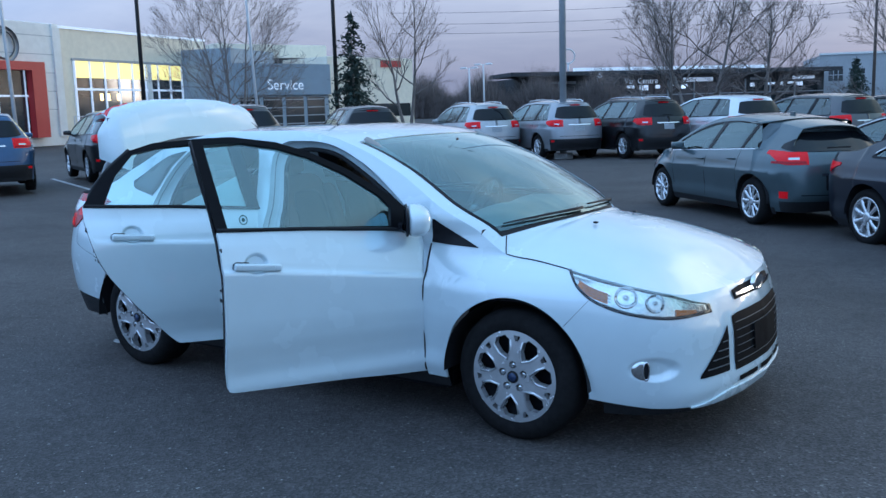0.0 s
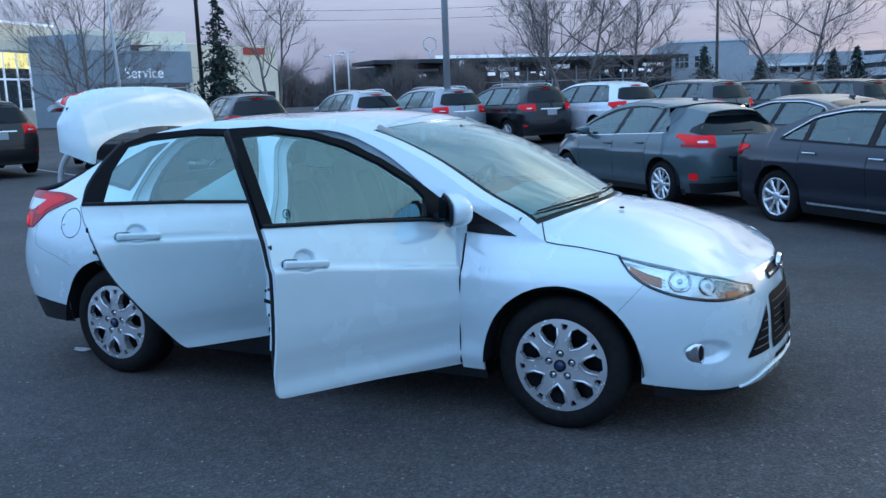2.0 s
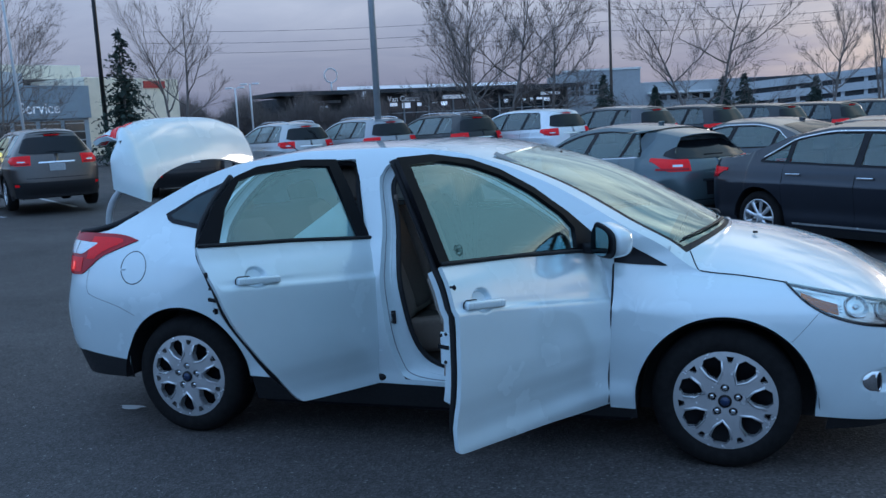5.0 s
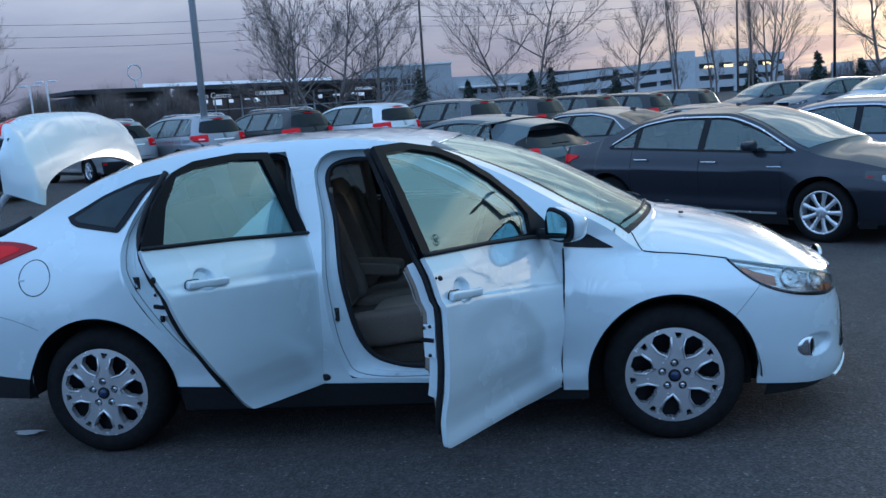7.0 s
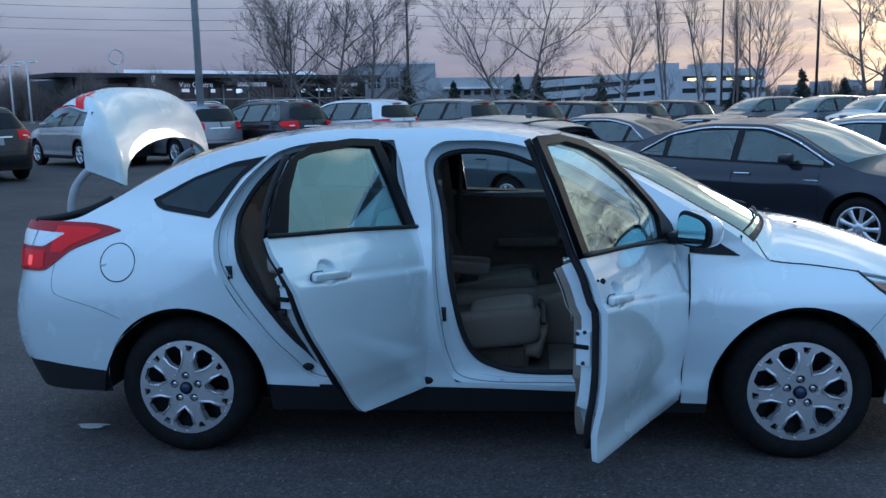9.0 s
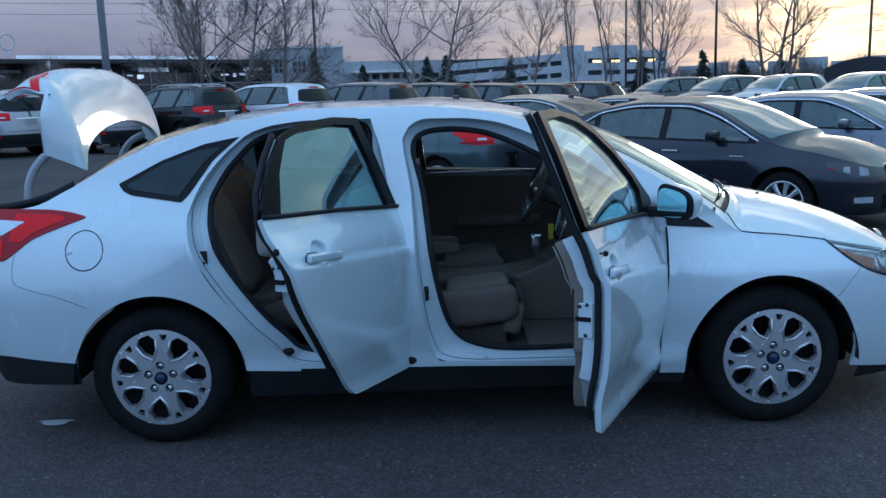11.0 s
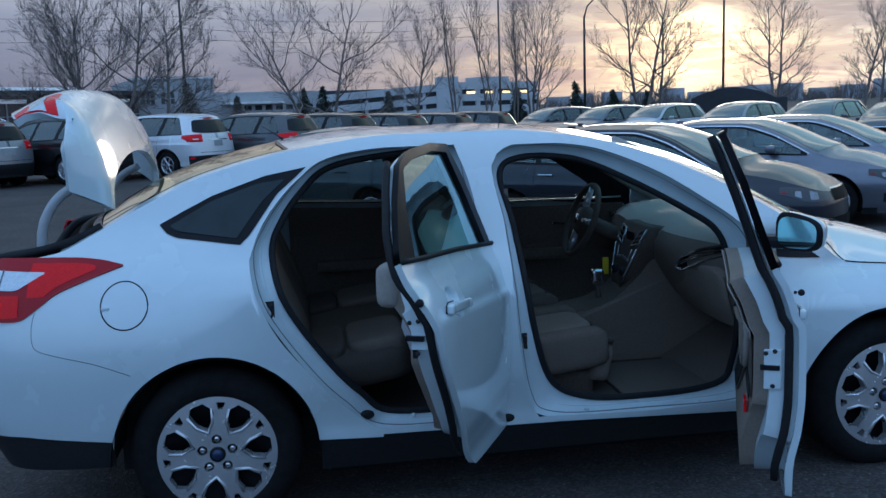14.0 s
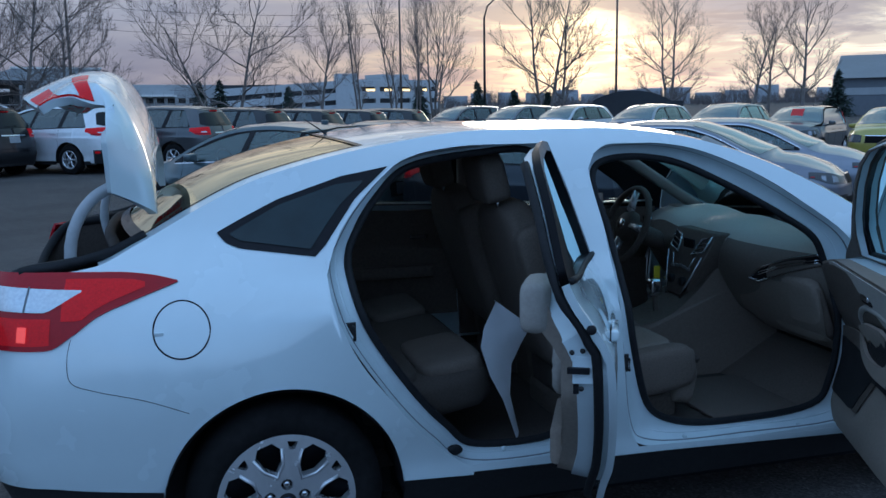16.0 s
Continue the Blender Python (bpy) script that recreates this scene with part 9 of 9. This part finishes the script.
def service_wing():
    h = house("service_wing", "blue-grey service building with roller doors")
    A, C, D = at(3.3, 49.6, 64), at(3.3, 46.7, 62), at(3.3, 40.9, 66)
    W1, W2 = at(3.3, 40.9, 68), at(3.3, 35.6, 74)
    block(h, "wall", A, C, 6, 0, 6.0, BLUEGREY)
    block(h, "wall", at(3.3, 47.6, 70), at(3.3, 40.9, 74), 6, 0, 6.9, CREAM, "cream upper storey")
    block(h, "wall", C, D, 5, 0, 5.0, BLUEGREY, "blue-grey fascia")
    block(h, "wall", W1, W2, 12, 0, 5.7, CREAM, "pale end wall")
    f = Face(C, D)
    f.box(h, "fascia", -0.1, f.L + 0.1, 2.9, 5.0, 0.18, 0.2, material("service_fascia", (0.25, 0.32, 0.39), rough=0.5, grain=0.04, grain_scale=2, stain=0.06, stain_scale=0.3))
    f.text(h, "Service", f.L * 0.52, 3.55, 1.0, GLOW_WHITE, 0.22)
    for k in range(4):
        u0 = 0.5 + k * (f.L - 0.6) / 4
        f.box(h, "roller_door", u0, u0 + (f.L - 1.8) / 4, 0.6, 2.75, 0.03, 0.05, SHOP_GLASS, "glazed roller door")
        for j in range(4):
            f.box(h, "door_rail", u0, u0 + (f.L - 1.8) / 4, 0.9 + j * 0.55, 0.97 + j * 0.55, 0.06, 0.04, CONCRETE)
    g = Face(W1, W2)
    g.box(h, "red_sign", g.L * 0.60, g.L * 0.84, 5.0, 5.5, 0.08, 0.08, RED_PANEL, "small red lettered sign")
    g.box(h, "window_strip", g.L * 0.35, g.L * 0.95, 1.2, 2.2, 0.03, 0.04, SHOP_GLASS)
    u = Face(at(3.3, 47.6, 70), at(3.3, 40.9, 74))
    u.box(h, "upper_window", 0.4, u.L - 0.3, 5.2, 5.9, 0.03, 0.04, SHOP_GLASS)
    for k in (1.6, 2.8):
        u.box(h, "lit_window", k, k + 0.9, 5.25, 5.85, 0.05, 0.02, LAMP_GLOW)


def dark_dealership():
    h = house("glass_dealership", "long low dealership with dark glass and a flat roof")
    A, D = at(2.6, 28.2, 108), at(2.6, 10.9, 128)
    block(h, "wall", A, D, 20, 0, 5.1, DARK_CLAD)
    f = Face(A, D)
    f.box(h, "roof_slab", -3.0, f.L + 0.4, 5.1, 5.55, 3.0, 8, DARK_CLAD, "overhanging flat roof")
    f.box(h, "roof_edge", f.L * 0.12, f.L * 0.75, 5.56, 5.95, 2.6, 0.3, GLOW_WHITE, "pale roof edge")
    n = 22
    for k in range(n):
        u0 = f.L * (0.01 + 0.97 * k / n)
        f.box(h, "glass_pane", u0, u0 + f.L * 0.97 / n - 0.18, 0.9, 4.0, 0.05, 0.05, SHOP_GLASS)
        if k % 2 == 0:
            f.box(h, "column", u0 - 0.12, u0 + 0.06, 0.5, 4.4, 0.20, 0.12, CONCRETE)
    f.box(h, "transom", 0, f.L, 2.6, 2.72, 0.09, 0.06, CONCRETE)
    rng_ = random.Random(4)
    for k in range(16):
        u0 = rng_.uniform(0.03, 0.95) * f.L
        f.box(h, "lit_fixture", u0, u0 + rng_.uniform(0.4, 1.4), 3.0 + rng_.uniform(0, 0.7), 3.12 + rng_.uniform(0.7, 0.8), 0.07, 0.02, material("cool_shop_light", (0.7, 0.75, 0.8), emit=(0.75, 0.85, 1.0), power=0.5))
    f.text(h, "Van Centre", f.L * 0.36, 4.35, 0.95, GLOW_WHITE, 0.3)
    f.box(h, "sign_bar", f.L * 0.50, f.L * 0.60, 4.15, 4.65, 0.3, 0.1, GLOW_WHITE, "pale slanted sign")
    f.box(h, "sign_bar", f.L * 0.06, f.L * 0.15, 4.2, 4.5, 0.3, 0.1, CONCRETE)
    f.box(h, "sign_bar", f.L * 0.73, f.L * 0.79, 4.2, 4.5, 0.3, 0.1, CONCRETE)
    f.box(h, "sign_bar", f.L * 0.88, f.L * 0.96, 4.2, 4.6, 0.3, 0.1, GLOW_WHITE)
    f.box(h, "entrance_pillar", f.L * 0.19, f.L * 0.20, 0, 5.3, 3.2, 0.4, GLOW_WHITE)
    # round emblem on a mast above the roof
    n_ = Vector((math.sin(f.ang), -math.cos(f.ang), 0))
    p = f.a + f.d.normalized() * (f.L * 0.16) - n_ * 3 + Vector((0, 0, 7.6))
    tube("emblem_ring", [p + f.d.normalized() * math.cos(t) * 0.85 + Vector((0, 0, math.sin(t) * 0.85)) for t in np.linspace(0, 2 * math.pi, 33)[:-1]], 0.09, PALE_POLE, h, "ring-shaped roof emblem", sides=6, closed=True)
    tube("emblem_mast", [p + Vector((0, 0, -2.2)), p + Vector((0, 0, -0.85))], 0.12, PALE_POLE, h, sides=6)


def offices():
    h = house("office_block", "pale grey office and warehouse block")
    A, C, D = at(2.0, 10.9, 132), at(2.0, 6.2, 134), at(2.0, -1.0, 140)
    block(h, "wall", A, C, 18, 0, 7.3, CONCRETE)
    block(h, "wall", C, D, 16, 0, 5.3, CONCRETE, "lower pale wing")
    f, g = Face(A, C), Face(C, D)
    for u0 in (0.10, 0.34):
        f.box(h, "window", f.L * u0, f.L * (u0 + 0.16), 3.9, 5.4, 0.05, 0.06, SHOP_GLASS, "dark office window")
        for k in range(1, 3):
            f.box(h, "window_bar", f.L * (u0 + 0.16 * k / 3) - 0.06, f.L * (u0 + 0.16 * k / 3) + 0.06, 3.9, 5.4, 0.08, 0.05, CONCRETE)
        f.box(h, "window_bar", f.L * u0, f.L * (u0 + 0.16), 4.6, 4.72, 0.08, 0.05, CONCRETE)
    f.box(h, "parapet", -0.1, f.L + 0.1, 7.3, 7.55, 0.15, 0.5, SHOW_WHITE)
    g.box(h, "window_strip", g.L * 0.12, g.L * 0.9, 2.7, 3.4, 0.05, 0.05, SHOP_GLASS)
    for k in range(9):
        g.box(h, "pier", g.L * (0.12 + 0.087 * k), g.L * (0.12 + 0.087 * k) + 0.5, 0, 4.2, 0.15, 0.15, CONCRETE)
    g.box(h, "canopy", g.L * 0.05, g.L * 0.55, 3.6, 3.9, 1.2, 1.2, SHOW_WHITE)


def garage():
    h = house("parking_garage", "white multi-storey parking garage with open decks")
    W = wall_mat("garage_white", (0.52, 0.53, 0.54))
    A, C, D = at(-0.3, -1.2, 112), at(-0.3, -9.6, 112), at(-0.3, -14.6, 118)
    block(h, "core", A, C, 14, 0, 4.5, DARK_CLAD)
    block(h, "core", C, D, 14, 0, 4.7, DARK_CLAD)
    f, g = Face(A, C), Face(C, D)
    # sloping ramp bands on the first face, level bands on the second
    for k in range(3):
        bm = bmesh.new()
        for u, z in ((0, 0.3 + 1.42 * k), (f.L, 1.3 + 1.42 * k)):
            for dz in (0, 0.86):
                for o in (0.35, -0.1):
                    bm.verts.new((u, -o, z + dz))
        bm.verts.ensure_lookup_table()
        v = bm.verts
        for q in ((0, 2, 6, 4), (1, 5, 7, 3), (2, 3, 7, 6), (0, 4, 5, 1), (0, 1, 3, 2), (4, 6, 7, 5)):
            bm.faces.new([v[i] for i in q])
        bmesh.ops.recalc_face_normals(bm, faces=bm.faces)
        bmesh.ops.rotate(bm, verts=bm.verts, cent=(0, 0, 0), matrix=Matrix.Rotation(f.ang, 3, "Z"))
        bmesh.ops.translate(bm, verts=bm.verts, vec=(f.a.x, f.a.y, 0))
        part("ramp_band", bm, W, h, "sloping white deck band")
        g.box(h, "deck_band", -0.2, g.L, 1.3 + 1.42 * k, 2.16 + 1.42 * k, 0.35, 0.45, W, "level white deck band")
    for k in range(7):
        u = f.L * (k + 0.2) / 7
        f.box(h, "column", u, u + 0.4, 0, 1.6 + 3.6 * (k + 2) / 9, 0.15, 0.2, W)
    for k in range(5):
        u = g.L * k / 4.6
        g.box(h, "column", u, u + 0.6, 0, 5.0, 0.30, 0.3, W)
    f.box(h, "stair_tower", f.L - 2.5, f.L + 0.2, 0, 5.7, 0.6, 3, W, "white stair tower")
    g.box(h, "roof_housing", g.L * 0.35, g.L * 0.7, 5.0, 5.7, -1, 4, W)
    for k in range(4):
        g.box(h, "deck_light", g.L * (0.12 + 0.22 * k), g.L * (0.12 + 0.22 * k) + 1.4, 3.62, 3.9, 0.04, 0.03, LAMP_GLOW)


def skyline():
    h = house("far_blocks", "hazy low blocks along the horizon")
    rng_ = random.Random(9)
    m1 = wall_mat("far_grey", (0.46, 0.47, 0.50))
    for k in range(15):
        b = -15.5 - k * 1.7
        d = 170 + 12 * rng_.random()
        block(h, "block", at(-1, b, d), at(-1, b - rng_.uniform(1.2, 2.0), d), 10, 0, 3.4 + rng_.uniform(0, 1.5), m1 if k % 3 else CONCRETE)
    w = house("warehouse", "grey pitched-roof warehouse beyond the road")
    A, D = at(-1.5, -38.4, 85), at(-1.5, -48, 85)
    block(w, "wall", A, D, 14, 0, 3.5, wall_mat("warehouse_slate", (0.17, 0.18, 0.20)))
    f = Face(A, D)
    bm = bmesh.new()
    for u in (0, f.L):
        for o, z in ((0.4, 3.4), (-7, 5.6), (-14.4, 3.4)):
            bm.verts.new((u, -o, z))
    v = bm.verts
    bm.verts.ensure_lookup_table()
    for q in ((0, 3, 4, 1), (1, 4, 5, 2), (0, 1, 2), (3, 5, 4), (0, 2, 5, 3)):
        bm.faces.new([v[i] for i in q])
    bmesh.ops.recalc_face_normals(bm, faces=bm.faces)
    bmesh.ops.rotate(bm, verts=bm.verts, cent=(0, 0, 0), matrix=Matrix.Rotation(f.ang, 3, "Z"))
    bmesh.ops.translate(bm, verts=bm.verts, vec=(f.a.x, f.a.y, 0))
    part("roof", bm, wall_mat("roof_grey", (0.20, 0.21, 0.22)), w, "dark pitched roof")
    f.box(w, "band", 0, f.L, 2.0, 2.6, 0.05, 0.05, CONCRETE)
    # dark shed roof beyond the facing rank
    s = house("shed", "low dark shed with a curved roof")
    A, D = at(-1.2, -24.4, 62), at(-1.2, -29.8, 62)
    f = Face(A, D)
    V, F = [], []
    for k in range(17):
        t = k / 16
        z = 1.70 + 0.72 * math.sin(math.pi * min(1, t * 1.12 + 0.02)) ** 0.8
        for o in (0, -6):
            V.append((f.L * t, -o, z))
        for o in (0, -6):
            V.append((f.L * t, -o, lot(A.x, A.y) - 0.3))
    F = [(4 * k, 4 * k + 4, 4 * k + 5, 4 * k + 1) for k in range(16)] + [(4 * k, 4 * k + 2, 4 * k + 6, 4 * k + 4) for k in range(16)]
    R = Matrix.Rotation(f.ang, 3, "Z")
    put("roof", [R @ Vector(q) + f.a for q in V], F, DARK_CLAD, s, smooth=False)


showroom()
service_wing()
dark_dealership()
offices()
garage()
skyline()
